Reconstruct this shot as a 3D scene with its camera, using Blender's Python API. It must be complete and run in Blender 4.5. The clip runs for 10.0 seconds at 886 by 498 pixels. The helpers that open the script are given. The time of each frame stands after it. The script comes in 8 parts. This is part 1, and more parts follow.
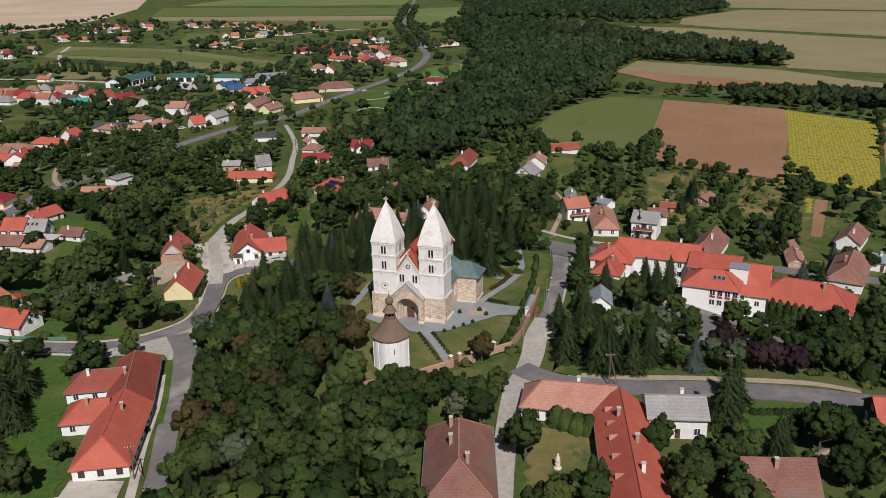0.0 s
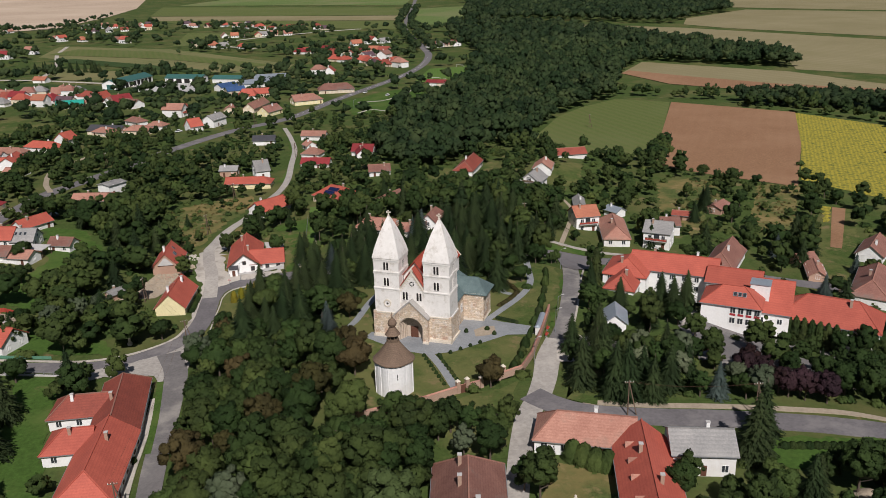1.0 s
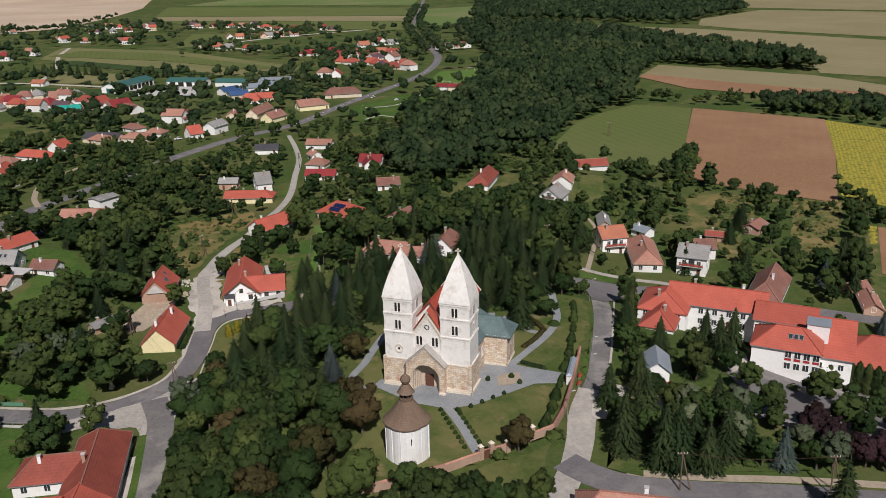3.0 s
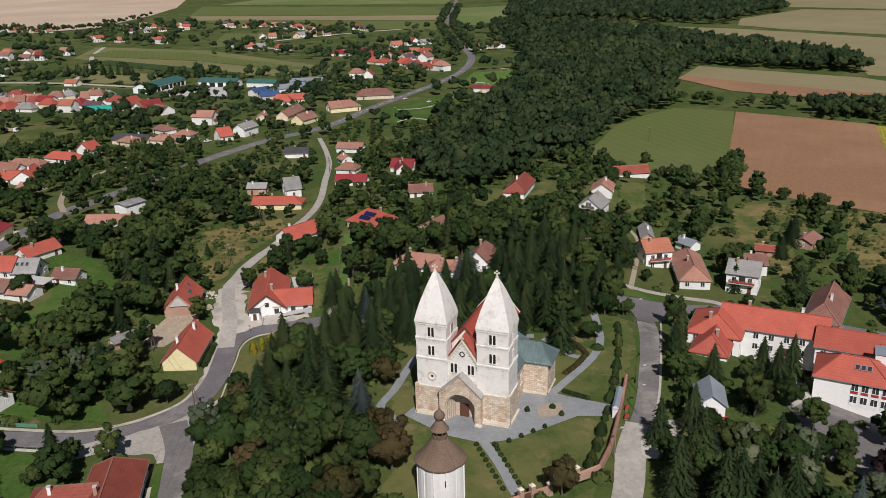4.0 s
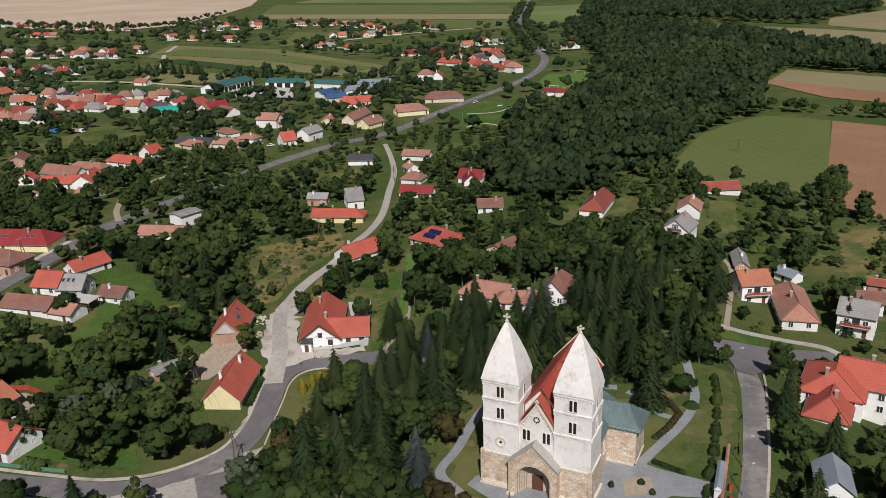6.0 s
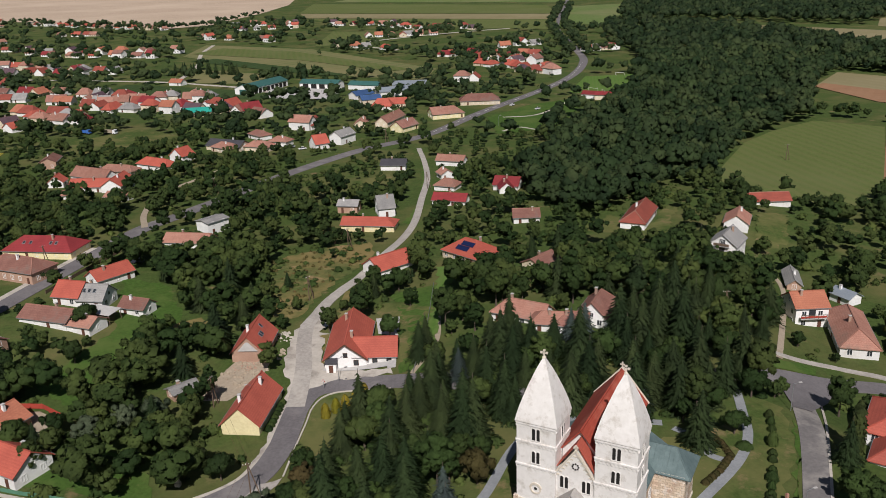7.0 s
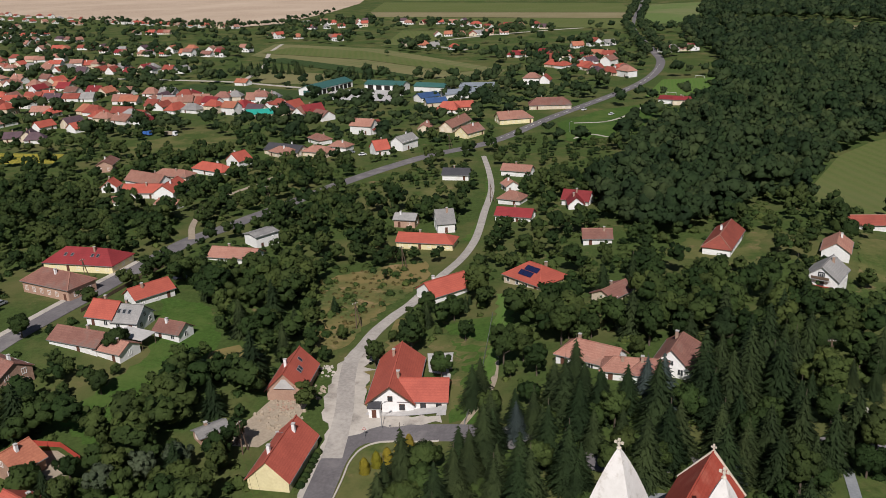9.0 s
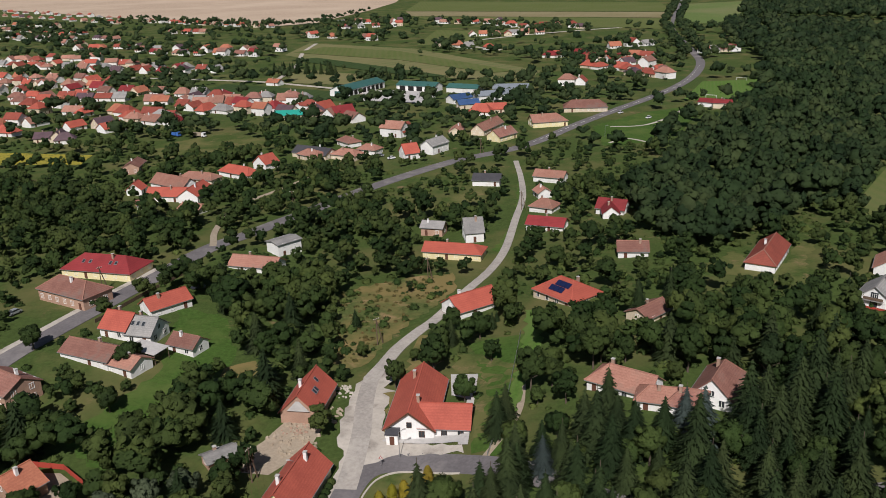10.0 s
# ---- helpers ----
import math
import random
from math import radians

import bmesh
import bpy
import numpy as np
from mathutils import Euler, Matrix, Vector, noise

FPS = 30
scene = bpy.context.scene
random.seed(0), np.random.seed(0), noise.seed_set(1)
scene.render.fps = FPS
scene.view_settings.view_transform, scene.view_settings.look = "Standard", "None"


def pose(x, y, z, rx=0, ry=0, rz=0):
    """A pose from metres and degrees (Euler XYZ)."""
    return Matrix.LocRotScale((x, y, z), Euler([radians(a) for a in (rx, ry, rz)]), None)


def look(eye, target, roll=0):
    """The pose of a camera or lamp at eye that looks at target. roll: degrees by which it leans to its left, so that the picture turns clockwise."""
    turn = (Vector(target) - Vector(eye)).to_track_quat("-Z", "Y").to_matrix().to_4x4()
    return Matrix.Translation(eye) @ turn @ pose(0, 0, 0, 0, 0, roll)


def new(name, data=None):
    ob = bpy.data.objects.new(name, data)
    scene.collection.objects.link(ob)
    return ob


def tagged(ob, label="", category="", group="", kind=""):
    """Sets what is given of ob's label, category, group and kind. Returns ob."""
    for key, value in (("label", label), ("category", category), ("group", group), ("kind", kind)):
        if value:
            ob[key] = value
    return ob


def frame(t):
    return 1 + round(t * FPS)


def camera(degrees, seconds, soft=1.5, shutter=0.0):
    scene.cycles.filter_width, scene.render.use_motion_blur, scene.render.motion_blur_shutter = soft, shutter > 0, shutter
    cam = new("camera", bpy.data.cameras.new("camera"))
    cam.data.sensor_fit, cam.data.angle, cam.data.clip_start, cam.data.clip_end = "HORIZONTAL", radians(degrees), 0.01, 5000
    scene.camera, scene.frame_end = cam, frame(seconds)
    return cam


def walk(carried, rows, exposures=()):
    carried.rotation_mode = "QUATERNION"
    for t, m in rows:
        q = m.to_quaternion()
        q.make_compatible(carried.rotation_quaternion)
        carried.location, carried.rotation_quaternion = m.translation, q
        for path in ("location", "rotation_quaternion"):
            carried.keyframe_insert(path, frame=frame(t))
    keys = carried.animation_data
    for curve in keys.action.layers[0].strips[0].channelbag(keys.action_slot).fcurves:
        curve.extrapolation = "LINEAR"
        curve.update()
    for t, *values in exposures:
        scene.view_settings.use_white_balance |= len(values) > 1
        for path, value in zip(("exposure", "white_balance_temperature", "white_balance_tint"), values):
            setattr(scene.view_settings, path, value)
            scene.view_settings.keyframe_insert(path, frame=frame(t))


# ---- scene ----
cam = camera(55.7, 10.0, soft=0.8)
METRES, EYE, TILT, LEAN, TURN = 125.2, 90.0, 0.0, 0.0, 0.0
ROWS = [
    (0.0, 0.0, 0.0, 0.0, -0.46, -19.18, 1.31),
    (0.5, -0.004, 0.0455, -0.0003, -0.43, -19.2, 1.29),
    (1.0, -0.0093, 0.0999, -0.0004, -0.41, -19.22, 1.29),
    (1.5, -0.0138, 0.1465, -0.0005, -0.39, -19.23, 1.28),
    (2.0, -0.0189, 0.2021, -0.0006, -0.37, -19.24, 1.28),
    (2.5, -0.0234, 0.2496, -0.0005, -0.36, -19.24, 1.28),
    (4.0, -0.0413, 0.4066, -0.0008, 2.21, -19.26, 1.42),
    (4.5, -0.046, 0.4527, -0.0011, 3.32, -19.27, 1.47),
    (5.0, -0.0513, 0.5067, -0.0013, 4.63, -19.28, 1.53),
    (5.5, -0.0561, 0.5526, -0.0016, 5.72, -19.28, 1.58),
    (7.0, -0.0702, 0.704, 0.0007, 9.38, -19.27, 1.74),
    (7.5, -0.0746, 0.7489, 0.0005, 10.47, -19.27, 1.8),
    (8.0, -0.0802, 0.8015, 0.0004, 11.75, -19.27, 1.86),
    (8.5, -0.0853, 0.8465, -0.0014, 12.84, -19.27, 1.91),
    (9.0, -0.0905, 0.8987, -0.0026, 14.14, -19.25, 1.97),
    (9.5, -0.0943, 0.943, -0.0028, 15.23, -19.25, 2.02),
    (10.0, -0.099, 0.995, -0.0035, 16.54, -19.24, 2.08),
]
walk(cam, [(t, pose(0, 0, EYE, TILT, LEAN, TURN) @ pose(METRES * x, METRES * y, METRES * z, 90 + pitch, roll, yaw)) for t, x, y, z, yaw, pitch, roll in ROWS],
     exposures=[(0.0, -0.14), (10.0, -0.14)])

# ---- daylight: late morning sun from the south, clear sky ----
SUN_FROM = Vector((0.17, -0.98, 1.02)).normalized()
sun_data = bpy.data.lights.new("sun", "SUN")
sun_data.energy, sun_data.angle, sun_data.color = 5.0, radians(0.6), (1.0, 0.95, 0.93)
sun = new("sun", sun_data)
sun.matrix_world = look(SUN_FROM * 400, (0, 0, 0))
world = bpy.data.worlds.new("sky")
scene.world = world
world.use_nodes = True
sky = world.node_tree.nodes.new("ShaderNodeTexSky")
sky.sky_type, sky.sun_disc = "NISHITA", False
sky.sun_elevation = math.asin(SUN_FROM.z)
sky.sun_rotation = math.atan2(SUN_FROM.x, SUN_FROM.y)
world.node_tree.links.new(sky.outputs[0], world.node_tree.nodes["Background"].inputs[0])
world.node_tree.nodes["Background"].inputs[1].default_value = 0.04

# ---- materials ----
def material(name):
    m = bpy.data.materials.new(name)
    m.use_nodes = True
    return m, m.node_tree.nodes, m.node_tree.links, m.node_tree.nodes["Principled BSDF"]


def add_node(nodes, kind, **sockets):
    n = nodes.new(kind)
    for key, value in sockets.items():
        n.inputs[key].default_value = value
    return n


def mix_colour(nodes, links, factor, a, b):
    m = nodes.new("ShaderNodeMix")
    m.data_type = "RGBA"
    for socket, value in ((0, factor), (6, a), (7, b)):
        if isinstance(value, bpy.types.NodeSocket):
            links.new(value, m.inputs[socket])
        elif socket == 0:
            m.inputs[0].default_value = value
        else:
            m.inputs[socket].default_value = (*value, 1)
    return m.outputs[2]


def contrast(nodes, links, value, low, high):
    r = add_node(nodes, "ShaderNodeMapRange", **{"From Min": low, "From Max": high})
    links.new(value, r.inputs[0])
    return r.outputs[0]


def noise_at(nodes, links, where, scale, detail=4.0, rough=0.6):
    n = add_node(nodes, "ShaderNodeTexNoise", Scale=scale, Detail=detail, Roughness=rough)
    links.new(where, n.inputs["Vector"])
    return n.outputs[0]


def surface(name, light, dark, fine=3.0, coarse=0.25, rough=0.85, bump=0.15, courses=0.0, spread=0.0, stain=None, stain_scale=0.12, metal=0.0, gloss=0.3, blotch=None, blocks=0.0):
    """A worn surface: grain and broad patches between two colours, courses of tiles or boards, a stain, a tint of each thing's own."""
    m, nodes, links, bsdf = material(name)
    where = nodes.new("ShaderNodeTexCoord").outputs["Object"]
    grain = noise_at(nodes, links, where, fine)
    patch = noise_at(nodes, links, where, coarse, 5.0)
    add = nodes.new("ShaderNodeMath")
    add.operation = "ADD"
    links.new(grain, add.inputs[0]), links.new(patch, add.inputs[1])
    col = mix_colour(nodes, links, contrast(nodes, links, add.outputs[0], 0.75, 1.25), dark, light)
    if stain:
        blot = noise_at(nodes, links, where, stain_scale, 6.0, 0.7)
        col = mix_colour(nodes, links, contrast(nodes, links, blot, 0.52, 0.68), col, stain)
    if blotch:
        spot = noise_at(nodes, links, where, stain_scale * 1.7, 7.0, 0.75)
        col = mix_colour(nodes, links, contrast(nodes, links, spot, 0.5, 0.6), col, blotch)
    height = grain
    if blocks:
        split = nodes.new("ShaderNodeSeparateXYZ")
        links.new(where, split.inputs[0])
        run = nodes.new("ShaderNodeMath")
        run.operation = "ADD"
        links.new(split.outputs[0], run.inputs[0]), links.new(split.outputs[1], run.inputs[1])
        face = nodes.new("ShaderNodeCombineXYZ")
        links.new(run.outputs[0], face.inputs[0]), links.new(split.outputs[2], face.inputs[1])
        bond = add_node(nodes, "ShaderNodeTexBrick", Scale=1.0, **{"Mortar Size": 0.03, "Brick Width": blocks * 1.7, "Row Height": blocks, "Color1": (1.08, 1.04, 1.0, 1), "Color2": (0.78, 0.72, 0.68, 1), "Mortar": (0.62, 0.58, 0.54, 1)})
        links.new(face.outputs[0], bond.inputs["Vector"])
        tint = nodes.new("ShaderNodeMix")
        tint.data_type, tint.blend_type = "RGBA", "MULTIPLY"
        tint.inputs[0].default_value = 1.0
        links.new(col, tint.inputs[6]), links.new(bond.outputs["Color"], tint.inputs[7])
        col = tint.outputs[2]
        height = bond.outputs["Fac"]
    if courses:
        wave = add_node(nodes, "ShaderNodeTexWave", Scale=courses, Distortion=0.6)
        wave.bands_direction, wave.wave_profile = "Z", "SAW"
        wave.inputs["Detail Scale"].default_value = 2.0
        links.new(where, wave.inputs["Vector"])
        col = mix_colour(nodes, links, contrast(nodes, links, wave.outputs["Fac"], 0.4, 3.2), col, tuple(c * 0.5 for c in dark))
        height = wave.outputs["Fac"]
    if spread:
        info = nodes.new("ShaderNodeObjectInfo")
        hsv = nodes.new("ShaderNodeHueSaturation")
        r = add_node(nodes, "ShaderNodeMapRange", **{"To Min": 1 - spread, "To Max": 1 + spread})
        links.new(info.outputs["Random"], r.inputs[0])
        links.new(r.outputs[0], hsv.inputs["Value"])
        links.new(col, hsv.inputs["Color"])
        col = hsv.outputs[0]
    links.new(col, bsdf.inputs["Base Color"])
    bsdf.inputs["Roughness"].default_value = rough
    bsdf.inputs["Metallic"].default_value = metal
    bsdf.inputs["Specular IOR Level"].default_value = gloss
    if bump:
        b = add_node(nodes, "ShaderNodeBump", Strength=bump, Distance=0.06)
        links.new(height, b.inputs["Height"])
        links.new(b.outputs[0], bsdf.inputs["Normal"])
    return m


def foliage(name, light, dark, patch_scale=0.16, shine=0.12):
    """Leaves: every clump its own shade, every few metres another tone, fine dapples painted dark for the gaps between
    leaves.
    """
    m, nodes, links, bsdf = material(name)
    geo = nodes.new("ShaderNodeNewGeometry")
    info = nodes.new("ShaderNodeObjectInfo")
    patch = noise_at(nodes, links, geo.outputs["Position"], patch_scale, 2.0)
    a = nodes.new("ShaderNodeMath")
    a.operation = "MULTIPLY_ADD"
    links.new(geo.outputs["Random Per Island"], a.inputs[0])
    a.inputs[1].default_value = 0.2
    links.new(contrast(nodes, links, patch, 0.3, 0.7), a.inputs[2])
    b = nodes.new("ShaderNodeMath")
    b.operation = "MULTIPLY_ADD"
    links.new(info.outputs["Random"], b.inputs[0])
    b.inputs[1].default_value = 0.4
    links.new(a.outputs[0], b.inputs[2])
    # Fine noise paints dark leaf gaps into the colour and drives the bump.
    leaf_gap_noise = noise_at(nodes, links, geo.outputs["Position"], 2.6, 3.0, 0.7)
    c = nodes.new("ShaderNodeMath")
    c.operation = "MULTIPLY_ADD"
    links.new(contrast(nodes, links, leaf_gap_noise, 0.32, 0.68), c.inputs[0])
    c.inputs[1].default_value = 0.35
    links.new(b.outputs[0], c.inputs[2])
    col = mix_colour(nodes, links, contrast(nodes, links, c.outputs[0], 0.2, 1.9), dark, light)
    own = nodes.new("ShaderNodeAttribute")
    own.attribute_name = "tone"
    both = nodes.new("ShaderNodeMath")
    both.operation = "ADD"
    links.new(own.outputs["Fac"], both.inputs[0]), links.new(info.outputs["Random"], both.inputs[1])
    part_of = nodes.new("ShaderNodeMath")
    part_of.operation = "FRACT"
    links.new(both.outputs[0], part_of.inputs[0])
    hsv = nodes.new("ShaderNodeHueSaturation")
    for socket, low, high in (("Hue", 0.466, 0.522), ("Value", 1.28, 0.6)):
        r = add_node(nodes, "ShaderNodeMapRange", **{"To Min": low, "To Max": high})
        links.new(part_of.outputs[0], r.inputs[0])
        links.new(r.outputs[0], hsv.inputs[socket])
    links.new(col, hsv.inputs["Color"])
    links.new(hsv.outputs[0], bsdf.inputs["Base Color"])
    bsdf.inputs["Roughness"].default_value = 0.6
    lump = add_node(nodes, "ShaderNodeBump", Strength=0.9, Distance=0.45)
    links.new(leaf_gap_noise, lump.inputs["Height"])
    links.new(lump.outputs[0], bsdf.inputs["Normal"])
    bsdf.inputs["Specular IOR Level"].default_value = shine
    through_leaf = nodes.new("ShaderNodeBsdfTranslucent")
    links.new(hsv.outputs[0], through_leaf.inputs["Color"])
    blend = add_node(nodes, "ShaderNodeMixShader", Fac=0.22)
    links.new(bsdf.outputs[0], blend.inputs[1]), links.new(through_leaf.outputs[0], blend.inputs[2])
    links.new(blend.outputs[0], nodes["Material Output"].inputs["Surface"])
    return m


def grassland(name, fresh, dry, bare, dry_low=0.5, dry_high=0.66, bare_low=0.62, bare_high=0.72, scale=0.03, rows=0.0, row_angle=0.0, row_depth=2.4):
    m, nodes, links, bsdf = material(name)
    where = nodes.new("ShaderNodeNewGeometry").outputs["Position"]
    fine = noise_at(nodes, links, where, 0.9, 6.0, 0.75)
    col = mix_colour(nodes, links, contrast(nodes, links, fine, 0.3, 0.72), tuple(c * 0.62 for c in fresh), tuple(c * 1.25 for c in fresh))
    broad = noise_at(nodes, links, where, scale, 5.0, 0.65)
    col = mix_colour(nodes, links, contrast(nodes, links, broad, dry_low, dry_high), col, dry)
    patch = noise_at(nodes, links, where, scale * 2.7, 5.0, 0.7)
    col = mix_colour(nodes, links, contrast(nodes, links, patch, bare_low, bare_high), col, bare)
    if rows:
        turn = add_node(nodes, "ShaderNodeMapping")
        turn.inputs["Rotation"].default_value = (0, 0, radians(row_angle))
        links.new(where, turn.inputs[0])
        wave = add_node(nodes, "ShaderNodeTexWave", Scale=rows, Distortion=1.5, Detail=3.0)
        links.new(turn.outputs[0], wave.inputs["Vector"])
        col = mix_colour(nodes, links, contrast(nodes, links, wave.outputs["Fac"], -0.2, row_depth), col, bare)
    links.new(col, bsdf.inputs["Base Color"])
    bsdf.inputs["Roughness"].default_value = 0.95
    bsdf.inputs["Specular IOR Level"].default_value = 0.1
    b = add_node(nodes, "ShaderNodeBump", Strength=0.5, Distance=0.25)
    links.new(fine, b.inputs["Height"])
    links.new(b.outputs[0], bsdf.inputs["Normal"])
    return m


ROOF = {
    "red": surface("red_roof_tiles", (0.44, 0.105, 0.07), (0.33, 0.075, 0.052), courses=0.85, spread=0.12, bump=0.3, rough=0.7),
    "oldred": surface("weathered_red_tiles", (0.30, 0.075, 0.05), (0.20, 0.05, 0.036), courses=0.85, spread=0.12, bump=0.3, rough=0.75),
    "orange": surface("orange_clay_tiles", (0.44, 0.17, 0.10), (0.32, 0.11, 0.068), courses=0.85, spread=0.15, bump=0.3, rough=0.8),
    "tile": surface("pale_clay_tiles", (0.40, 0.205, 0.152), (0.27, 0.125, 0.092), courses=0.85, spread=0.2, bump=0.3, stain=(0.2, 0.13, 0.1), rough=0.85),
    "brown": surface("brown_clay_tiles", (0.29, 0.14, 0.108), (0.18, 0.082, 0.064), courses=0.85, spread=0.2, bump=0.3, stain=(0.17, 0.13, 0.11), rough=0.85),
    "crimson": surface("crimson_sheet_roof", (0.27, 0.04, 0.042), (0.19, 0.028, 0.03), courses=0.85, spread=0.15, bump=0.25, rough=0.5),
    "grey": surface("grey_slate_roof", (0.31, 0.295, 0.28), (0.2, 0.195, 0.19), courses=0.85, spread=0.15, bump=0.3, rough=0.8),
    "dark": surface("dark_roof_tiles", (0.07, 0.068, 0.075), (0.045, 0.044, 0.05), courses=0.85, spread=0.15, bump=0.3, rough=0.6),
    "metal": surface("pale_sheet_metal", (0.33, 0.37, 0.41), (0.26, 0.29, 0.33), courses=0.0, spread=0.1, rough=0.45, metal=0.3),
    "green": surface("green_sheet_metal", (0.05, 0.135, 0.12), (0.035, 0.10, 0.09), spread=0.1, rough=0.5),
    "blue": surface("blue_sheet_metal", (0.05, 0.10, 0.22), (0.035, 0.07, 0.16), spread=0.1, rough=0.5),
    "purple": surface("purple_brown_tiles", (0.12, 0.075, 0.085), (0.08, 0.05, 0.06), courses=0.85, spread=0.15, rough=0.6),
    "turquoise": surface("turquoise_sheet", (0.03, 0.34, 0.27), (0.025, 0.27, 0.21), rough=0.5),
}
WALL = {
    "white": surface("white_render", (0.80, 0.79, 0.775), (0.71, 0.70, 0.68), spread=0.06, stain=(0.64, 0.61, 0.57), fine=2.0),
    "cream": surface("cream_render", (0.66, 0.56, 0.42), (0.55, 0.46, 0.34), spread=0.1, stain=(0.5, 0.43, 0.34), fine=2.0),
    "yellow": surface("yellow_render", (0.76, 0.67, 0.40), (0.66, 0.57, 0.33), spread=0.08, fine=2.0),
    "brickw": surface("bare_brick_wall", (0.46, 0.30, 0.22), (0.33, 0.20, 0.145), courses=1.2, spread=0.1, fine=4.0),
    "dark": surface("dark_timber_wall", (0.06, 0.045, 0.035), (0.04, 0.03, 0.025), fine=4.0),
    "grey": surface("grey_render", (0.42, 0.41, 0.39), (0.33, 0.32, 0.31), fine=2.0),
}
M_STONE_WHITE = surface("limewashed_stone", (0.74, 0.71, 0.68), (0.67, 0.64, 0.605), fine=1.2, coarse=0.3, stain=(0.51, 0.47, 0.42), stain_scale=0.5, bump=0.25)
M_STONE_RAW = surface("bare_sandstone", (0.66, 0.57, 0.455), (0.54, 0.445, 0.34), fine=1.6, coarse=0.5, stain=(0.46, 0.30, 0.235), stain_scale=0.4, blotch=(0.68, 0.63, 0.57), bump=0.35, blocks=0.45)
M_STONE_TRIM = surface("carved_stone", (0.66, 0.60, 0.51), (0.52, 0.45, 0.36), fine=3.0, coarse=0.6, bump=0.3)
# Pinker than the trim, and darkened for the shade inside the portal arches.
M_PORTAL = surface("shaded_carved_stone", (0.56, 0.47, 0.385), (0.42, 0.335, 0.26), fine=3.0, coarse=0.6, bump=0.4, stain=(0.25, 0.19, 0.15), stain_scale=0.6)
M_COPPER = surface("green_copper_sheet", (0.14, 0.19, 0.19), (0.09, 0.13, 0.13), fine=1.0, coarse=0.4, rough=0.55, metal=0.2)
M_SHINGLE = surface("brown_wooden_shingles", (0.20, 0.135, 0.095), (0.12, 0.082, 0.058), courses=1.0, fine=4.0, bump=0.4)
M_CHURCH_ROOF = surface("red_church_tiles", (0.40, 0.075, 0.045), (0.29, 0.05, 0.032), courses=0.7, bump=0.3, stain=(0.42, 0.13, 0.09), rough=0.75)
M_ASPHALT = surface("worn_asphalt", (0.19, 0.176, 0.17), (0.135, 0.125, 0.122), fine=1.5, coarse=0.12, stain=(0.31, 0.285, 0.255), stain_scale=0.06, bump=0.03)
M_ASPHALT_DARK = surface("dark_asphalt", (0.17, 0.157, 0.16), (0.12, 0.11, 0.113), fine=1.5, coarse=0.15, stain=(0.225, 0.207, 0.20), stain_scale=0.07, bump=0.03)
M_CONCRETE = surface("pale_dusty_concrete", (0.51, 0.465, 0.41), (0.40, 0.36, 0.31), fine=1.2, coarse=0.2, stain=(0.22, 0.195, 0.17), stain_scale=0.15)
M_LANE = surface("patched_pale_asphalt", (0.41, 0.375, 0.335), (0.29, 0.265, 0.24), fine=1.2, coarse=0.15, stain=(0.46, 0.42, 0.37), stain_scale=0.1, bump=0.03)
M_DUST = surface("trodden_gravel", (0.40, 0.33, 0.25), (0.29, 0.235, 0.175), fine=1.5, coarse=0.2, stain=(0.24, 0.2, 0.14), stain_scale=0.2)
M_PAVING = surface("blue_grey_paving", (0.27, 0.28, 0.29), (0.19, 0.20, 0.21), fine=2.5, coarse=0.3, rough=0.7)
M_SLAB = surface("light_concrete_slabs", (0.5, 0.48, 0.46), (0.4, 0.385, 0.37), fine=1.5)
M_PAINT = surface("white_road_paint", (0.75, 0.74, 0.71), (0.6, 0.59, 0.56), fine=3.0)
M_BRICK = surface("pinkish_brick", (0.42, 0.29, 0.22), (0.32, 0.21, 0.155), courses=1.5, fine=4.0)
M_TIMBER = surface("weathered_timber", (0.16, 0.11, 0.075), (0.10, 0.07, 0.05), fine=4.0)
M_METAL_GREY = surface("galvanised_steel", (0.38, 0.39, 0.40), (0.3, 0.31, 0.32), metal=0.6, rough=0.5)
M_FRAME = surface("white_window_paint", (0.78, 0.77, 0.75), (0.7, 0.69, 0.67))
M_FRAME_DARK = surface("brown_window_paint", (0.12, 0.06, 0.035), (0.08, 0.04, 0.025))
M_DOOR = surface("dark_wooden_door", (0.13, 0.055, 0.035), (0.09, 0.04, 0.025))
M_TRUNK = surface("tree_bark", (0.13, 0.10, 0.075), (0.07, 0.055, 0.042), fine=5.0)
# Near-black colour stands in for the shade inside openings.
M_DARK_HOLE = surface("dark_interior", (0.02, 0.018, 0.016), (0.012, 0.011, 0.01), bump=0)
M_RED_PANEL = surface("red_spandrel_panel", (0.36, 0.03, 0.04), (0.28, 0.025, 0.03))
M_BLUE = surface("blue_paint", (0.05, 0.15, 0.45), (0.04, 0.12, 0.36), bump=0)
M_RUST = surface("rusty_red_paint", (0.4, 0.06, 0.04), (0.3, 0.045, 0.03))
M_GLASS, _n, _l, _b = material("window_glass")
_b.inputs["Base Color"].default_value = (0.035, 0.04, 0.045, 1)
_b.inputs["Roughness"].default_value = 0.08
M_SOLAR, _n, _l, _b = material("solar_cells")
_b.inputs["Base Color"].default_value = (0.012, 0.018, 0.06, 1)
_b.inputs["Roughness"].default_value = 0.15

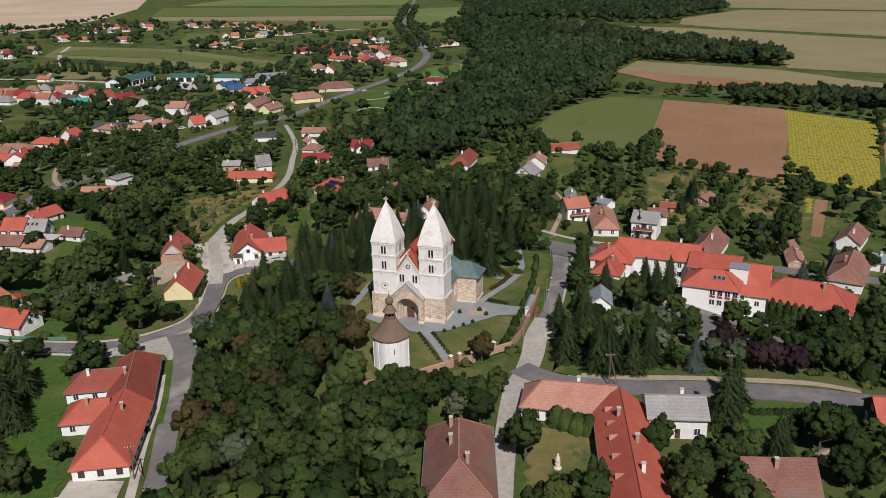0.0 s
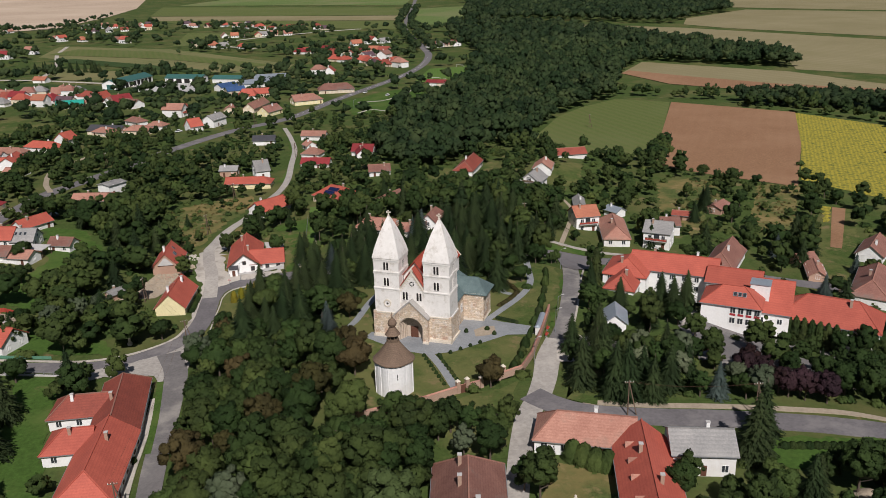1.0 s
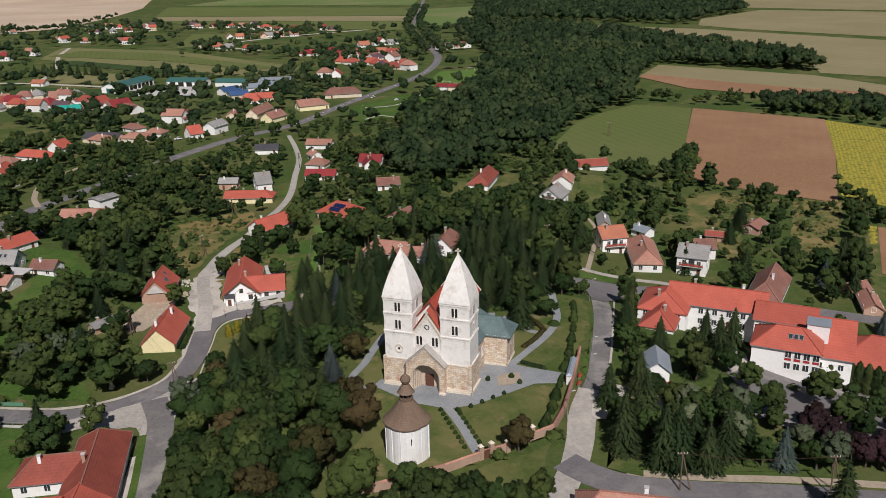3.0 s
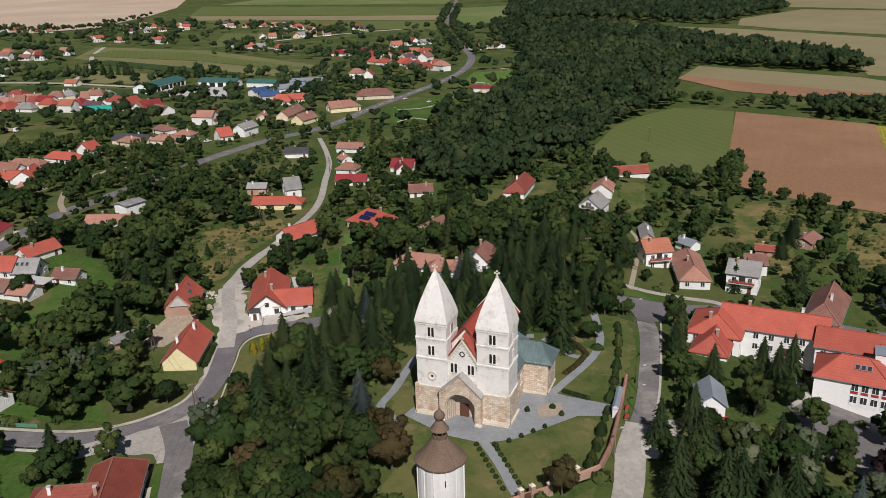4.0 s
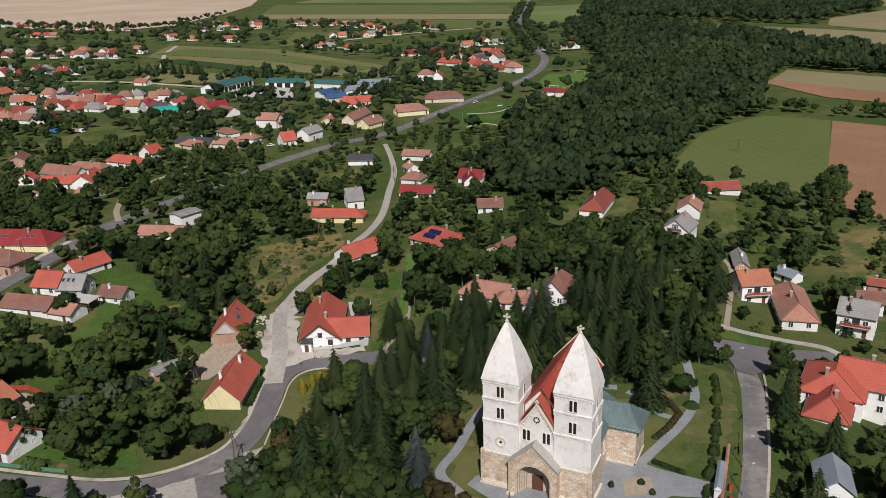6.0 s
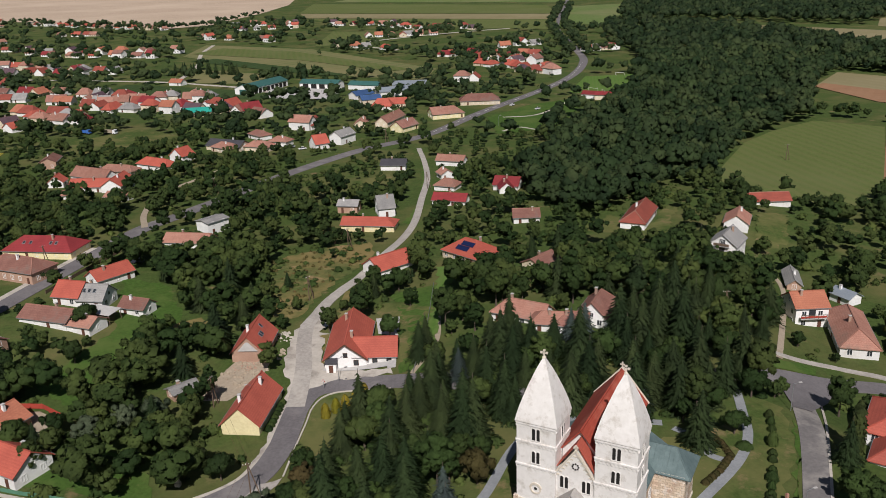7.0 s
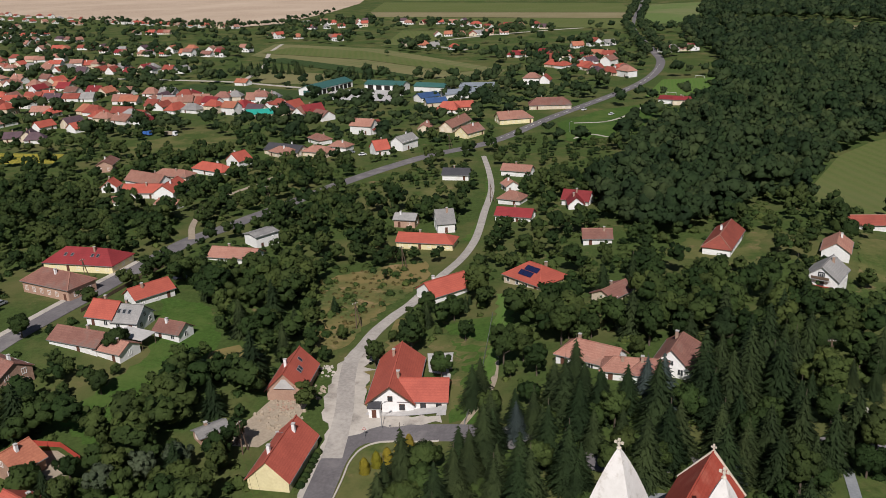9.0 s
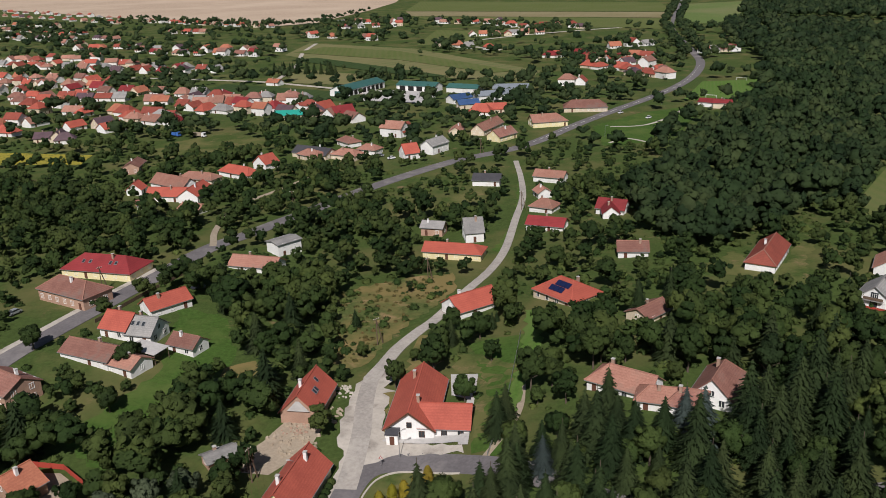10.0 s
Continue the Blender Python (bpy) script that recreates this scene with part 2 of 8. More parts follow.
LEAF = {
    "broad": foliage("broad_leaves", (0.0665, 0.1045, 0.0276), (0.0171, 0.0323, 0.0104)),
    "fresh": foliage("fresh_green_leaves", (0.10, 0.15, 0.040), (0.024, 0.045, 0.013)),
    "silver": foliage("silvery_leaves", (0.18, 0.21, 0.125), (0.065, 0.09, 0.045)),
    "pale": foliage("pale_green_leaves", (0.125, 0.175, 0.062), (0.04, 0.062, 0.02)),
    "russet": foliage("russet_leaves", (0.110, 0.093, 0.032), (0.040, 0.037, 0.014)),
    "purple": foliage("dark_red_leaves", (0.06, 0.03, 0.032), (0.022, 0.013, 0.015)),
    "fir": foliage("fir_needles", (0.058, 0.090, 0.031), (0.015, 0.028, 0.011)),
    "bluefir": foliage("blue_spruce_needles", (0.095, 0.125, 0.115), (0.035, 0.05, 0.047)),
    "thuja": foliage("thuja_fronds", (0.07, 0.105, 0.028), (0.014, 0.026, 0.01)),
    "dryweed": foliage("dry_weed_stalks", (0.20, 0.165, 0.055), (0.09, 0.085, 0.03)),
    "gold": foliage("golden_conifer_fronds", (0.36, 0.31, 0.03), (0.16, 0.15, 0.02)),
    # Distance haze put into the colour: bluer, with the dark tone lifted a little.
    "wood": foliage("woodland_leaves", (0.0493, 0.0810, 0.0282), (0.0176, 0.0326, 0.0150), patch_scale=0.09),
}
M_GROUND = grassland("village_ground", (0.060, 0.090, 0.024), (0.115, 0.112, 0.042), (0.19, 0.14, 0.072), 0.46, 0.66, 0.62, 0.74)
M_LAWN = grassland("mown_lawn", (0.056, 0.105, 0.021), (0.088, 0.125, 0.032), (0.13, 0.12, 0.05), 0.48, 0.68, 0.62, 0.76, scale=0.06)
M_YARD_LAWN = grassland("dry_lawn", (0.062, 0.092, 0.024), (0.125, 0.125, 0.045), (0.18, 0.14, 0.068), 0.40, 0.58, 0.56, 0.68, scale=0.06)
M_DRY = grassland("dry_meadow", (0.085, 0.108, 0.034), (0.20, 0.155, 0.062), (0.27, 0.19, 0.095), 0.4, 0.6, 0.55, 0.7, scale=0.05)
M_MEADOW = grassland("green_field", (0.10, 0.132, 0.037), (0.115, 0.137, 0.048), (0.14, 0.14, 0.055), 0.45, 0.7, 0.6, 0.8, scale=0.012, rows=0.05, row_angle=-20)
M_PLOUGH = grassland("harrowed_brown_field", (0.275, 0.155, 0.088), (0.305, 0.178, 0.105), (0.235, 0.128, 0.072), 0.45, 0.65, 0.5, 0.75, scale=0.012, rows=0.05, row_angle=21, row_depth=5.0)
M_SUNFLOWER = grassland("sunflower_field", (0.14, 0.145, 0.034), (0.40, 0.32, 0.045), (0.09, 0.12, 0.036), 0.36, 0.52, 0.56, 0.70, scale=0.55, rows=0.17, row_angle=21, row_depth=2.6)
# Blue raised in these far tones to stand for distance haze.
M_STUBBLE = grassland("stubble_field", (0.235, 0.20, 0.11), (0.27, 0.23, 0.135), (0.205, 0.18, 0.09), 0.4, 0.65, 0.5, 0.75, scale=0.006, rows=0.03, row_angle=-30)
M_TANFIELD = grassland("bare_tan_field", (0.47, 0.36, 0.27), (0.52, 0.41, 0.31), (0.44, 0.335, 0.25), 0.4, 0.65, 0.5, 0.75, scale=0.004)
M_PITCH = grassland("mown_pitch", (0.085, 0.165, 0.03), (0.10, 0.17, 0.04), (0.12, 0.16, 0.05), 0.48, 0.68, 0.66, 0.8, scale=0.03, rows=0.12)
M_PASTURE = grassland("pale_pasture", (0.135, 0.155, 0.058), (0.18, 0.17, 0.075), (0.20, 0.17, 0.085), 0.42, 0.62, 0.58, 0.75, scale=0.008, rows=0.02, row_angle=35)
M_CROP = grassland("dark_crop_field", (0.035, 0.065, 0.02), (0.045, 0.075, 0.024), (0.06, 0.08, 0.03), 0.45, 0.7, 0.6, 0.8, scale=0.01, rows=0.05)
M_FARGRASS = grassland("far_grass_field", (0.125, 0.175, 0.055), (0.17, 0.18, 0.08), (0.19, 0.18, 0.09), 0.45, 0.65, 0.6, 0.75, scale=0.006)

# ---- builders ----
class Shape:
    """Collects vertices and faces of one mesh."""

    def __init__(self):
        self.v, self.f, self.m = [], [], []

    def face(self, pts, slot=0):
        n = len(self.v)
        self.v += [tuple(p) for p in pts]
        self.f.append(tuple(range(n, n + len(pts))))
        self.m.append(slot)

    def solid(self, bottom, top, slot=0):
        """A closed prism between two rings of points."""
        n, k = len(self.v), len(bottom)
        self.v += [tuple(p) for p in bottom] + [tuple(p) for p in top]
        self.f.append(tuple(range(n + k - 1, n - 1, -1)))
        self.f.append(tuple(range(n + k, n + 2 * k)))
        for i in range(k):
            j = (i + 1) % k
            self.f.append((n + i, n + j, n + k + j, n + k + i))
        self.m += [slot] * (k + 2)
        return self

    def box(self, x0, y0, z0, x1, y1, z1, slot=0):
        ring = [(x0, y0), (x1, y0), (x1, y1), (x0, y1)]
        return self.solid([(x, y, z0) for x, y in ring], [(x, y, z1) for x, y in ring], slot)

    def tube(self, cx, cy, z0, z1, r0, r1, k=10, slot=0):
        a = [(math.cos(math.tau * i / k), math.sin(math.tau * i / k)) for i in range(k)]
        return self.solid([(cx + r0 * c, cy + r0 * s, z0) for c, s in a], [(cx + r1 * c, cy + r1 * s, z1) for c, s in a], slot)

    def beam(self, a, b, w, slot=0):
        """A square bar from a to b."""
        a, b = Vector(a), Vector(b)
        d = (b - a).normalized()
        s = d.cross(Vector((0, 0, 1)) if abs(d.z) < 0.9 else Vector((1, 0, 0))).normalized() * w / 2
        u = d.cross(s).normalized() * w / 2
        return self.solid([a - s - u, a + s - u, a + s + u, a - s + u], [b - s - u, b + s - u, b + s + u, b - s + u], slot)

    def lathe(self, cx, cy, profile, k=14, slot=0, squash=None):
        n = len(self.v)
        for r, z in profile:
            for i in range(k):
                a = math.tau * i / k
                q = r * (squash(a) if squash else 1)
                self.v.append((cx + q * math.cos(a), cy + q * math.sin(a), z))
        for j in range(len(profile) - 1):
            for i in range(k):
                i2 = (i + 1) % k
                self.f.append((n + j * k + i, n + j * k + i2, n + (j + 1) * k + i2, n + (j + 1) * k + i))
                self.m.append(slot)
        self.f.append(tuple(range(n + k - 1, n - 1, -1)))
        self.f.append(tuple(range(n + (len(profile) - 1) * k, n + len(profile) * k)))
        self.m += [slot, slot]
        return self

    def mesh(self, name, *mats):
        me = bpy.data.meshes.new(name)
        me.from_pydata(self.v, [], self.f)
        for m in mats:
            me.materials.append(m)
        if any(self.m):
            me.polygons.foreach_set("material_index", self.m)
        me.update()
        return me


def part(name, shape, mat, parent, label="", at=None):
    """Links a shape, or a shared mesh, as one mesh object under a thing or under a part."""
    me = shape if isinstance(shape, bpy.types.Mesh) else shape.mesh(name, *(mat if isinstance(mat, tuple) else (mat,)))
    ob = new(name, me)
    ob.parent = parent
    if at is not None:
        ob.matrix_local = at
    if label:
        tagged(ob, label=label)
    return ob


def thing(name, m, label, category, group="", kind=""):
    ob = new(name)
    ob.empty_display_size = 0.3
    ob.matrix_world = m
    return tagged(ob, label, category, group, kind)


def single(name, shape, mat, label, category, group="", kind="", m=None):
    me = shape if isinstance(shape, bpy.types.Mesh) else shape.mesh(name, *(mat if isinstance(mat, tuple) else (mat,)))
    ob = new(name, me)
    if m is not None:
        ob.matrix_world = m
    return tagged(ob, label, category, group, kind)


# ---- the lie of the land: a flat village round a low church hill ----
def ease(a, b, x):
    t = np.clip((x - a) / (b - a), 0, 1)
    return t * t * (3 - 2 * t)


def terrain(x, y):
    north = ease(250, 330, y)
    west_foot, west_top = -65 - 20 * north, -22 + 10 * north
    pinch = ease(212, 265, y) * (1 - 0.8 * ease(350, 400, y))
    east = np.clip(45 + np.clip((210 - y) * 0.6, 0, 40) - 25 * pinch, 20, 95)
    crest = 9 - 3.8 * ease(285, 380, y) - 5.2 * ease(380, 490, y)
    z = -7 + crest * ease(west_foot, west_top, x) * (1 - ease(east, east + 50 - 12 * pinch, x))
    z = z + 4.2 * (1 - ease(-165, -115, x)) * ease(235, 285, y) * (1 - ease(350, 450, y))
    return z + 1.1 * ease(250, 272, y) * (1 - ease(330, 385, y)) * ease(-150, -115, x) * (1 - ease(-60, -25, x))


def ground_z(x, y):
    return float(terrain(x, y))


def steps(*spans):
    out = []
    for a, b, n in spans:
        out += list(np.linspace(a, b, n, endpoint=False))
    return np.array(out + [spans[-1][1]])


gx = steps((-4800, -1200, 12), (-1200, -300, 18), (-300, -150, 12), (-150, 150, 100), (150, 330, 12), (330, 1200, 15), (1200, 4800, 12))
gy = steps((-900, 60, 12), (60, 330, 90), (330, 700, 24), (700, 1800, 20), (1800, 4900, 14))
XX, YY = np.meshgrid(gx, gy)
ZZ = terrain(XX, YY)
nx, ny = len(gx), len(gy)
idx = np.arange(nx * ny).reshape(ny, nx)
quads = np.stack([idx[:-1, :-1], idx[:-1, 1:], idx[1:, 1:], idx[1:, :-1]], -1).reshape(-1, 4)


def array_mesh(name, verts, faces, *mats, normals=None):
    me = bpy.data.meshes.new(name)
    verts = np.ascontiguousarray(verts, np.float32)
    faces = np.ascontiguousarray(faces, np.int32)
    k = faces.shape[1]
    me.vertices.add(len(verts))
    me.vertices.foreach_set("co", verts.ravel())
    me.loops.add(faces.size)
    me.loops.foreach_set("vertex_index", faces.ravel())
    me.polygons.add(len(faces))
    me.polygons.foreach_set("loop_start", np.arange(len(faces), dtype=np.int32) * k)
    for m in mats:
        me.materials.append(m)
    me.update(calc_edges=True)
    if normals is not None:
        soft = me.attributes.new("custom_normal", "FLOAT_VECTOR", "POINT")
        soft.data.foreach_set("vector", np.ascontiguousarray(normals, np.float32).ravel())
    return me


single("ground", array_mesh("ground", np.stack([XX, YY, ZZ], -1).reshape(-1, 3), quads, M_GROUND), None,
       "grassy village ground with dry patches", "ground", kind="structure")


def inside(x, y, poly):
    x, y = np.asarray(x, float), np.asarray(y, float)
    hit = np.zeros(x.shape, bool)
    for (ax, ay), (bx, by) in zip(poly, poly[1:] + poly[:1]):
        cross = (ay > y) != (by > y)
        with np.errstate(divide="ignore", invalid="ignore"):
            hit ^= cross & (x < (bx - ax) * (y - ay) / (by - ay + 1e-12) + ax)
    return hit


def near_line(x, y, line, reach):
    x, y = np.asarray(x, float), np.asarray(y, float)
    best = np.full(x.shape, 1e9)
    for (ax, ay), (bx, by) in zip(line, line[1:]):
        dx, dy = bx - ax, by - ay
        t = np.clip(((x - ax) * dx + (y - ay) * dy) / (dx * dx + dy * dy), 0, 1)
        best = np.minimum(best, np.hypot(x - ax - t * dx, y - ay - t * dy))
    return best < reach


CLEAR = []      # polygons where no wild tree grows
LINES = []      # roads and paths with the half width kept clear
BLOCKS = []     # footprints of buildings


def smooth_line(pts, n=8):
    """A rounded line through the points."""
    p = [Vector((*q, 0)) for q in pts]
    p = [p[0] * 2 - p[1], *p, p[-1] * 2 - p[-2]]
    out = []
    for i in range(1, len(p) - 2):
        for k in range(n):
            t = k / n
            a, b, c, d = p[i - 1], p[i], p[i + 1], p[i + 2]
            q = 0.5 * (2 * b + (c - a) * t + (2 * a - 5 * b + 4 * c - d) * t * t + (3 * b - a - 3 * c + d) * t ** 3)
            out.append((q.x, q.y))
    return out + [tuple(pts[-1])]


def ribbon(line, width, lift, thick=0.0, offset=0.0):
    """A strip that follows the land along a line, with several lengthwise lanes."""
    s, n = Shape(), 5
    rows = []
    for i, (x, y) in enumerate(line):
        a, b = line[max(i - 1, 0)], line[min(i + 1, len(line) - 1)]
        d = Vector((b[0] - a[0], b[1] - a[1])).normalized()
        w = width[0] + (width[1] - width[0]) * i / (len(line) - 1) if isinstance(width, tuple) else width
        row = []
        for k in range(n):
            o = offset + w * (k / (n - 1) - 0.5)
            px, py = x + d.y * o, y - d.x * o
            row.append((px, py, ground_z(px, py) + lift))
        rows.append(row)
    for r0, r1 in zip(rows, rows[1:]):
        for k in range(n - 1):
            s.v += [r0[k], r0[k + 1], r1[k + 1], r1[k]]
            m = len(s.v)
            s.f.append((m - 4, m - 3, m - 2, m - 1))
            s.m.append(0)
    if thick:
        for r0, r1 in zip(rows, rows[1:]):
            for k in (0, n - 1):
                a, b = r0[k], r1[k]
                s.face([a, b, (b[0], b[1], b[2] - thick), (a[0], a[1], a[2] - thick)])
    return s


def road(name, pts, width, mat, label, lift=0.10, clear=1.5, category="road", thick=1.6):
    line = smooth_line(pts)
    w = max(width) if isinstance(width, tuple) else width
    LINES.append((pts, w / 2 + clear))
    return single(name, ribbon(line, width, lift, thick), mat, label, category, kind="structure")


def ragged(poly, step, reach):
    """The same outline with its edges grown uneven; neighbours that share an edge stay together."""
    out = []
    for (ax, ay), (bx, by) in zip(poly, poly[1:] + poly[:1]):
        n = max(1, min(40, int(math.hypot(bx - ax, by - ay) / step)))
        for i in range(n):
            x, y = ax + (bx - ax) * i / n, ay + (by - ay) * i / n
            out.append((x + reach * math.sin(x * 1.9 / step + y * 2.7 / step) + 0.4 * reach * math.sin(y * 5.3 / step), y + reach * math.sin(x * 2.3 / step - y * 1.7 / step) + 0.4 * reach * math.sin(x * 6.1 / step)))
    return out


def sheet(name, poly, mat, label, lift=0.07, category="ground", clear=True, size=6.0):
    """A patch of ground that follows the land, cut into pieces small enough to lie on it."""
    lift += 0.007 * (len(CLEAR) % 12)
    if category in ("lawn", "meadow", "verge", "garden", "flower bed"):
        poly = ragged(poly, 2.5, 0.7)
    bm = bmesh.new()
    bm.faces.new([bm.verts.new((x, y, 0)) for x, y in poly])
    bmesh.ops.triangulate(bm, faces=bm.faces[:])
    for _ in range(6):
        long = [e for e in bm.edges if e.calc_length() > size and e.verts[0].co.y < 300 and abs(e.verts[0].co.x) < 130]
        if not long:
            break
        bmesh.ops.subdivide_edges(bm, edges=long, cuts=1)
        bmesh.ops.triangulate(bm, faces=bm.faces[:])
    for v in bm.verts:
        v.co.z = ground_z(v.co.x, v.co.y) + lift
    me = bpy.data.meshes.new(name)
    bm.to_mesh(me), bm.free()
    if me.polygons and me.polygons[0].normal.z < 0:
        me.flip_normals()
    me.materials.append(mat)
    if clear:
        CLEAR.append(list(poly))
    return single(name, me, None, label, category, kind="structure")

# ---- roads ----
MAIN_ROAD = [(-150, 209), (-132, 207.5), (-113.2, 205.9), (-104, 205.5), (-94.7, 205), (-85.2, 207.2), (-79.7, 211), (-74.5, 216.6), (-71.2, 224), (-70.6, 233.4), (-71.4, 241.5), (-72.3, 250), (-71.3, 256.4), (-67.2, 259.8), (-58.3, 261.0), (-41.7, 257.0), (-20.6, 245.6), (4.3, 251.5), (26, 261), (36.5, 266.7), (47.5, 270.9), (60, 273.2), (80.4, 265.0), (105, 252), (140, 236)]
road("road_main", MAIN_ROAD, 5.6, M_ASPHALT_DARK, "dark asphalt village road with pale edges", 0.16)
EAST_ROAD = [(41, 270.1), (37.4, 252.3), (34.6, 231.6), (29, 205.5), (22, 185), (16.1, 170), (12.8, 157.6), (10.3, 136), (8.1, 112), (6, 80)]
road("road_east", EAST_ROAD[:4] + [(24, 191)], (5.0, 4.6), M_ASPHALT, "worn grey asphalt street beside the churchyard wall", 0.13)
road("road_east_lower", [(26, 196.5), (22.4, 186.5), (20.4, 177), (18, 168.5), (14.2, 158), (10.6, 136), (8.1, 112), (6, 80)], (6.0, 3.6), M_LANE, "pale dusty street below the churchyard wall", 0.15)
road("road_edge_east", [(43.6, 262.7), (38.6, 238.7), (33.1, 213), (29.2, 198)], 0.5, M_CONCRETE, "pale kerb strip beside the street", 0.2, category="kerb")
road("road_cross", [(16.5, 170), (20.5, 165.8), (27, 162), (38.5, 159.8), (53.5, 158.3), (70, 155.7), (80, 153.4), (91, 153.4), (114, 163), (150, 178)], 6.4, M_ASPHALT_DARK, "worn grey asphalt side street", 0.19)
road("road_left", [(-74, 212), (-69, 201.4), (-66.6, 190), (-64.6, 179.7), (-62.7, 168.7), (-60.6, 157.4), (-57.2, 139.6), (-52, 100)], (6.0, 4.6), M_ASPHALT, "worn grey asphalt side road", 0.19)
road("road_lane", [(-73, 250), (-75.0, 260.3), (-77.1, 269.0), (-80.6, 279.6), (-83.4, 291.1), (-83.2, 299.0), (-82.8, 308.9), (-80.9, 319.4), (-78.3, 329.6), (-75.5, 352.4), (-73.1, 370.6), (-73.0, 392.6), (-76.6, 425.6), (-80.2, 458), (-87.5, 490), (-96.6, 522)], (4.4, 2.5), M_LANE, "pale dusty lane climbing between gardens", 0.19, 4.0)
road("road_west", [(-178.6, 249.0), (-177.3, 274.9), (-176.5, 286.6), (-174.6, 316.3), (-172.7, 341.2), (-171.2, 364.7), (-166.9, 383.4), (-162.7, 410.7), (-152.4, 457), (-127.5, 516), (-99, 557), (-75, 632), (-27, 772), (-12, 893), (-22, 1013), (-52, 1302), (-52, 1743), (-60, 2600)], 7.6, M_ASPHALT_DARK, "dark asphalt high street through the village", 0.16, 3.0)
road("road_branch", [(-171.3, 365.8), (-182.7, 386.9), (-194.5, 422.6), (-190, 455), (-186, 475)], 2.4, M_DUST, "narrow pale lane", 0.2)
road("road_farm", [(-520, 800), (-383, 781), (-330, 762), (-285, 742), (-250, 715)], 4.5, M_CONCRETE, "pale concrete farm road", 0.25)
road("road_estate", [(-365, 790), (-390, 880), (-440, 1000), (-470, 1100)], 4.5, M_CONCRETE, "pale estate road", 0.25)
road("road_estate_north", [(-215, 1015), (-280, 1090), (-230, 1180), (-140, 1260), (-60, 1300)], 5.0, M_CONCRETE, "pale unpaved estate road", 0.3)
road("road_edge", [(-131, 212), (-115.8, 210.2), (-105.5, 209.2), (-95.4, 208.6), (-86.2, 211.0), (-79.2, 216.0), (-74.9, 222.0), (-73.9, 230)], 0.8, M_CONCRETE, "pale concrete kerb strip beside the road", 0.2, category="kerb")
road("road_edge_inner", [(-66.4, 223.2), (-67.4, 233), (-68.2, 243), (-68.9, 250), (-67.6, 255.2), (-63, 257.8), (-52, 257.2)], 0.35, M_CONCRETE, "pale kerb round the grassy corner", 0.24, category="kerb")
road("lane_houses", [(31.5, 278), (36, 278.8), (42.2, 279.6), (52.3, 281.4), (62, 278.6), (66, 273)], 2.0, M_LANE, "pale gravel lane before the houses", 0.2)
road("pavement_cross", [(27, 166.2), (40, 164.2), (56, 162.9), (75, 160.2), (88, 157.6)], 1.8, M_DUST, "dusty verge beside the street", 0.17, category="verge")
road("pavement_west", [(-181.6, 274.9), (-180.4, 286.6), (-178.9, 316.3), (-177.0, 341.2)], 2.2, M_CONCRETE, "pale concrete pavement", 0.2, category="pavement")
road("pavement_left", [(-70.2, 188), (-69.2, 184.9), (-66.9, 169.0), (-64.9, 155.2), (-61.6, 138.6), (-58, 118)], 2.0, M_CONCRETE, "cracked concrete pavement", 0.22, category="pavement")
road("verge_left", [(-71.2, 196.2), (-68.2, 184), (-66.6, 177), (-64.1, 164.3)], 1.5, M_LAWN, "mown grass strip between road and pavement", 0.24, category="verge")
road("track_meadow", [(46.2, 355.0), (49.6, 342.3), (49.5, 327.1), (42.4, 295.8), (37.8, 276.9)], 1.5, M_DUST, "two-rut earth track", 0.12, category="track")
road("footpath_north", [(-1.5, 298), (1.2, 295.2), (7.5, 287.5)], 1.2, M_CONCRETE, "narrow pale garden path", 0.12, category="path")
road("path_green", [(-49.0, 258.4), (-44.7, 276.4), (-47.1, 295.5), (-49.2, 320.2)], 1.5, M_DUST, "worn foot track beside a green strip", 0.13, category="path")
sheet("junction", ragged([(-93, 202.5), (-82, 207), (-73.5, 213), (-69.8, 220), (-66.4, 223.2), (-67.4, 217.6), (-67.6, 209.9), (-66.2, 202.9), (-65.2, 195.3), (-71.6, 194.8), (-73.6, 199.4), (-86, 199.2), (-90, 197.6)], 2.0, 0.3), M_LANE, "wide pale worn asphalt road junction", 0.17, "road")
sheet("apron", ragged([(-74.6, 223.2), (-74.4, 234.9), (-75.6, 241.4), (-76.8, 253.7), (-77.6, 260), (-73.4, 258), (-73.2, 250), (-72.8, 240), (-72.6, 230.3)], 2.0, 0.25), M_CONCRETE, "dusty concrete strip beside the road", 0.14, "pavement")
sheet("forecourt", ragged([(-86, 287.7), (-85.2, 297), (-81, 298), (-77.6, 292.6), (-79.0, 288.1), (-75.7, 286.6), (-75.2, 279), (-73.8, 273.5), (-73.1, 270.3), (-69.2, 267.4), (-54.3, 266.6), (-52.6, 263.9), (-60, 263.6), (-66, 262.8), (-70.5, 259.5), (-74.7, 257.5), (-77.6, 260.0), (-80.2, 263.1), (-83.0, 272)], 2.0, 0.45), M_CONCRETE, "dusty concrete forecourt of the white house", 0.15, "pavement")
sheet("dry_strip", [(-78.4, 294.5), (-73.9, 290.1), (-71.3, 277.5), (-70.4, 269.4), (-72.8, 270.3), (-75.0, 280.3), (-77.6, 286.2), (-74.6, 288)], M_DRY, "dry trodden grass between house and lane", 0.19, "verge")
sheet("dry_bank_lane", [(-80.6, 318), (-78.5, 306), (-76.8, 297.5), (-70, 296.5), (-70, 308), (-76, 318)], M_DRY, "dry grass bank beside the lane", 0.08, "verge")
sheet("green_strip", [(29.6, 274.4), (37.9, 276.6), (46.5, 278.2), (45, 273.6), (36, 269.8), (28.5, 264.9)], M_LAWN, "mown grass strip beside the road", 0.1, "verge")
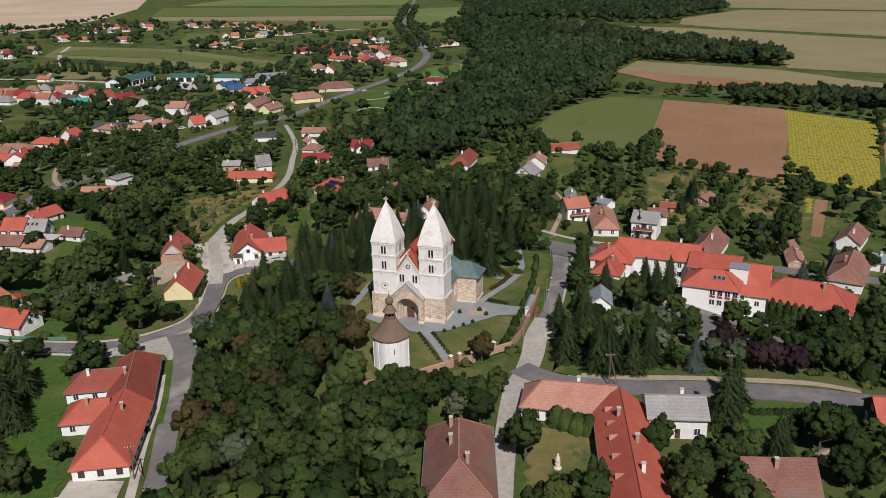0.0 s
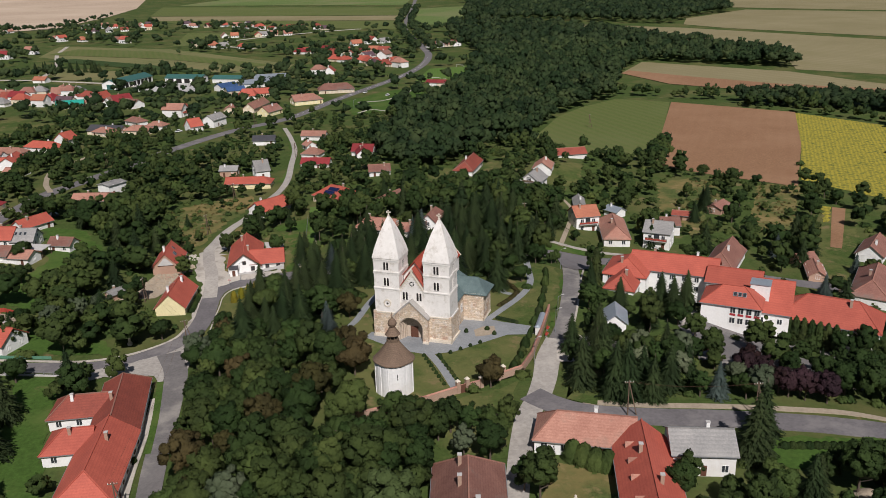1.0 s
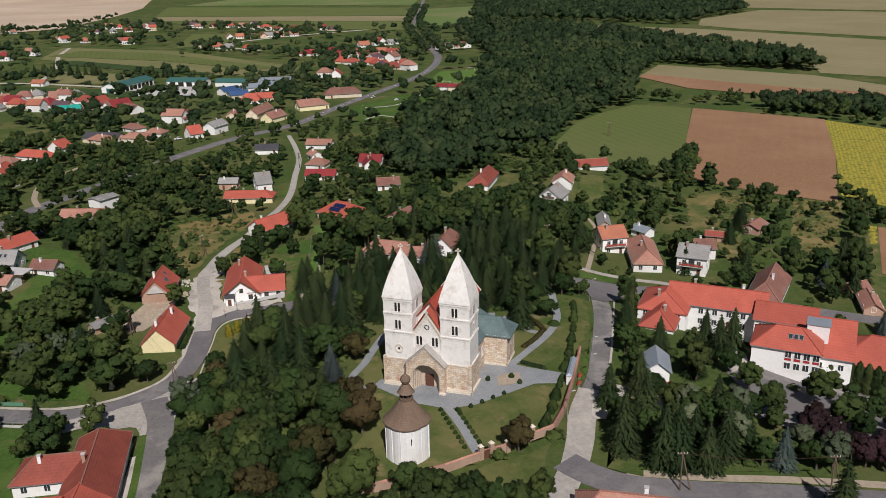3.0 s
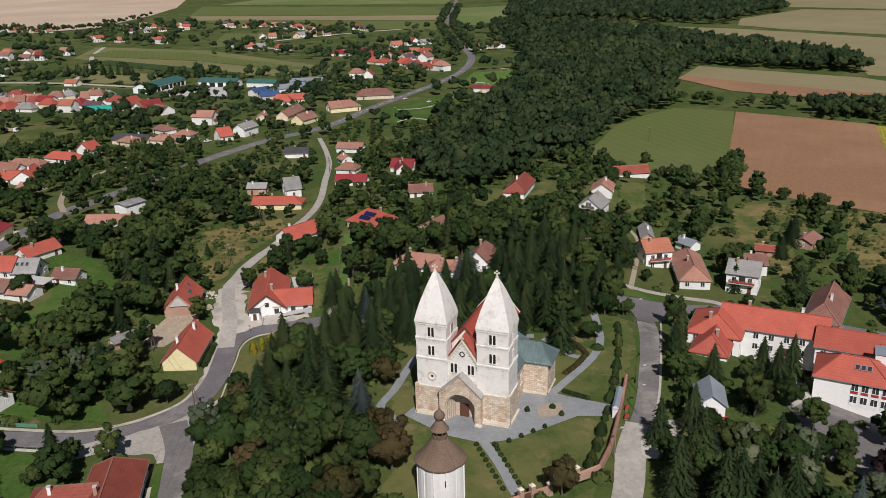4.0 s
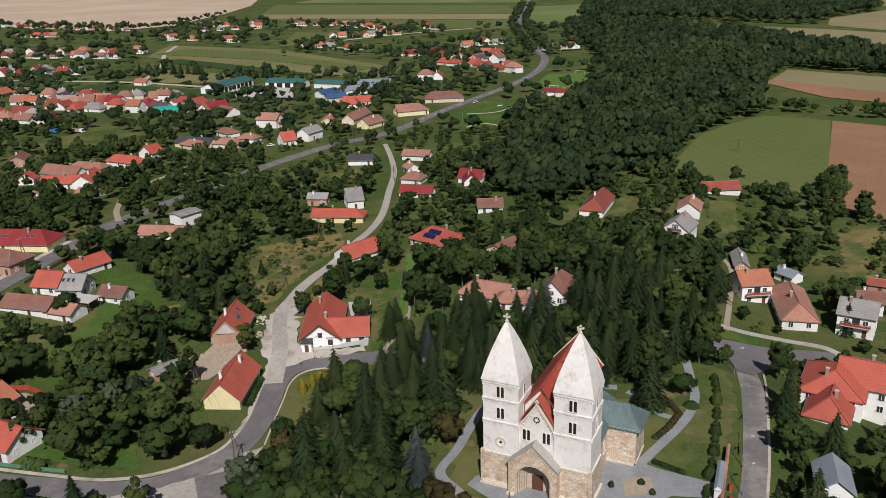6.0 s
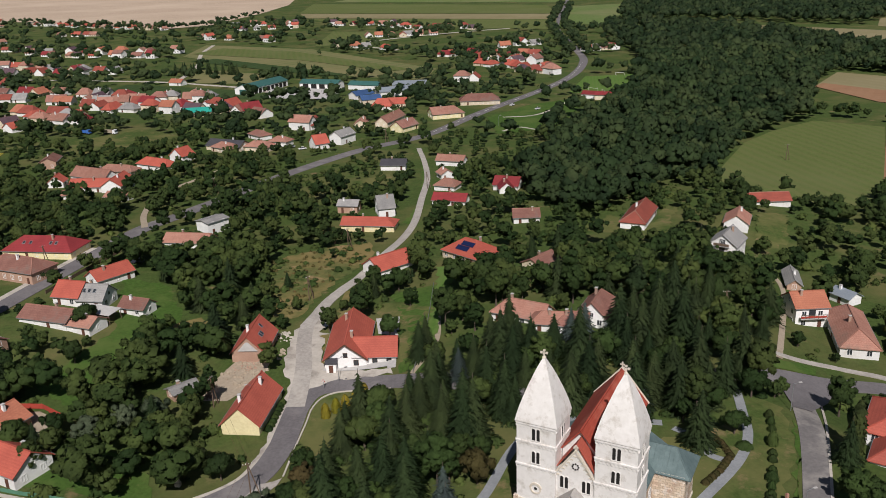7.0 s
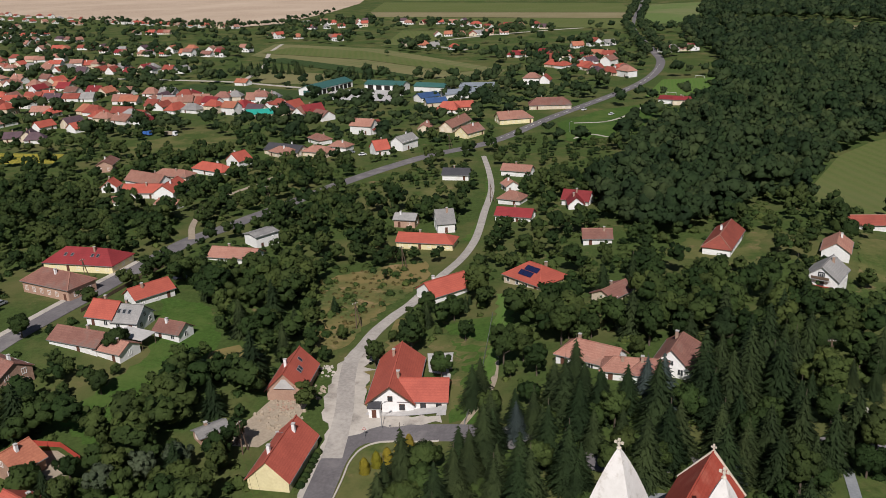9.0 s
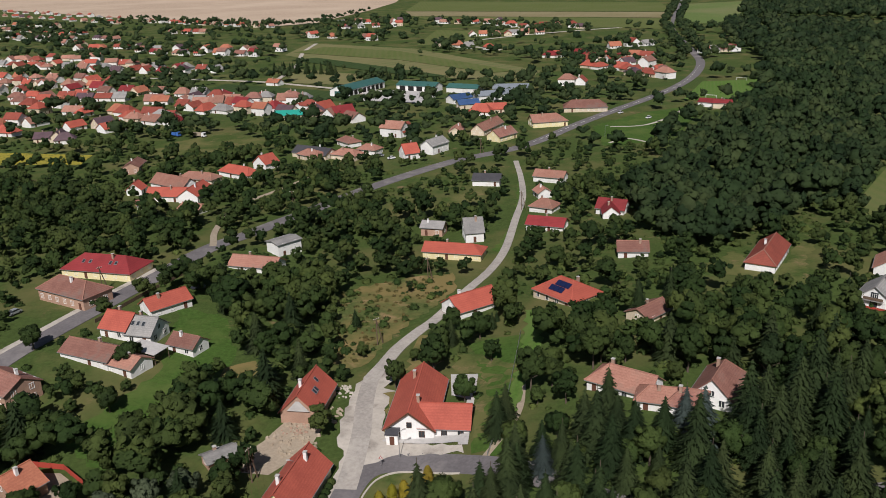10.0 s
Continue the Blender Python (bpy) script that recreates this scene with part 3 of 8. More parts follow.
sheet("kiosk_yard", [(25, 191.5), (29.3, 193), (31.2, 198.5), (37.8, 195.2), (45.5, 192.5), (44, 188.5), (39.0, 186.9), (30, 184), (24, 184.5)], M_CONCRETE, "pale paved yard before the small metal-roofed kiosk", 0.18, "pavement")
sheet("junction_east", [(34.6, 261.4), (49.6, 274.2), (46, 262), (38.1, 248.0), (34.6, 248.1)], M_ASPHALT_DARK, "worn asphalt road junction", 0.21, "road")
sheet("island_east", [(24, 167), (30, 165), (33, 178), (36, 192), (34, 196), (30, 188)], M_YARD_LAWN, "dry grass verge under the spruces", 0.2, "verge", clear=False)
for i, ((ax, ay), (bx, by)) in enumerate(zip(smooth_line([(-99, 557), (-75, 632), (-27, 772), (-12, 893)], 9), smooth_line([(-99, 557), (-75, 632), (-27, 772), (-12, 893)], 9)[1:])):
    single("road_marking", ribbon([(ax + (bx - ax) * 0.1, ay + (by - ay) * 0.1), (ax + (bx - ax) * 0.6, ay + (by - ay) * 0.6)], 0.35, 0.21), M_PAINT, "white painted centre line dash on asphalt", "road marking", "centre lines")
# ---- churchyard ----
sheet("churchyard_lawn", [(-22, 166), (-5, 167.5), (7, 174), (15.5, 180), (20, 195), (25.5, 213), (31.2, 231.6), (31.5, 246.3), (25.4, 250.3), (19.9, 238.3), (13.6, 232.8), (-0.0, 229.0), (-17.7, 230.3), (-26, 215), (-22, 190)], M_YARD_LAWN, "dry mown churchyard lawn", 0.06, "lawn")
sheet("forecourt_church", [(-19.5, 203), (-21, 200), (-12.5, 192.5), (-5, 189.5), (1, 191), (14, 199.5), (20.5, 199.5), (22, 204), (15, 205.2), (12, 208), (8, 210), (0, 205), (-6, 203)], M_PAVING, "blue-grey paved forecourt of the church", 0.11, "pavement")
road("path_gate", [(-5.5, 191.5), (-2.2, 183), (0.6, 173.5)], 1.9, M_PAVING, "blue-grey paved footpath", 0.14, 0.5, "path", 0.1)
road("path_loop", [(7, 205), (12, 212.5), (19.8, 224.7), (23.2, 234.0), (23.7, 243.5), (23.9, 252.8)], 1.9, M_PAVING, "blue-grey paved footpath round the church", 0.14, 0.5, "path", 0.1)
road("path_back", [(19.8, 224.7), (15.3, 226.9), (14.6, 231.6), (9.6, 235.6)], 1.6, M_PAVING, "blue-grey paved footpath", 0.15, 0.3, "path", 0.1)
road("path_west", [(-22, 197.5), (-26.2, 203.6), (-23.9, 211.2), (-20.6, 224.8), (-16, 233), (-7.8, 237.3), (7.6, 237.3)], 1.9, M_PAVING, "blue-grey paved footpath behind the church", 0.14, 0.5, "path", 0.1)
sheet("flower_bed", [(6.5, 198.6), (11.5, 201.3), (11, 204.4), (5.8, 202.6)], M_DUST, "bare reddish earth bed", 0.16, "flower bed", size=3)
# ---- lawns and yards ----
sheet("lawn_stream", [(-108, 200), (-97, 199), (-88, 170), (-76, 138), (-72, 118), (-88, 118), (-96, 160)], M_LAWN, "bright mown grass strip", 0.07, "lawn")
sheet("lawn_valley", [(-134.7, 248.7), (-134.7, 261.5), (-130.2, 272.7), (-132.8, 289.0), (-120.7, 275.2), (-119.8, 255.7), (-120, 242)], M_LAWN, "bright green sloping lawn", 0.07, "lawn")
sheet("lawn_garden", [(-151.8, 315.9), (-137.2, 315.8), (-120.7, 292.9), (-125.5, 276.9), (-132.9, 274.4), (-139.9, 290.0)], M_LAWN, "green garden lawn", 0.07, "lawn")
sheet("kitchen_garden", [(-121.6, 288.9), (-116.8, 294.0), (-106.9, 286.1), (-110.9, 278.2), (-118.7, 275.2)], M_DRY, "dry kitchen garden beds", 0.13, "garden")
sheet("lawn_side", [(-60.6, 306.0), (-48.6, 298.0), (-49.8, 288.7), (-49.1, 270.5), (-52.5, 267.6), (-57.3, 296.4), (-65, 297.4), (-66, 307)], M_YARD_LAWN, "dry lawn beside the white house", 0.09, "lawn")
sheet("hall_car_park", [(-75.5, 143.4), (-64.4, 142.7), (-63.4, 130), (-75.5, 130)], M_CONCRETE, "pale concrete car park behind the hall", 0.16, "pavement")
sheet("green_walk", [(-54, 334), (-50, 334), (-45.5, 311), (-45.8, 290), (-45.0, 270), (-47, 268), (-48.5, 290), (-49.8, 305)], M_PITCH, "bright green grass walk between gardens", 0.14, "lawn")
sheet("lawn_path", [(-64.6, 313.0), (-50.1, 318.5), (-46.1, 287.8), (-44.1, 261.7), (-51.9, 264.1), (-52.4, 283.5)], M_LAWN, "green strip of grass beside a house", 0.07, "lawn")
sheet("lawn_house", [(-88, 212), (-98, 213), (-128, 214), (-128, 224), (-112, 230), (-96, 222)], M_LAWN, "green lawn above the road", 0.07, "lawn", clear=False)
sheet("meadow_lane", [(-113.5, 338), (-108.4, 348), (-97.5, 358.8), (-84, 366), (-79, 352), (-82, 335), (-86.5, 318), (-87.5, 300), (-92, 291), (-99.0, 304.8)], M_DRY, "overgrown dry meadow slope", 0.07, "meadow")
sheet("school_yard", [(57, 204), (64, 214), (79, 208.5), (97, 214), (114, 199), (107, 183), (93, 176), (66, 172), (58, 184)], M_ASPHALT, "grey asphalt school yard", 0.12, "yard", clear=False)
sheet("school_path", [(58, 204), (65, 212), (72.0, 242.5), (69.4, 243.9), (60.6, 223.8)], M_CONCRETE, "pale concrete yard beside the school", 0.16, "yard")
sheet("lawn_statue", [(16, 144), (29, 142), (29, 116), (12, 116)], M_DRY, "dry mown garden lawn", 0.07, "lawn")
sheet("lawn_verge", [(56, 152), (89, 149.5), (84, 139), (54, 142)], M_LAWN, "mown grass verge", 0.07, "lawn")
sheet("lawn_gate", [(-4, 165), (8, 172), (14.5, 176), (11, 160), (9, 146), (-3, 146)], M_YARD_LAWN, "rough grass outside the churchyard wall", 0.07, "lawn")
sheet("lawn_street", [(24, 200), (26.5, 212), (32.2, 231.6), (33.7, 244.4), (31.2, 231.6), (27.5, 210)], M_LAWN, "grass strip beside the street", 0.09, "lawn")
sheet("yard_left", [(-138, 240), (-132, 241.4), (-124.6, 238), (-123.2, 235), (-125.5, 231.5), (-131, 230.5)], M_DUST, "bare earth farmyard", 0.1, "yard")
sheet("yard_house", [(-65.0, 296.2), (-58.1, 295.8), (-52.8, 266.4), (-55.0, 266.6), (-57.8, 284.5), (-62.0, 286.4)], M_SLAB, "light paved car park beside the white house", 0.13, "pavement")
sheet("terrace_house", [(-71.4, 266.2), (-54.9, 267.3), (-53.7, 269.6), (-70.3, 269.9)], M_SLAB, "light paved terrace", 0.28, "pavement")
sheet("dry_slope", [(94, 372), (125, 387), (112, 340), (108, 327), (85, 329)], M_DRY, "dry grass slope", 0.07, "meadow")
sheet("dry_garden", [(137, 368), (154, 362), (125, 301), (110, 302)], M_DRY, "dry grass garden", 0.07, "meadow")
sheet("lawn_right", [(146, 324), (163, 330), (122, 244), (116, 261)], M_YARD_LAWN, "garden lawn", 0.07, "lawn")
sheet("garden_plots", [(54.7, 399.5), (66.7, 405.8), (59.4, 372.0), (48.8, 367.5)], M_YARD_LAWN, "vegetable garden plots", 0.07, "garden")
sheet("earth_strip", [(152.6, 329.5), (156.8, 327.0), (134.4, 281.0), (131.2, 282.8)], M_PLOUGH, "bare reddish earth strip", 0.12, "ground")
sheet("flower_strip", [(149.6, 331), (151.8, 329.8), (143, 310), (141, 311)], M_SUNFLOWER, "narrow strip of yellow flowers", 0.14, "garden")
# ---- fields ----
sheet("field_green", [(53.0, 481.7), (73, 539), (94, 572), (122, 601), (155, 583), (111, 438), (95, 416), (48.2, 448.2)], M_MEADOW, "green grass field", 0.12, "field")
sheet("field_brown", [(156, 583), (221, 535), (187, 443), (152, 361), (124, 383), (102, 405), (112, 444)], M_PLOUGH, "harrowed bare brown field", 0.12, "field")
sheet("field_sunflowers", [(220, 533), (255.1, 483.9), (182.1, 333.9), (170, 352), (158, 372), (187, 443)], M_SUNFLOWER, "field of yellow sunflowers", 0.14, "field")
sheet("field_plough_east", [(255.1 + 2, 483.9), (280, 470), (215, 330), (182.1 + 2, 333.9 - 2)], M_PLOUGH, "harrowed bare brown field", 0.14, "field")
sheet("field_stubble", [(153, 732), (188, 807), (291, 719), (324, 650), (390, 560), (319, 548), (304, 611), (227, 622), (176, 665)], M_STUBBLE, "pale stubble field", 0.15, "field")
sheet("field_stubble_bare", [(153, 731), (163, 748), (205, 700), (256, 652), (318, 615), (372, 560), (319, 549), (304, 611), (227, 622), (176, 665)], M_PLOUGH, "bare reddish strip of the stubble field", 0.4, "field")
sheet("field_wide", [(138, 1313), (326, 1166), (482, 962), (640, 800), (520, 560), (415, 641), (301, 731), (325, 814), (251, 943), (221, 1160)], M_STUBBLE, "wide pale stubble field", 0.2, "field")
sheet("field_top", [(376, 1328), (524, 1495), (712, 1364), (1000, 1100), (700, 760), (561, 866), (500, 998), (378, 1142), (341, 1219)], M_STUBBLE, "wide far field", 0.25, "field")
sheet("field_horizon", [(524, 1560), (800, 2500), (2600, 1800), (1400, 900), (1000, 1150), (712, 1400)], M_STUBBLE, "far pale field", 0.25, "field")
sheet("field_tan", [(-2600, 2700), (-1898, 2105), (-1107, 1621), (-784, 1422), (-673, 1380), (-625, 1428), (-648, 1728), (-693, 2019), (-900, 2750), (-1500, 4300), (-4300, 4300)], M_TANFIELD, "bare tan field", 0.2, "field")
sheet("field_strip_north", [(-640, 2040), (-91, 1813), (-60, 1560), (-560, 1700)], M_MEADOW, "green field strip", 0.25, "field")
sheet("field_strip_middle", [(-555, 1690), (-60, 1550), (-56, 1430), (-500, 1560)], M_STUBBLE, "pale field strip", 0.25, "field")
sheet("field_strip_south", [(-495, 1550), (-56, 1420), (-52, 1240), (-240, 1340), (-391, 1400)], M_MEADOW, "green field strip", 0.25, "field")
sheet("field_north", [(-620, 2100), (-300, 4200), (-60, 4200), (-70, 1900)], M_FARGRASS, "far green field", 0.25, "field")
sheet("field_avenue", [(-40, 1320), (-40, 1750), (60, 1800), (30, 1330)], M_FARGRASS, "far rough pasture", 0.25, "field")
sheet("field_estate", [(-367, 1276), (-285, 1236), (-273, 1091), (-329, 1070)], M_MEADOW, "green pasture between far houses", 0.2, "field")
sheet("field_farm", [(-481, 1104), (-319, 1035), (-144, 853), (-143, 784), (-200, 800), (-290, 850), (-451, 976)], M_PASTURE, "pale green pasture", 0.2, "field")
sheet("field_farm_green", [(-440, 1060), (-330, 1010), (-165, 850), (-185, 838), (-300, 930), (-452, 1000)], M_MEADOW, "fresh green strip of the pasture", 0.5, "field")
sheet("field_farm_crop", [(-400, 950), (-300, 880), (-215, 815), (-240, 812), (-310, 855), (-420, 930)], M_CROP, "dark green crop strip in the pasture", 0.5, "field")
sheet("field_paddock", [(-402, 870), (-285, 820), (-290, 763), (-340, 772)], M_PASTURE, "grass paddock beside the barns", 0.2, "field")
sheet("field_crop", [(-400, 764), (-340, 748), (-272, 727), (-231, 685), (-303, 691), (-400, 715)], M_CROP, "dark green crop strip", 0.2, "field")
sheet("sports_pitch", [(-21.8, 708), (-10, 793), (30.2, 806), (18, 707)], M_PITCH, "mown football pitch", 0.2, "pitch")
sheet("village_green", [(-70, 612), (-48, 655), (-20, 682), (-11, 666), (-20, 605), (-33, 574), (-58, 560)], M_LAWN, "village green with footpaths", 0.15, "lawn")
road("path_green_village", [(-60, 612), (-42, 618), (-30, 640), (-22, 668)], 2.0, M_CONCRETE, "pale footpath across the green", 0.25, category="path")
road("path_green_curve", [(-56, 568), (-48, 580), (-38, 574), (-30, 568)], 1.8, M_CONCRETE, "pale curved footpath", 0.25, category="path")
sheet("farm_yard", [(-262, 735), (-206, 742), (-187, 682), (-244, 689)], M_SLAB, "pale concrete farm yard", 0.25, "yard")
sheet("truck_field", [(-309, 528), (-287, 571), (-249, 551), (-240, 520), (-285, 500)], M_YARD_LAWN, "rough grass plot", 0.15, "meadow")
sheet("yellow_strip", [(-400, 470), (-321, 482), (-330, 503), (-420, 500)], M_SUNFLOWER, "strip of yellow flowers", 0.15, "field")
# ---- open ground that the trees leave free ----
sheet("forecourt_side", [(2.7, 211.5), (8.3, 209.8), (12.5, 207.7), (20.0, 204.6), (19.7, 202.7), (9.0, 199.3), (-0.7, 194.8), (0.9, 203.5)], M_PAVING, "blue-grey paved forecourt beside the church", 0.125, "pavement")
sheet("verge_corner", [(-69.0, 239.2), (-71.5, 254.0), (-57.0, 260.1), (-52.4, 252.1), (-56.6, 239.4), (-57.3, 225.5), (-62.6, 227.7)], M_YARD_LAWN, "rough grass verge with golden conifers", 0.03, "verge")
sheet("lawn_hollow", [(-140.1, 251.1), (-138.1, 267.2), (-135.1, 284.0), (-125.6, 288.2), (-121.2, 276.6), (-125.3, 258.7), (-130.3, 247.6)], M_LAWN, "green lawn in the hollow", 0.075, "lawn")
sheet("yard_open", [(56.1, 183.1), (59.9, 199.8), (70.7, 203.0), (68.5, 185.5)], M_ASPHALT, "open asphalt yard before the school", 0.17, "yard")
sheet("dry_bank", [(89.8, 333.2), (109.4, 376.3), (126.9, 382.0), (115.3, 350.7), (104.7, 337.1), (95.1, 302.6), (88.0, 296.1)], M_DRY, "dry grassy bank above the gardens", 0.075, "meadow")
sheet("garden_beds", [(51.7, 371.6), (54.1, 386.2), (63.5, 391.6), (60.2, 371.5)], M_YARD_LAWN, "small vegetable garden", 0.075, "garden")
sheet("meadow_house", [(-11.9, 369.5), (-3.2, 380.0), (3.5, 396.1), (5.6, 379.0), (16.0, 380.6), (21.5, 404.1), (31.8, 426.8), (32.1, 419.7), (22.6, 387.4), (21.3, 365.0), (12.7, 358.2), (3.4, 366.4)], M_YARD_LAWN, "rough grass round the brown-roofed house", 0.075, "meadow")
sheet("lane_verge", [(-77.2, 390.5), (-76.4, 411.0), (-80.7, 446.7), (-87.6, 484.6), (-85.8, 484.8), (-78.8, 446.8), (-73.2, 407.4), (-74.1, 387.4)], M_LAWN, "green verge beside the lane", 0.075, "verge")
sheet("garden_east", [(50.3, 376.3), (54.7, 390.9), (61.9, 394.8), (56.4, 368.3), (49.9, 365.3)], M_YARD_LAWN, "garden grass behind the red-roofed house", 0.075, "garden")
sheet("lawn_lane", [(-112.7, 451.8), (-100.0, 467.7), (-94.1, 445.0), (-106.6, 434.8)], M_YARD_LAWN, "grass garden beside the lane", 0.075, "garden")
sheet("yard_chalet", [(26.9, 330.7), (40.7, 340.6), (42.8, 358.6), (30.6, 351.8)], M_YARD_LAWN, "garden grass before the balconied house", 0.075, "garden")
sheet("yard_solar", [(-48.0, 329.2), (-35.0, 326.9), (-35.6, 344.6), (-50.5, 346.4)], M_YARD_LAWN, "garden grass before the house with solar panels", 0.075, "garden")

# ---- houses ----
def roof_shape(L, W, E, H, kind, over=0.45, thick=0.2):
    """A pitched roof as one solid: gable, hip at both ends, or hipA, hipB at one."""
    s = Shape()
    slope = (H - E) / (W / 2)
    ye, ze = W / 2 + over, E - over * slope
    xa, xb = -L / 2 - over, L / 2 + over
    ra = -L / 2 + W * 0.42 if kind in ("hip", "hipA") else xa
    rb = L / 2 - W * 0.42 if kind in ("hip", "hipB") else xb
    if ra > rb - 0.2:
        ra, rb = (ra + rb) / 2 - 0.1, (ra + rb) / 2 + 0.1
    a, b, c, d = (xa, -ye, ze), (xb, -ye, ze), (xb, ye, ze), (xa, ye, ze)
    r0, r1 = (ra, 0, H), (rb, 0, H)
    low = lambda p: (p[0], p[1], p[2] - thick)
    s.face([a, b, r1, r0]), s.face([c, d, r0, r1])
    s.face([low(b), low(a), low(r0), low(r1)]), s.face([low(d), low(c), low(r1), low(r0)])
    for p, q in ((a, b), (c, d)):
        s.face([low(p), low(q), q, p])
    if ra > xa + 0.1:
        s.face([d, a, r0]), s.face([low(a), low(d), low(r0)]), s.face([low(d), low(a), a, d])
    else:
        s.face([low(d), d, r0, low(r0)]), s.face([low(r0), r0, a, low(a)])
    if rb < xb - 0.1:
        s.face([b, c, r1]), s.face([low(c), low(b), low(r1)]), s.face([low(b), low(c), c, b])
    else:
        s.face([low(b), b, r1, low(r1)]), s.face([low(r1), r1, c, low(c)])
    edges = [(r0, r1)]
    if ra > xa + 0.1:
        edges += [(a, r0), (d, r0)]
    if rb < xb - 0.1:
        edges += [(b, r1), (c, r1)]
    return s, edges


def wall_shape(L, W, E, H, kind, depth=2.5, drop=0.24):
    """Walls down into the ground, with gables where the roof has them."""
    s = Shape()
    x, y, top = L / 2, W / 2, E - drop
    s.face([(-x, -y, -depth), (x, -y, -depth), (x, -y, top), (-x, -y, top)])
    s.face([(x, y, -depth), (-x, y, -depth), (-x, y, top), (x, y, top)])
    for sx, hipped in ((-x, kind in ("hip", "hipA")), (x, kind in ("hip", "hipB"))):
        ring = [(sx, y, -depth), (sx, -y, -depth), (sx, -y, top)]
        if not hipped:
            ring.append((sx, 0, H - drop))
        ring.append((sx, y, top))
        s.face(ring if sx < 0 else ring[::-1])
    return s


_window = {}


def window_mesh(w, h, dark=False, whole=False, t=0.09):
    """A frame with a mullion round two recessed lights, and the pane behind it; whole: both in one mesh."""
    key = (w, h, dark, whole)
    if key not in _window:
        xs, zs = (-w / 2 - t, -w / 2, -0.04, 0.04, w / 2, w / 2 + t), (-t, 0, h, h + t)
        f = Shape()
        f.v = [(x, y, z) for y in (-0.08, 0.03) for z in zs for x in xs]
        at = lambda i, j, k=0: k * 24 + j * 6 + i
        for j in range(3):
            for i in range(5):
                if j == 1 and i in (1, 3):
                    for p, q in (((i, j), (i + 1, j)), ((i + 1, j), (i + 1, j + 1)), ((i + 1, j + 1), (i, j + 1)), ((i, j + 1), (i, j))):
                        f.f.append((at(*q), at(*p), at(*p, 1), at(*q, 1))), f.m.append(0)
                    if whole:
                        f.f.append((at(i, j, 1), at(i + 1, j, 1), at(i + 1, j + 1, 1), at(i, j + 1, 1))), f.m.append(1)
                else:
                    f.f.append((at(i, j), at(i + 1, j), at(i + 1, j + 1), at(i, j + 1))), f.m.append(0)
        rim = [(i, 0) for i in range(6)] + [(5, j) for j in (1, 2, 3)] + [(i, 3) for i in (4, 3, 2, 1, 0)] + [(0, 2), (0, 1)]
        for p, q in zip(rim, rim[1:] + rim[:1]):
            f.f.append((at(*q), at(*p), at(*p, 1), at(*q, 1))), f.m.append(0)
        frame_mat = M_FRAME_DARK if dark else M_FRAME
        if whole:
            _window[key] = f.mesh("window", frame_mat, M_GLASS)
        else:
            g = Shape().box(-w / 2, -0.02, 0, w / 2, 0.03, h)
            _window[key] = f.mesh("frame", frame_mat), g.mesh("pane", M_GLASS)
    return _window[key]


def put_window(parent, m, w, h, fine, dark=False):
    if fine:
        frame_me, pane_me = window_mesh(w, h, dark)
        ob = part("window", frame_me, None, parent, at=m)
        part("pane", pane_me, None, ob)
    else:
        part("window", window_mesh(w, h, dark, True), None, parent, at=m)


WORDS = {"red": "red tiled", "oldred": "weathered red tiled", "orange": "orange clay-tiled", "tile": "faded clay-tiled", "brown": "old brown-tiled", "crimson": "crimson", "grey": "grey slate",
         "dark": "dark grey", "metal": "pale metal", "green": "green metal", "blue": "blue metal", "purple": "purple-brown", "turquoise": "turquoise metal"}
WALLWORDS = {"white": "white rendered", "cream": "cream rendered", "yellow": "pale yellow", "brickw": "bare brick", "dark": "dark timber", "grey": "grey rendered"}


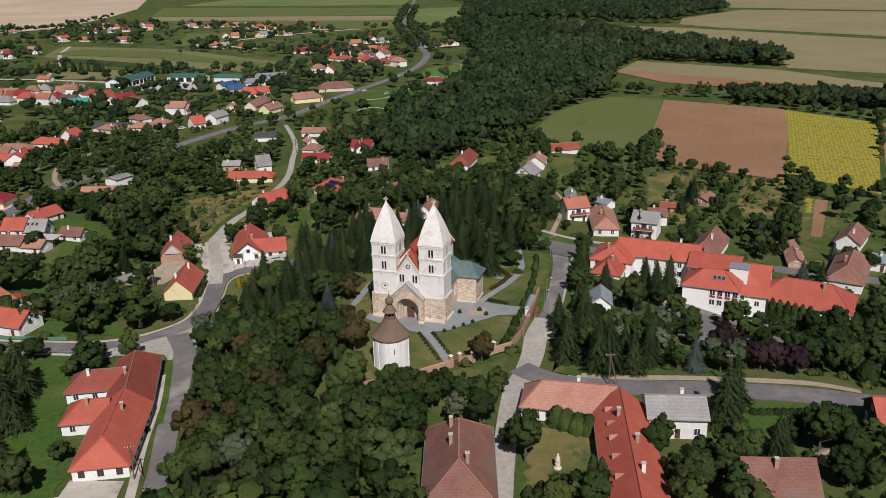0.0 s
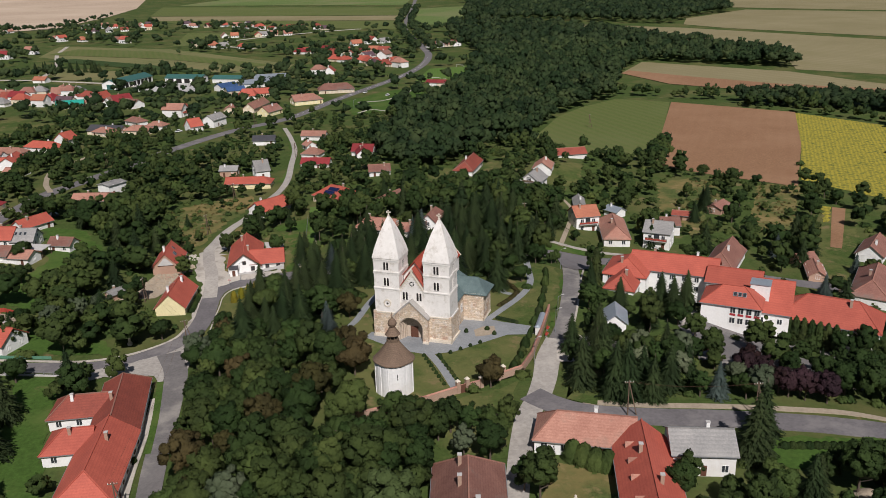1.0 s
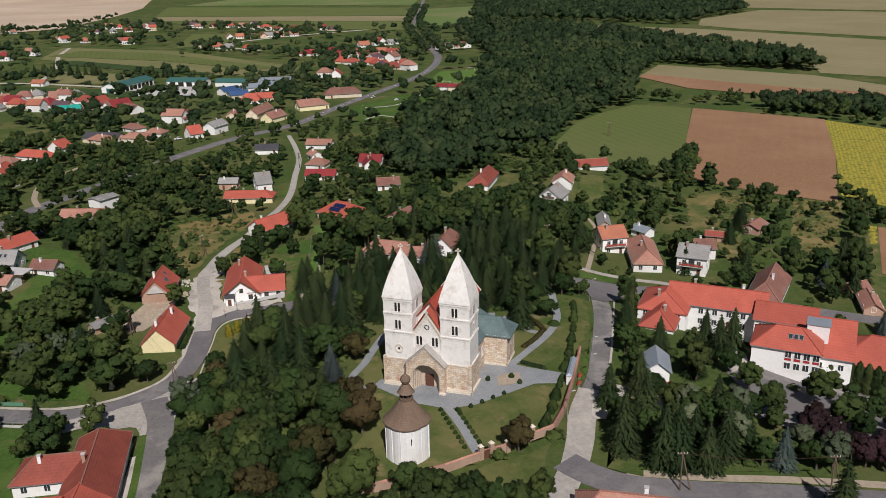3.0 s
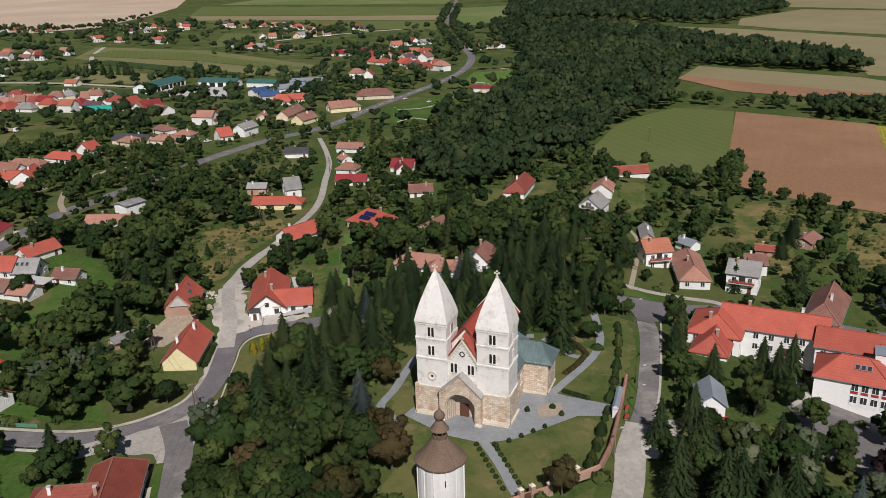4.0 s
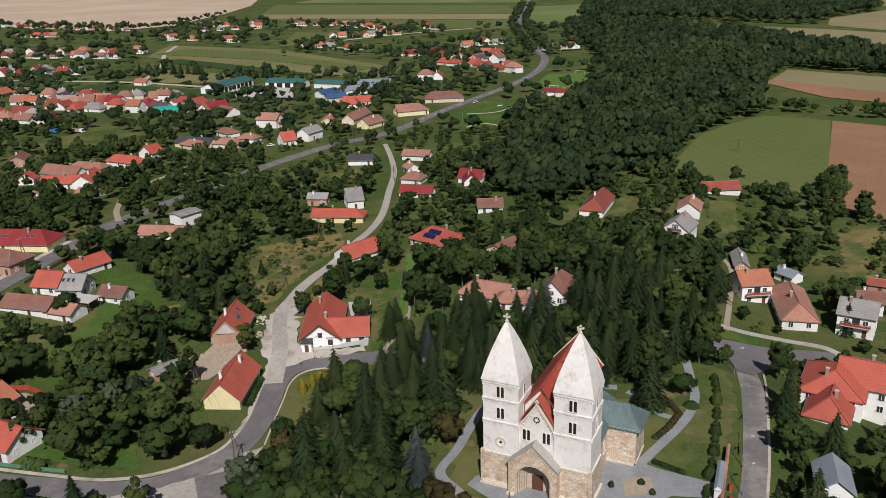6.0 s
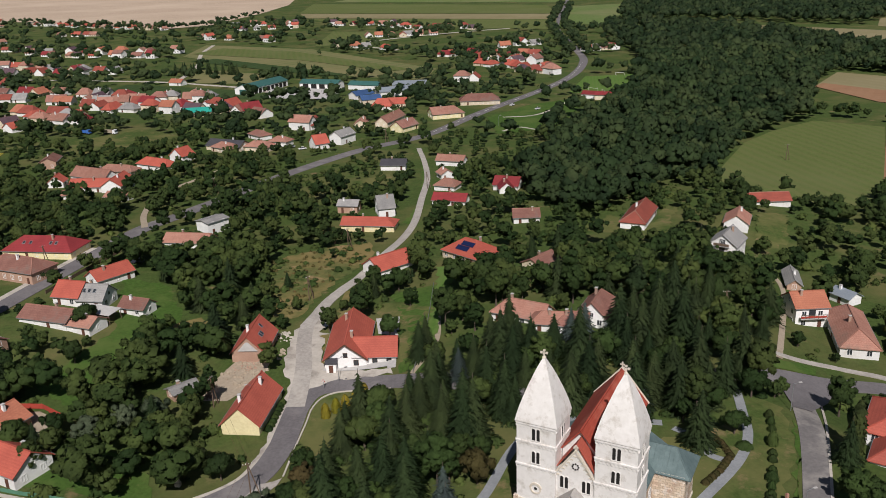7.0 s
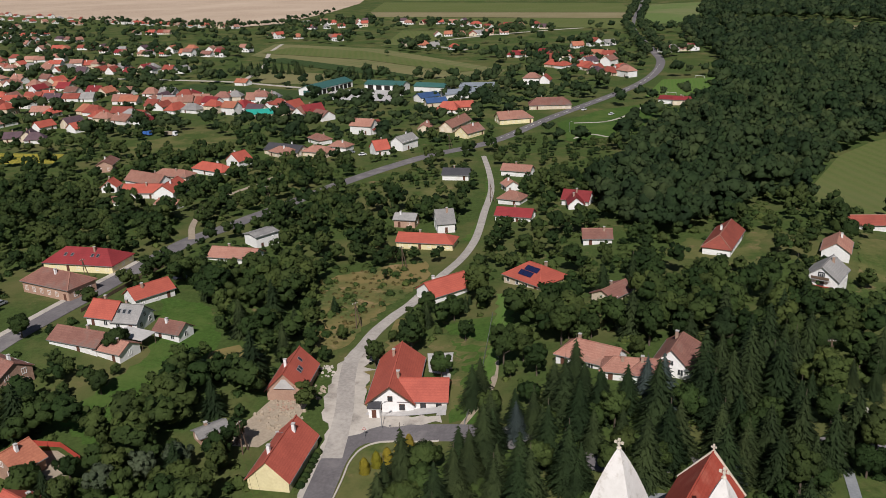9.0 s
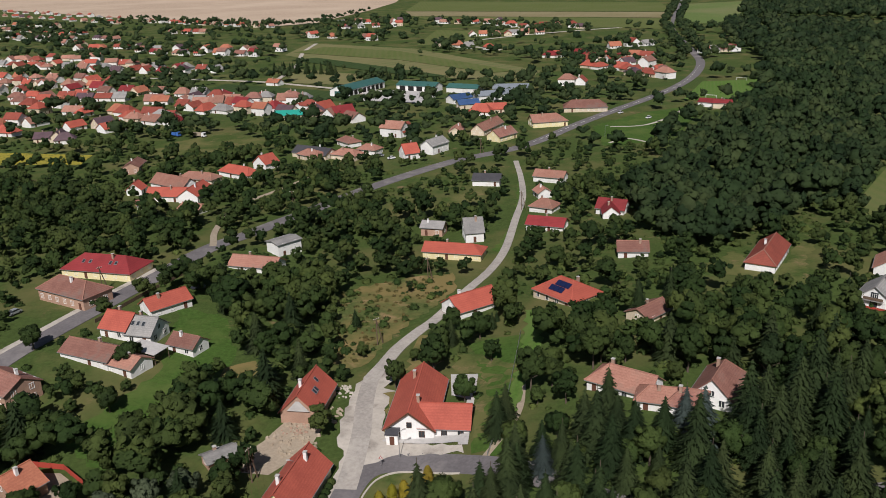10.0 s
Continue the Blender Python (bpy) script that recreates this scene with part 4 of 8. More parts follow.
def house(x, y, ang, L, W, E, H, kind, roof, wall, fine=1, doors=1, chimneys=1, name="house", note="", windows=True, group="", dark_frames=False, base=None):
    """A house whose ridge runs along its own x; fine 0 far, 1 middle, 2 near."""
    rnd = random.Random(int(x * 71 + y * 37))
    c, sn = math.cos(radians(ang)), math.sin(radians(ang))
    z = max(min(ground_z(x + c * sx * L / 2 - sn * sy * W / 2, y + sn * sx * L / 2 + c * sy * W / 2) for sx in (-1, 1) for sy in (-1, 1)), ground_z(x, y) - 1.0)
    z = z if base is None else base
    storeys = "two-storey" if E > 4.7 else "single-storey"
    form = "hipped" if kind.startswith("hip") else "gabled"
    label = note or f"{storeys} {WALLWORDS[wall]} house with {WORDS[roof]} {form} roof"
    ob = thing(name, pose(x, y, z, 0, 0, ang), label, name.replace("_", " "), group)
    BLOCKS.append((x, y, ang, L + 2.2, W + 2.2))
    part("wall", wall_shape(L, W, E, H, kind), WALL[wall], ob)
    rs, edges = roof_shape(L, W, E, H, kind, 0.45 if fine else 0.5)
    rf = part("roof", rs, ROOF[roof], ob)
    if fine and roof in ("red", "oldred", "orange", "tile", "brown", "grey"):
        cap = Shape()
        for p, q in edges:
            cap.beam(p, q, 0.26)
        part("ridge_cap", cap, ROOF["tile" if roof in ("brown", "tile", "oldred") else roof], rf)
    if fine:
        for sy in (-1, 1):
            ye = W / 2 + 0.5
            ze = E - 0.45 * (H - E) / (W / 2) - 0.12
            part("gutter", Shape().beam((-L / 2 - 0.4, sy * ye, ze), (L / 2 + 0.4, sy * ye, ze), 0.13), M_METAL_GREY, rf)
    for k in range(chimneys):
        cx = (rnd.random() - 0.5) * L * 0.5 if chimneys == 1 else L * (0.5 * k / max(chimneys - 1, 1) - 0.25)
        cy = rnd.choice((-1, 1)) * W * 0.12
        top = H + 0.75
        ch = part("chimney", Shape().box(cx - 0.32, cy - 0.32, H - W * 0.25, cx + 0.32, cy + 0.32, top), M_BRICK if rnd.random() < 0.6 else WALL["white"], ob)
        part("cap", Shape().box(cx - 0.4, cy - 0.4, top + 0.003, cx + 0.4, cy + 0.4, top + 0.12), M_SLAB, ch)
    if windows:
        floors = [0.95] + ([3.6] if E > 4.7 else [])
        for sy, turn in ((-1, 0), (1, 180)):
            n = max(1, int(L / 3.3)) if fine else 2
            door_at = rnd.randrange(n) if (doors and sy == -1) else -1
            for i in range(n):
                px = -L / 2 + L * (i + 0.5) / n
                for fz in floors:
                    if i == door_at and fz == floors[0]:
                        d = Shape().box(-0.5, -0.06, 0, 0.5, 0.03, 2.1)
                        part("door", d, M_DOOR, ob, at=pose(px, sy * W / 2, 0.1, 0, 0, turn))
                    else:
                        put_window(ob, pose(px, sy * W / 2, fz, 0, 0, turn), 1.1, 1.35, fine > 1, dark_frames)
        for sx, turn, hipped in ((-1, -90, kind in ("hip", "hipA")), (1, 90, kind in ("hip", "hipB"))):
            n = max(1, int(W / 3.6)) if fine else 1
            for i in range(n):
                py = -W / 2 + W * (i + 0.5) / n
                for fz in floors:
                    put_window(ob, pose(sx * L / 2, py, fz, 0, 0, turn), 1.1, 1.35, fine > 1, dark_frames)
            if not hipped and H - E > 2.6:
                put_window(ob, pose(sx * L / 2, 0, E + 0.1, 0, 0, turn), 0.95, 1.15, fine > 1, dark_frames)
    return ob


def skylight(ob, W, E, H, px, side, along):
    """A roof window lying in the slope; along is 0 at the eave, 1 at the ridge."""
    slope = math.degrees(math.atan2(H - E, W / 2))
    y = side * W / 2 * (1 - along)
    m = pose(px, y, E + (H - E) * along + 0.06, slope if side < 0 else -slope)
    sk = part("skylight", Shape().box(-0.5, -0.7, 0, 0.5, 0.7, 0.08), M_METAL_GREY, ob, at=m)
    part("pane", Shape().box(-0.38, -0.58, 0.08, 0.38, 0.58, 0.1), M_GLASS, sk)


FAR_HOUSES = []


def far_houses():
    """The farthest houses, too many to count, as one mesh of walls, eaves, roofs and windows."""
    mats = list(WALL.values()) + list(ROOF.values()) + [M_GLASS]
    walls, roofs = list(WALL), list(ROOF)
    v, f, mi = [], [], []
    for x, y, ang, L, W, E, H, roof, wall, hip in FAR_HOUSES:
        c, s, z = math.cos(radians(ang)), math.sin(radians(ang)), ground_z(x, y)
        a, b, r = L / 2, W / 2, W * 0.4 if hip else 0.0

        def add(points, faces, m):
            q = len(v)
            v.extend((x + px * c - py * s, y + px * s + py * c, z + pz) for px, py, pz in points)
            f.extend(tuple(q + i for i in face) for face in faces)
            mi.extend([m] * len(faces))
        add([(-a, -b, -2), (a, -b, -2), (a, b, -2), (-a, b, -2), (-a, -b, E), (a, -b, E), (a, b, E), (-a, b, E)], [(0, 1, 5, 4), (1, 2, 6, 5), (2, 3, 7, 6), (3, 0, 4, 7)], walls.index(wall))
        if not hip:
            add([(-a, -b, E), (-a, b, E), (-a, 0, H - 0.1), (a, -b, E), (a, b, E), (a, 0, H - 0.1)], [(1, 0, 2), (3, 4, 5)], walls.index(wall))
        o, d = 0.5, 0.5 * (H - E) / b
        for t in (0.0, 0.22):
            e = E - d - 0.05 + t
            add([(-a - o, -b - o, e), (a + o, -b - o, e), (a + o, b + o, e), (-a - o, b + o, e), (-a - o + r, 0, H + t), (a + o - r, 0, H + t)], [(0, 1, 5, 4), (2, 3, 4, 5)] + ([(1, 2, 5), (3, 0, 4)] if hip else []), len(walls) + roofs.index(roof))
        for k in (-0.3, 0.0, 0.3):
            for py in (-b - 0.04, b + 0.04):
                add([(k * L - 0.6, py, 1.0), (k * L + 0.6, py, 1.0), (k * L + 0.6, py, 2.4), (k * L - 0.6, py, 2.4)], [(0, 1, 2, 3)], len(mats) - 1)
        for px in (-a - 0.04, a + 0.04):
            add([(px, -1.6, 1.0), (px, -0.5, 1.0), (px, -0.5, 2.4), (px, -1.6, 2.4)], [(0, 1, 2, 3)], len(mats) - 1)
    me = bpy.data.meshes.new("far_houses")
    me.from_pydata(v, [], f)
    for m in mats:
        me.materials.append(m)
    me.polygons.foreach_set("material_index", mi)
    single("far_houses", me, None, "distant red-roofed white village houses among trees", "houses", kind="stuff")


def house_row(x0, y0, x1, y1, n, seed, roofs="red tile oldred tile brown oldred tile crimson orange grey red purple", walls="white cream white white", turn=None):
    """Far houses strung along a street, each with its own roof, size and slight turn."""
    rnd = random.Random(seed)
    street = math.degrees(math.atan2(y1 - y0, x1 - x0))
    for i in range(n):
        t = (i + 0.5 + rnd.uniform(-0.25, 0.25)) / n
        x, y = x0 + (x1 - x0) * t + rnd.uniform(-4, 4), y0 + (y1 - y0) * t + rnd.uniform(-7, 7)
        ang = (turn if turn is not None else street) + rnd.choice((0, 0, 90)) + rnd.uniform(-8, 8)
        two = rnd.random() < 0.2
        W = rnd.uniform(8, 10.5)
        if y > 960:
            FAR_HOUSES.append((x, y, ang, rnd.uniform(10, 15), W, 5.4 if two else 3.0, 8.8 if two else rnd.uniform(6, 7.4), rnd.choice(roofs.split()), rnd.choice(walls.split()), rnd.random() < 0.35))
            BLOCKS.append((x, y, ang, 15, W + 2))
            continue
        house(x, y, ang, rnd.uniform(10, 15), W, 5.4 if two else 3.0, 8.8 if two else rnd.uniform(6, 7.4), rnd.choice(("gable", "gable", "hip")),
              rnd.choice(roofs.split()), rnd.choice(walls.split()), 0, chimneys=rnd.choice((0, 1)), group="village houses")

# ---- the village houses ----
hall_front = house(-70.9, 156.0, 97.6, 25.0, 11.0, 3.2, 7.2, "hipA", "red", "white", 2, dark_frames=True)
house(-80.0, 165.4, 187.6, 9.5, 9.0, 3.2, 6.2, "hipB", "red", "white", 2)
house(-74.8, 180.4, -77.8, 23.6, 10.0, 3.2, 7.2, "hipA", "oldred", "white", 2)
house(-83.2, 179.9, -171.5, 12.9, 9.0, 3.2, 6.2, "hipB", "oldred", "white", 2)
house(24.7, 150.4, -12.6, 18.1, 9.0, 3.2, 6.8, "hipA", "tile", "white", 2)
long_red = house(32.3, 128.7, -96.3, 36.0, 10.0, 3.4, 7.2, "gable", "red", "white", 2, chimneys=3)
house(2.0, 128.3, -91.5, 23.5, 12.0, 3.2, 8.2, "hip", "brown", "cream", 2, chimneys=3)
house(44.3, 143.7, -5.3, 10.9, 9.0, 4.6, 7.0, "gable", "grey", "white", 2)
house(55.7, 121.5, -4.2, 11.7, 10.0, 3.0, 7.0, "gable", "brown", "cream", 2)
house(85.2, 141.3, -7.7, 6.5, 9.0, 4.0, 7.0, "gable", "red", "dark", 1)
terrace_house = house(51.1, 310.3, 11.8, 8.8, 9.0, 6.2, 9.0, "gable", "orange", "white", 2)
house(60.4, 300.1, -95.5, 23.3, 9.0, 3.2, 6.5, "hip", "tile", "white", 2)
grey_house = house(73.9, 289.3, -24.3, 9.0, 9.0, 6.2, 9.0, "gable", "grey", "white", 2)
house(89.8, 267.1, -119.2, 21.5, 9.0, 3.2, 7.0, "hipB", "brown", "white", 2)
chalet = house(37.1, 354.6, 66.2, 11.4, 9.0, 5.8, 9.2, "gable", "grey", "white", 1)
house(44.8, 382.6, 76.2, 11.4, 8.0, 3.6, 6.3, "gable", "tile", "white", 1)
house(61.8, 419.2, 9.9, 15.7, 8.0, 3.2, 5.5, "gable", "oldred", "white", 1, chimneys=0, note="low open-fronted shed with red roof and white posts")
house(-1.2, 685.8, -18.9, 20.2, 9.0, 3.2, 5.0, "gable", "crimson", "white", 1)
house(65.9, 325.6, -54.4, 6.5, 5.0, 2.6, 4.0, "gable", "metal", "white", 1)
house(107.0, 328.0, 50.0, 9.4, 6.0, 2.6, 4.0, "gable", "brown", "brickw", 1)
house(90.2, 319.0, -21.0, 6.5, 4.0, 2.3, 3.4, "gable", "oldred", "brickw", 1)
house(81.1, 302.9, -4.3, 6.5, 7.0, 4.0, 6.0, "gable", "brown", "white", 1)
house(10.9, 382.5, 75.1, 21.6, 8.5, 3.2, 6.2, "hipA", "oldred", "white", 1)
solar_house = house(-44.6, 344.9, -35.3, 14.8, 12.0, 3.0, 6.5, "hip", "red", "cream", 2)
house(-70.5, 336.3, 50.6, 14.0, 9.0, 3.0, 6.0, "gable", "red", "white", 1)
house(-88.5, 382.6, -0.1, 20.3, 8.0, 2.8, 4.8, "hipB", "red", "yellow", 1)
house(-87.1, 402.0, 23.6, 6.5, 9.0, 4.0, 8.0, "gable", "grey", "white", 1)
house(-102.7, 404.9, -0.6, 8.2, 6.0, 3.4, 5.0, "gable", "grey", "brickw", 1)
house(-62.6, 416.2, -6.3, 13.8, 8.0, 2.8, 5.0, "gable", "crimson", "white", 1)
house(-67.8, 440.5, -14.3, 9.6, 8.0, 2.6, 5.0, "hip", "tile", "white", 1)
house(-72.4, 461.1, -59.5, 6.5, 6.0, 2.6, 4.5, "gable", "tile", "white", 1)
house(-73.3, 486.8, -10.1, 13.9, 7.0, 2.8, 5.0, "gable", "tile", "white", 1)
house(-41.1, 438.0, -11.2, 10.8, 8.0, 3.0, 6.0, "gable", "crimson", "white", 1)
house(-41.6, 432.7, -79.1, 10.0, 6.0, 3.0, 5.5, "gable", "crimson", "white", 1)
house(-29.5, 383.6, 8.6, 9.4, 7.0, 2.8, 5.0, "gable", "brown", "white", 1)
house(-100.0, 477.2, 3.2, 12.1, 8.0, 2.8, 5.0, "gable", "dark", "white", 1)
shell_house = house(-92.5, 275.7, 97.2, 13.5, 8.5, 3.0, 7.2, "gable", "red", "brickw", 2, note="unfinished brick house with new red tiled roof", windows=False, doors=0)
house(-81.5, 245.6, 93.2, 16.6, 8.5, 2.8, 6.8, "gable", "red", "yellow", 2, chimneys=2, windows=False, doors=0)
house(-157.1, 297.3, -4.6, 8.5, 8.5, 3.2, 6.5, "gable", "red", "white", 2)
grey_half = house(-149.6, 297.0, 1.0, 7.7, 8.5, 3.2, 6.5, "gable", "grey", "white", 2)
house(-135.9, 294.9, -9.7, 8.4, 6.0, 2.8, 4.8, "gable", "brown", "white", 2)
house(-155.7, 314.7, 60.2, 12.3, 7.5, 2.8, 5.2, "gable", "red", "white", 1)
house(-155.2, 283.1, -8.5, 16.1, 8.0, 2.8, 5.0, "gable", "brown", "white", 1)
house(-143.7, 281.0, -11.4, 8.5, 7.0, 2.8, 4.6, "gable", "tile", "white", 1)
house(-163.4, 262.4, -16.0, 12.6, 9.0, 5.0, 7.5, "gable", "brown", "brickw", 1)
crimson_house = house(-191.1, 335.2, 0.6, 25.4, 12.0, 3.0, 6.5, "hip", "crimson", "yellow", 1)
house(-185.8, 313.6, -13.6, 20.4, 10.0, 4.0, 7.0, "hip", "brown", "brickw", 1)
house(-145.7, 369.6, 61.4, 9.4, 7.0, 5.0, 5.6, "gable", "grey", "white", 1, chimneys=0)
house(-146.8, 352.3, -0.7, 16.5, 8.0, 2.8, 5.0, "gable", "tile", "white", 1)
house(-230.0, 428.0, 7.0, 19.0, 8.0, 3.2, 6.0, "gable", "red", "white", 1)
house(-219.6, 431.6, 97.1, 16.1, 9.0, 4.0, 7.0, "gable", "red", "white", 1)
house(-252.3, 434.9, 104.2, 6.5, 7.0, 3.2, 6.0, "gable", "red", "white", 1)
house(-281.5, 474.1, 109.6, 13.1, 8.0, 4.0, 6.0, "gable", "brown", "brickw", 1)
house(-232.5, 413.3, 34.2, 6.5, 7.0, 2.5, 3.8, "gable", "tile", "white", 1)
house(-207.4, 410.6, -7.2, 10.2, 7.0, 2.5, 4.0, "gable", "tile", "white", 1)
house(-221.5, 472.5, -20.4, 21.1, 8.0, 2.8, 5.5, "hip", "red", "white", 1)
house(-216.9, 490.8, 71.1, 8.9, 9.0, 3.4, 7.0, "gable", "red", "white", 1)
house(-235.0, 459.7, -7.1, 19.0, 8.0, 2.8, 5.0, "hip", "tile", "cream", 1)
house(-202.8, 517.7, -15.0, 22.3, 10.0, 2.8, 5.5, "gable", "dark", "cream", 1)
house(-201.7, 512.6, -27.1, 14.6, 9.0, 2.8, 5.0, "hip", "tile", "cream", 1)
house(-183.4, 516.0, -14.3, 14.8, 9.0, 2.8, 5.2, "hip", "tile", "cream", 1)
house(-176.4, 529.4, -12.1, 11.0, 8.0, 2.8, 5.0, "hip", "tile", "white", 1)
house(-195.3, 546.2, -38.5, 13.1, 8.0, 2.8, 5.0, "hip", "brown", "white", 1)
house(-152.0, 522.2, 41.3, 7.8, 9.0, 3.4, 7.5, "gable", "red", "white", 1)
house(-142.8, 536.5, 68.8, 13.5, 8.0, 4.8, 7.5, "gable", "grey", "white", 1)
house(-114.8, 571.8, 64.2, 15.5, 9.0, 3.2, 6.5, "gable", "brown", "yellow", 1)
house(-96.6, 613.7, 25.9, 20.8, 12.0, 3.4, 7.0, "hipB", "tile", "yellow", 1)
house(-128.1, 593.2, 78.9, 27.8, 8.0, 3.2, 6.5, "gable", "tile", "cream", 1)
house(-144.2, 584.7, 95.9, 14.1, 7.0, 2.8, 5.0, "gable", "tile", "cream", 1)
house(-81.2, 664.3, 11.1, 27.2, 12.0, 3.2, 7.0, "hip", "brown", "cream", 1)
house(3.1, 682.0, -7.9, 11.2, 9.0, 3.6, 5.0, "gable", "crimson", "cream", 1)
house(-23.6, 287.1, -19.9, 13.8, 8.0, 2.8, 5.5, "hipA", "tile", "white", 2)
house(-16.6, 280.5, -1.9, 8.0, 6.0, 2.4, 4.3, "hipA", "tile", "white", 1)
house(-10.7, 279.7, -5.8, 7.6, 7.0, 2.6, 4.8, "hipA", "brown", "white", 1)
house(-4.4, 287.5, 74.2, 13.0, 8.4, 2.8, 6.8, "hipB", "brown", "white", 2)
house(-21.0, 329.6, 57.9, 10.3, 7.0, 2.4, 4.0, "gable", "brown", "cream", 1)
house(-101.9, 253.0, 53.0, 6.5, 4.0, 2.2, 3.0, "gable", "grey", "brickw", 1)
house(-134.9, 233.3, 76.6, 6.5, 9.0, 3.0, 6.0, "gable", "orange", "brickw", 1)
house(141.1, 273.3, -126.1, 15.5, 8.0, 3.0, 6.0, "gable", "brown", "white", 1)
house(125.5, 241.8, -121.8, 24.6, 10.0, 3.4, 7.0, "hip", "brown", "white", 1)
house(114.9, 257.1, -105.7, 11.4, 5.0, 2.2, 3.8, "gable", "tile", "brickw", 1)
house(140.0, 249.3, -32.5, 6.5, 7.0, 3.4, 5.0, "gable", "metal", "white", 1)
house(115.5, 267.3, 16.7, 6.5, 5.0, 2.4, 4.0, "gable", "brown", "brickw", 1)
house(-120.7, 218.1, -18.0, 9.2, 9.0, 3.4, 6.5, "gable", "red", "white", 1)
house(-240.6, 446.8, -18.8, 23.1, 9.0, 3.0, 6.5, "gable", "tile", "white", 1)
house(53.9, 337.8, -95.8, 12.4, 4.0, 2.5, 4.0, "gable", "grey", "brickw", 1)
house(41.0, 203.2, 80.0, 8.0, 5.2, 3.0, 5.0, "gable", "metal", "white", 1, chimneys=0)
# far rows of houses along the streets
house_row(-1788, 1988, -1110, 1608, 14, 11)
house_row(-1023, 1523, -651, 1348, 14, 12)
house_row(-1210, 1373, -936, 1268, 9, 13)
house_row(-1055, 1208, -862, 1150, 8, 14)
house_row(-875, 1192, -800, 1169, 3, 15)
house_row(-794, 1270, -719, 1262, 4, 16)
house_row(-869, 1113, -808, 1094, 3, 17)
house_row(-675, 1022, -472, 1013, 9, 18)
house_row(-779, 923, -749, 933, 4, 19)
house_row(-702, 864, -568, 882, 9, 20)
house_row(-562, 874, -445, 841, 6, 21)
house_row(-585, 707, -551, 709, 3, 22)
house_row(-583, 739, -491, 734, 6, 23)
house_row(-548, 680, -434, 679, 8, 24)
house_row(-412, 663, -282, 673, 11, 25)
house_row(-474, 622, -377, 619, 5, 26)
house_row(-374, 642, -286, 628, 6, 27)
house_row(-441, 554, -416, 551, 2, 28)
house_row(-390, 526, -366, 537, 3, 29, "dark grey purple")
house_row(-399, 577, -362, 563, 3, 30, "purple red dark")
house_row(-380, 609, -343, 602, 3, 31)
house_row(-258, 641, -215, 614, 3, 32)
house_row(-572, 1387, -469, 1445, 7, 33)
house_row(-541, 1200, -469, 1169, 3, 34)
house_row(-430, 1151, -400, 1134, 3, 35)
house_row(-414, 1392, -285, 1370, 6, 36)
house_row(-294, 1174, -205, 1202, 7, 37)
house_row(-231, 1304, -158, 1276, 4, 38)
house_row(-297, 1062, -226, 1013, 4, 39)
house_row(-162, 960, -51, 922, 8, 40)
house_row(-108, 882, -33, 833, 7, 41)
house_row(-111, 775, -90, 776, 2, 42)
house_row(-103, 1033, -65, 1058, 4, 43)
house_row(-12, 978, 19, 1001, 4, 44)
house_row(-147, 650, -136, 651, 2, 45)
house_row(-182, 574, -170, 571, 2, 46)
house_row(-662, 789, -510, 759, 8, 47)
house_row(-622, 747, -563, 743, 4, 48)
house_row(-513, 711, -351, 698, 8, 49)
house_row(-376, 599, -327, 590, 4, 50)
house_row(-462, 576, -430, 572, 3, 51)
house_row(-337, 657, -237, 630, 7, 52)
house_row(-281, 652, -247, 642, 3, 53)
house_row(-1623, 1812, -1010, 1470, 12, 54)
house_row(-1327, 1497, -1099, 1413, 6, 55)
house_row(-1112, 1268, -923, 1213, 5, 56)
house_row(-782, 1052, -686, 1060, 6, 57)
house_row(-750, 883, -652, 864, 6, 58)
house_row(-624, 847, -480, 828, 8, 59)
house_row(-739, 922, -655, 942, 6, 60)
house_row(-641, 996, -473, 974, 9, 61)
house_row(-539, 1312, -438, 1355, 6, 62)
house_row(-522, 652, -465, 646, 4, 63)
house_row(-383, 678, -281, 690, 8, 64)
house_row(-294, 1332, -217, 1267, 4, 65)
house_row(-113, 923, -49, 882, 5, 66)
house_row(-75, 846, -37, 807, 4, 67)
far_houses()

# ---- the church ----
CH = pose(-9.05, 198.3, 2.0, 0, 0, -18)
church = thing("church", CH, "pale stone Romanesque church with two pyramid-roofed towers", "church")
BLOCKS.append((-4.5, 214, 72, 44, 34))


def arch_points(r, cz, n=14):
    return [(r * math.cos(math.pi * (1 - i / n)), cz + r * math.sin(math.pi * (1 - i / n))) for i in range(n + 1)]


def arch_ring(s, cx, r0, r1, cz, y0, y1, z0=None, n=14, slot=0):
    """A round-headed band standing in the xz plane, with legs down to z0."""
    a, b = arch_points(r0, cz, n), arch_points(r1, cz, n)
    if z0 is not None:
        a = [(-r0, z0), *a, (r0, z0)]
        b = [(-r1, z0), *b, (r1, z0)]
    for (p, q), (u, v) in zip(zip(a, a[1:]), zip(b, b[1:])):
        ring = [(cx + p[0], p[1]), (cx + q[0], q[1]), (cx + v[0], v[1]), (cx + u[0], u[1])]
        s.solid([(x, y1, z) for x, z in ring], [(x, y0, z) for x, z in ring], slot)


def frieze(x0, x1, y, z, side="front", step=0.62):
    """A string course with a row of little corbelled arches under it."""
    s = Shape()
    s.box(x0, y - 0.2, z, x1, y + 0.05, z + 0.26)
    n = max(2, int((x1 - x0) / step))
    w = (x1 - x0) / n
    for i in range(n):
        arch_ring(s, x0 + w * (i + 0.5), w * 0.3, w * 0.5, z - w * 0.45, y - 0.14, y + 0.02, z - w * 0.75, 4)
    return s


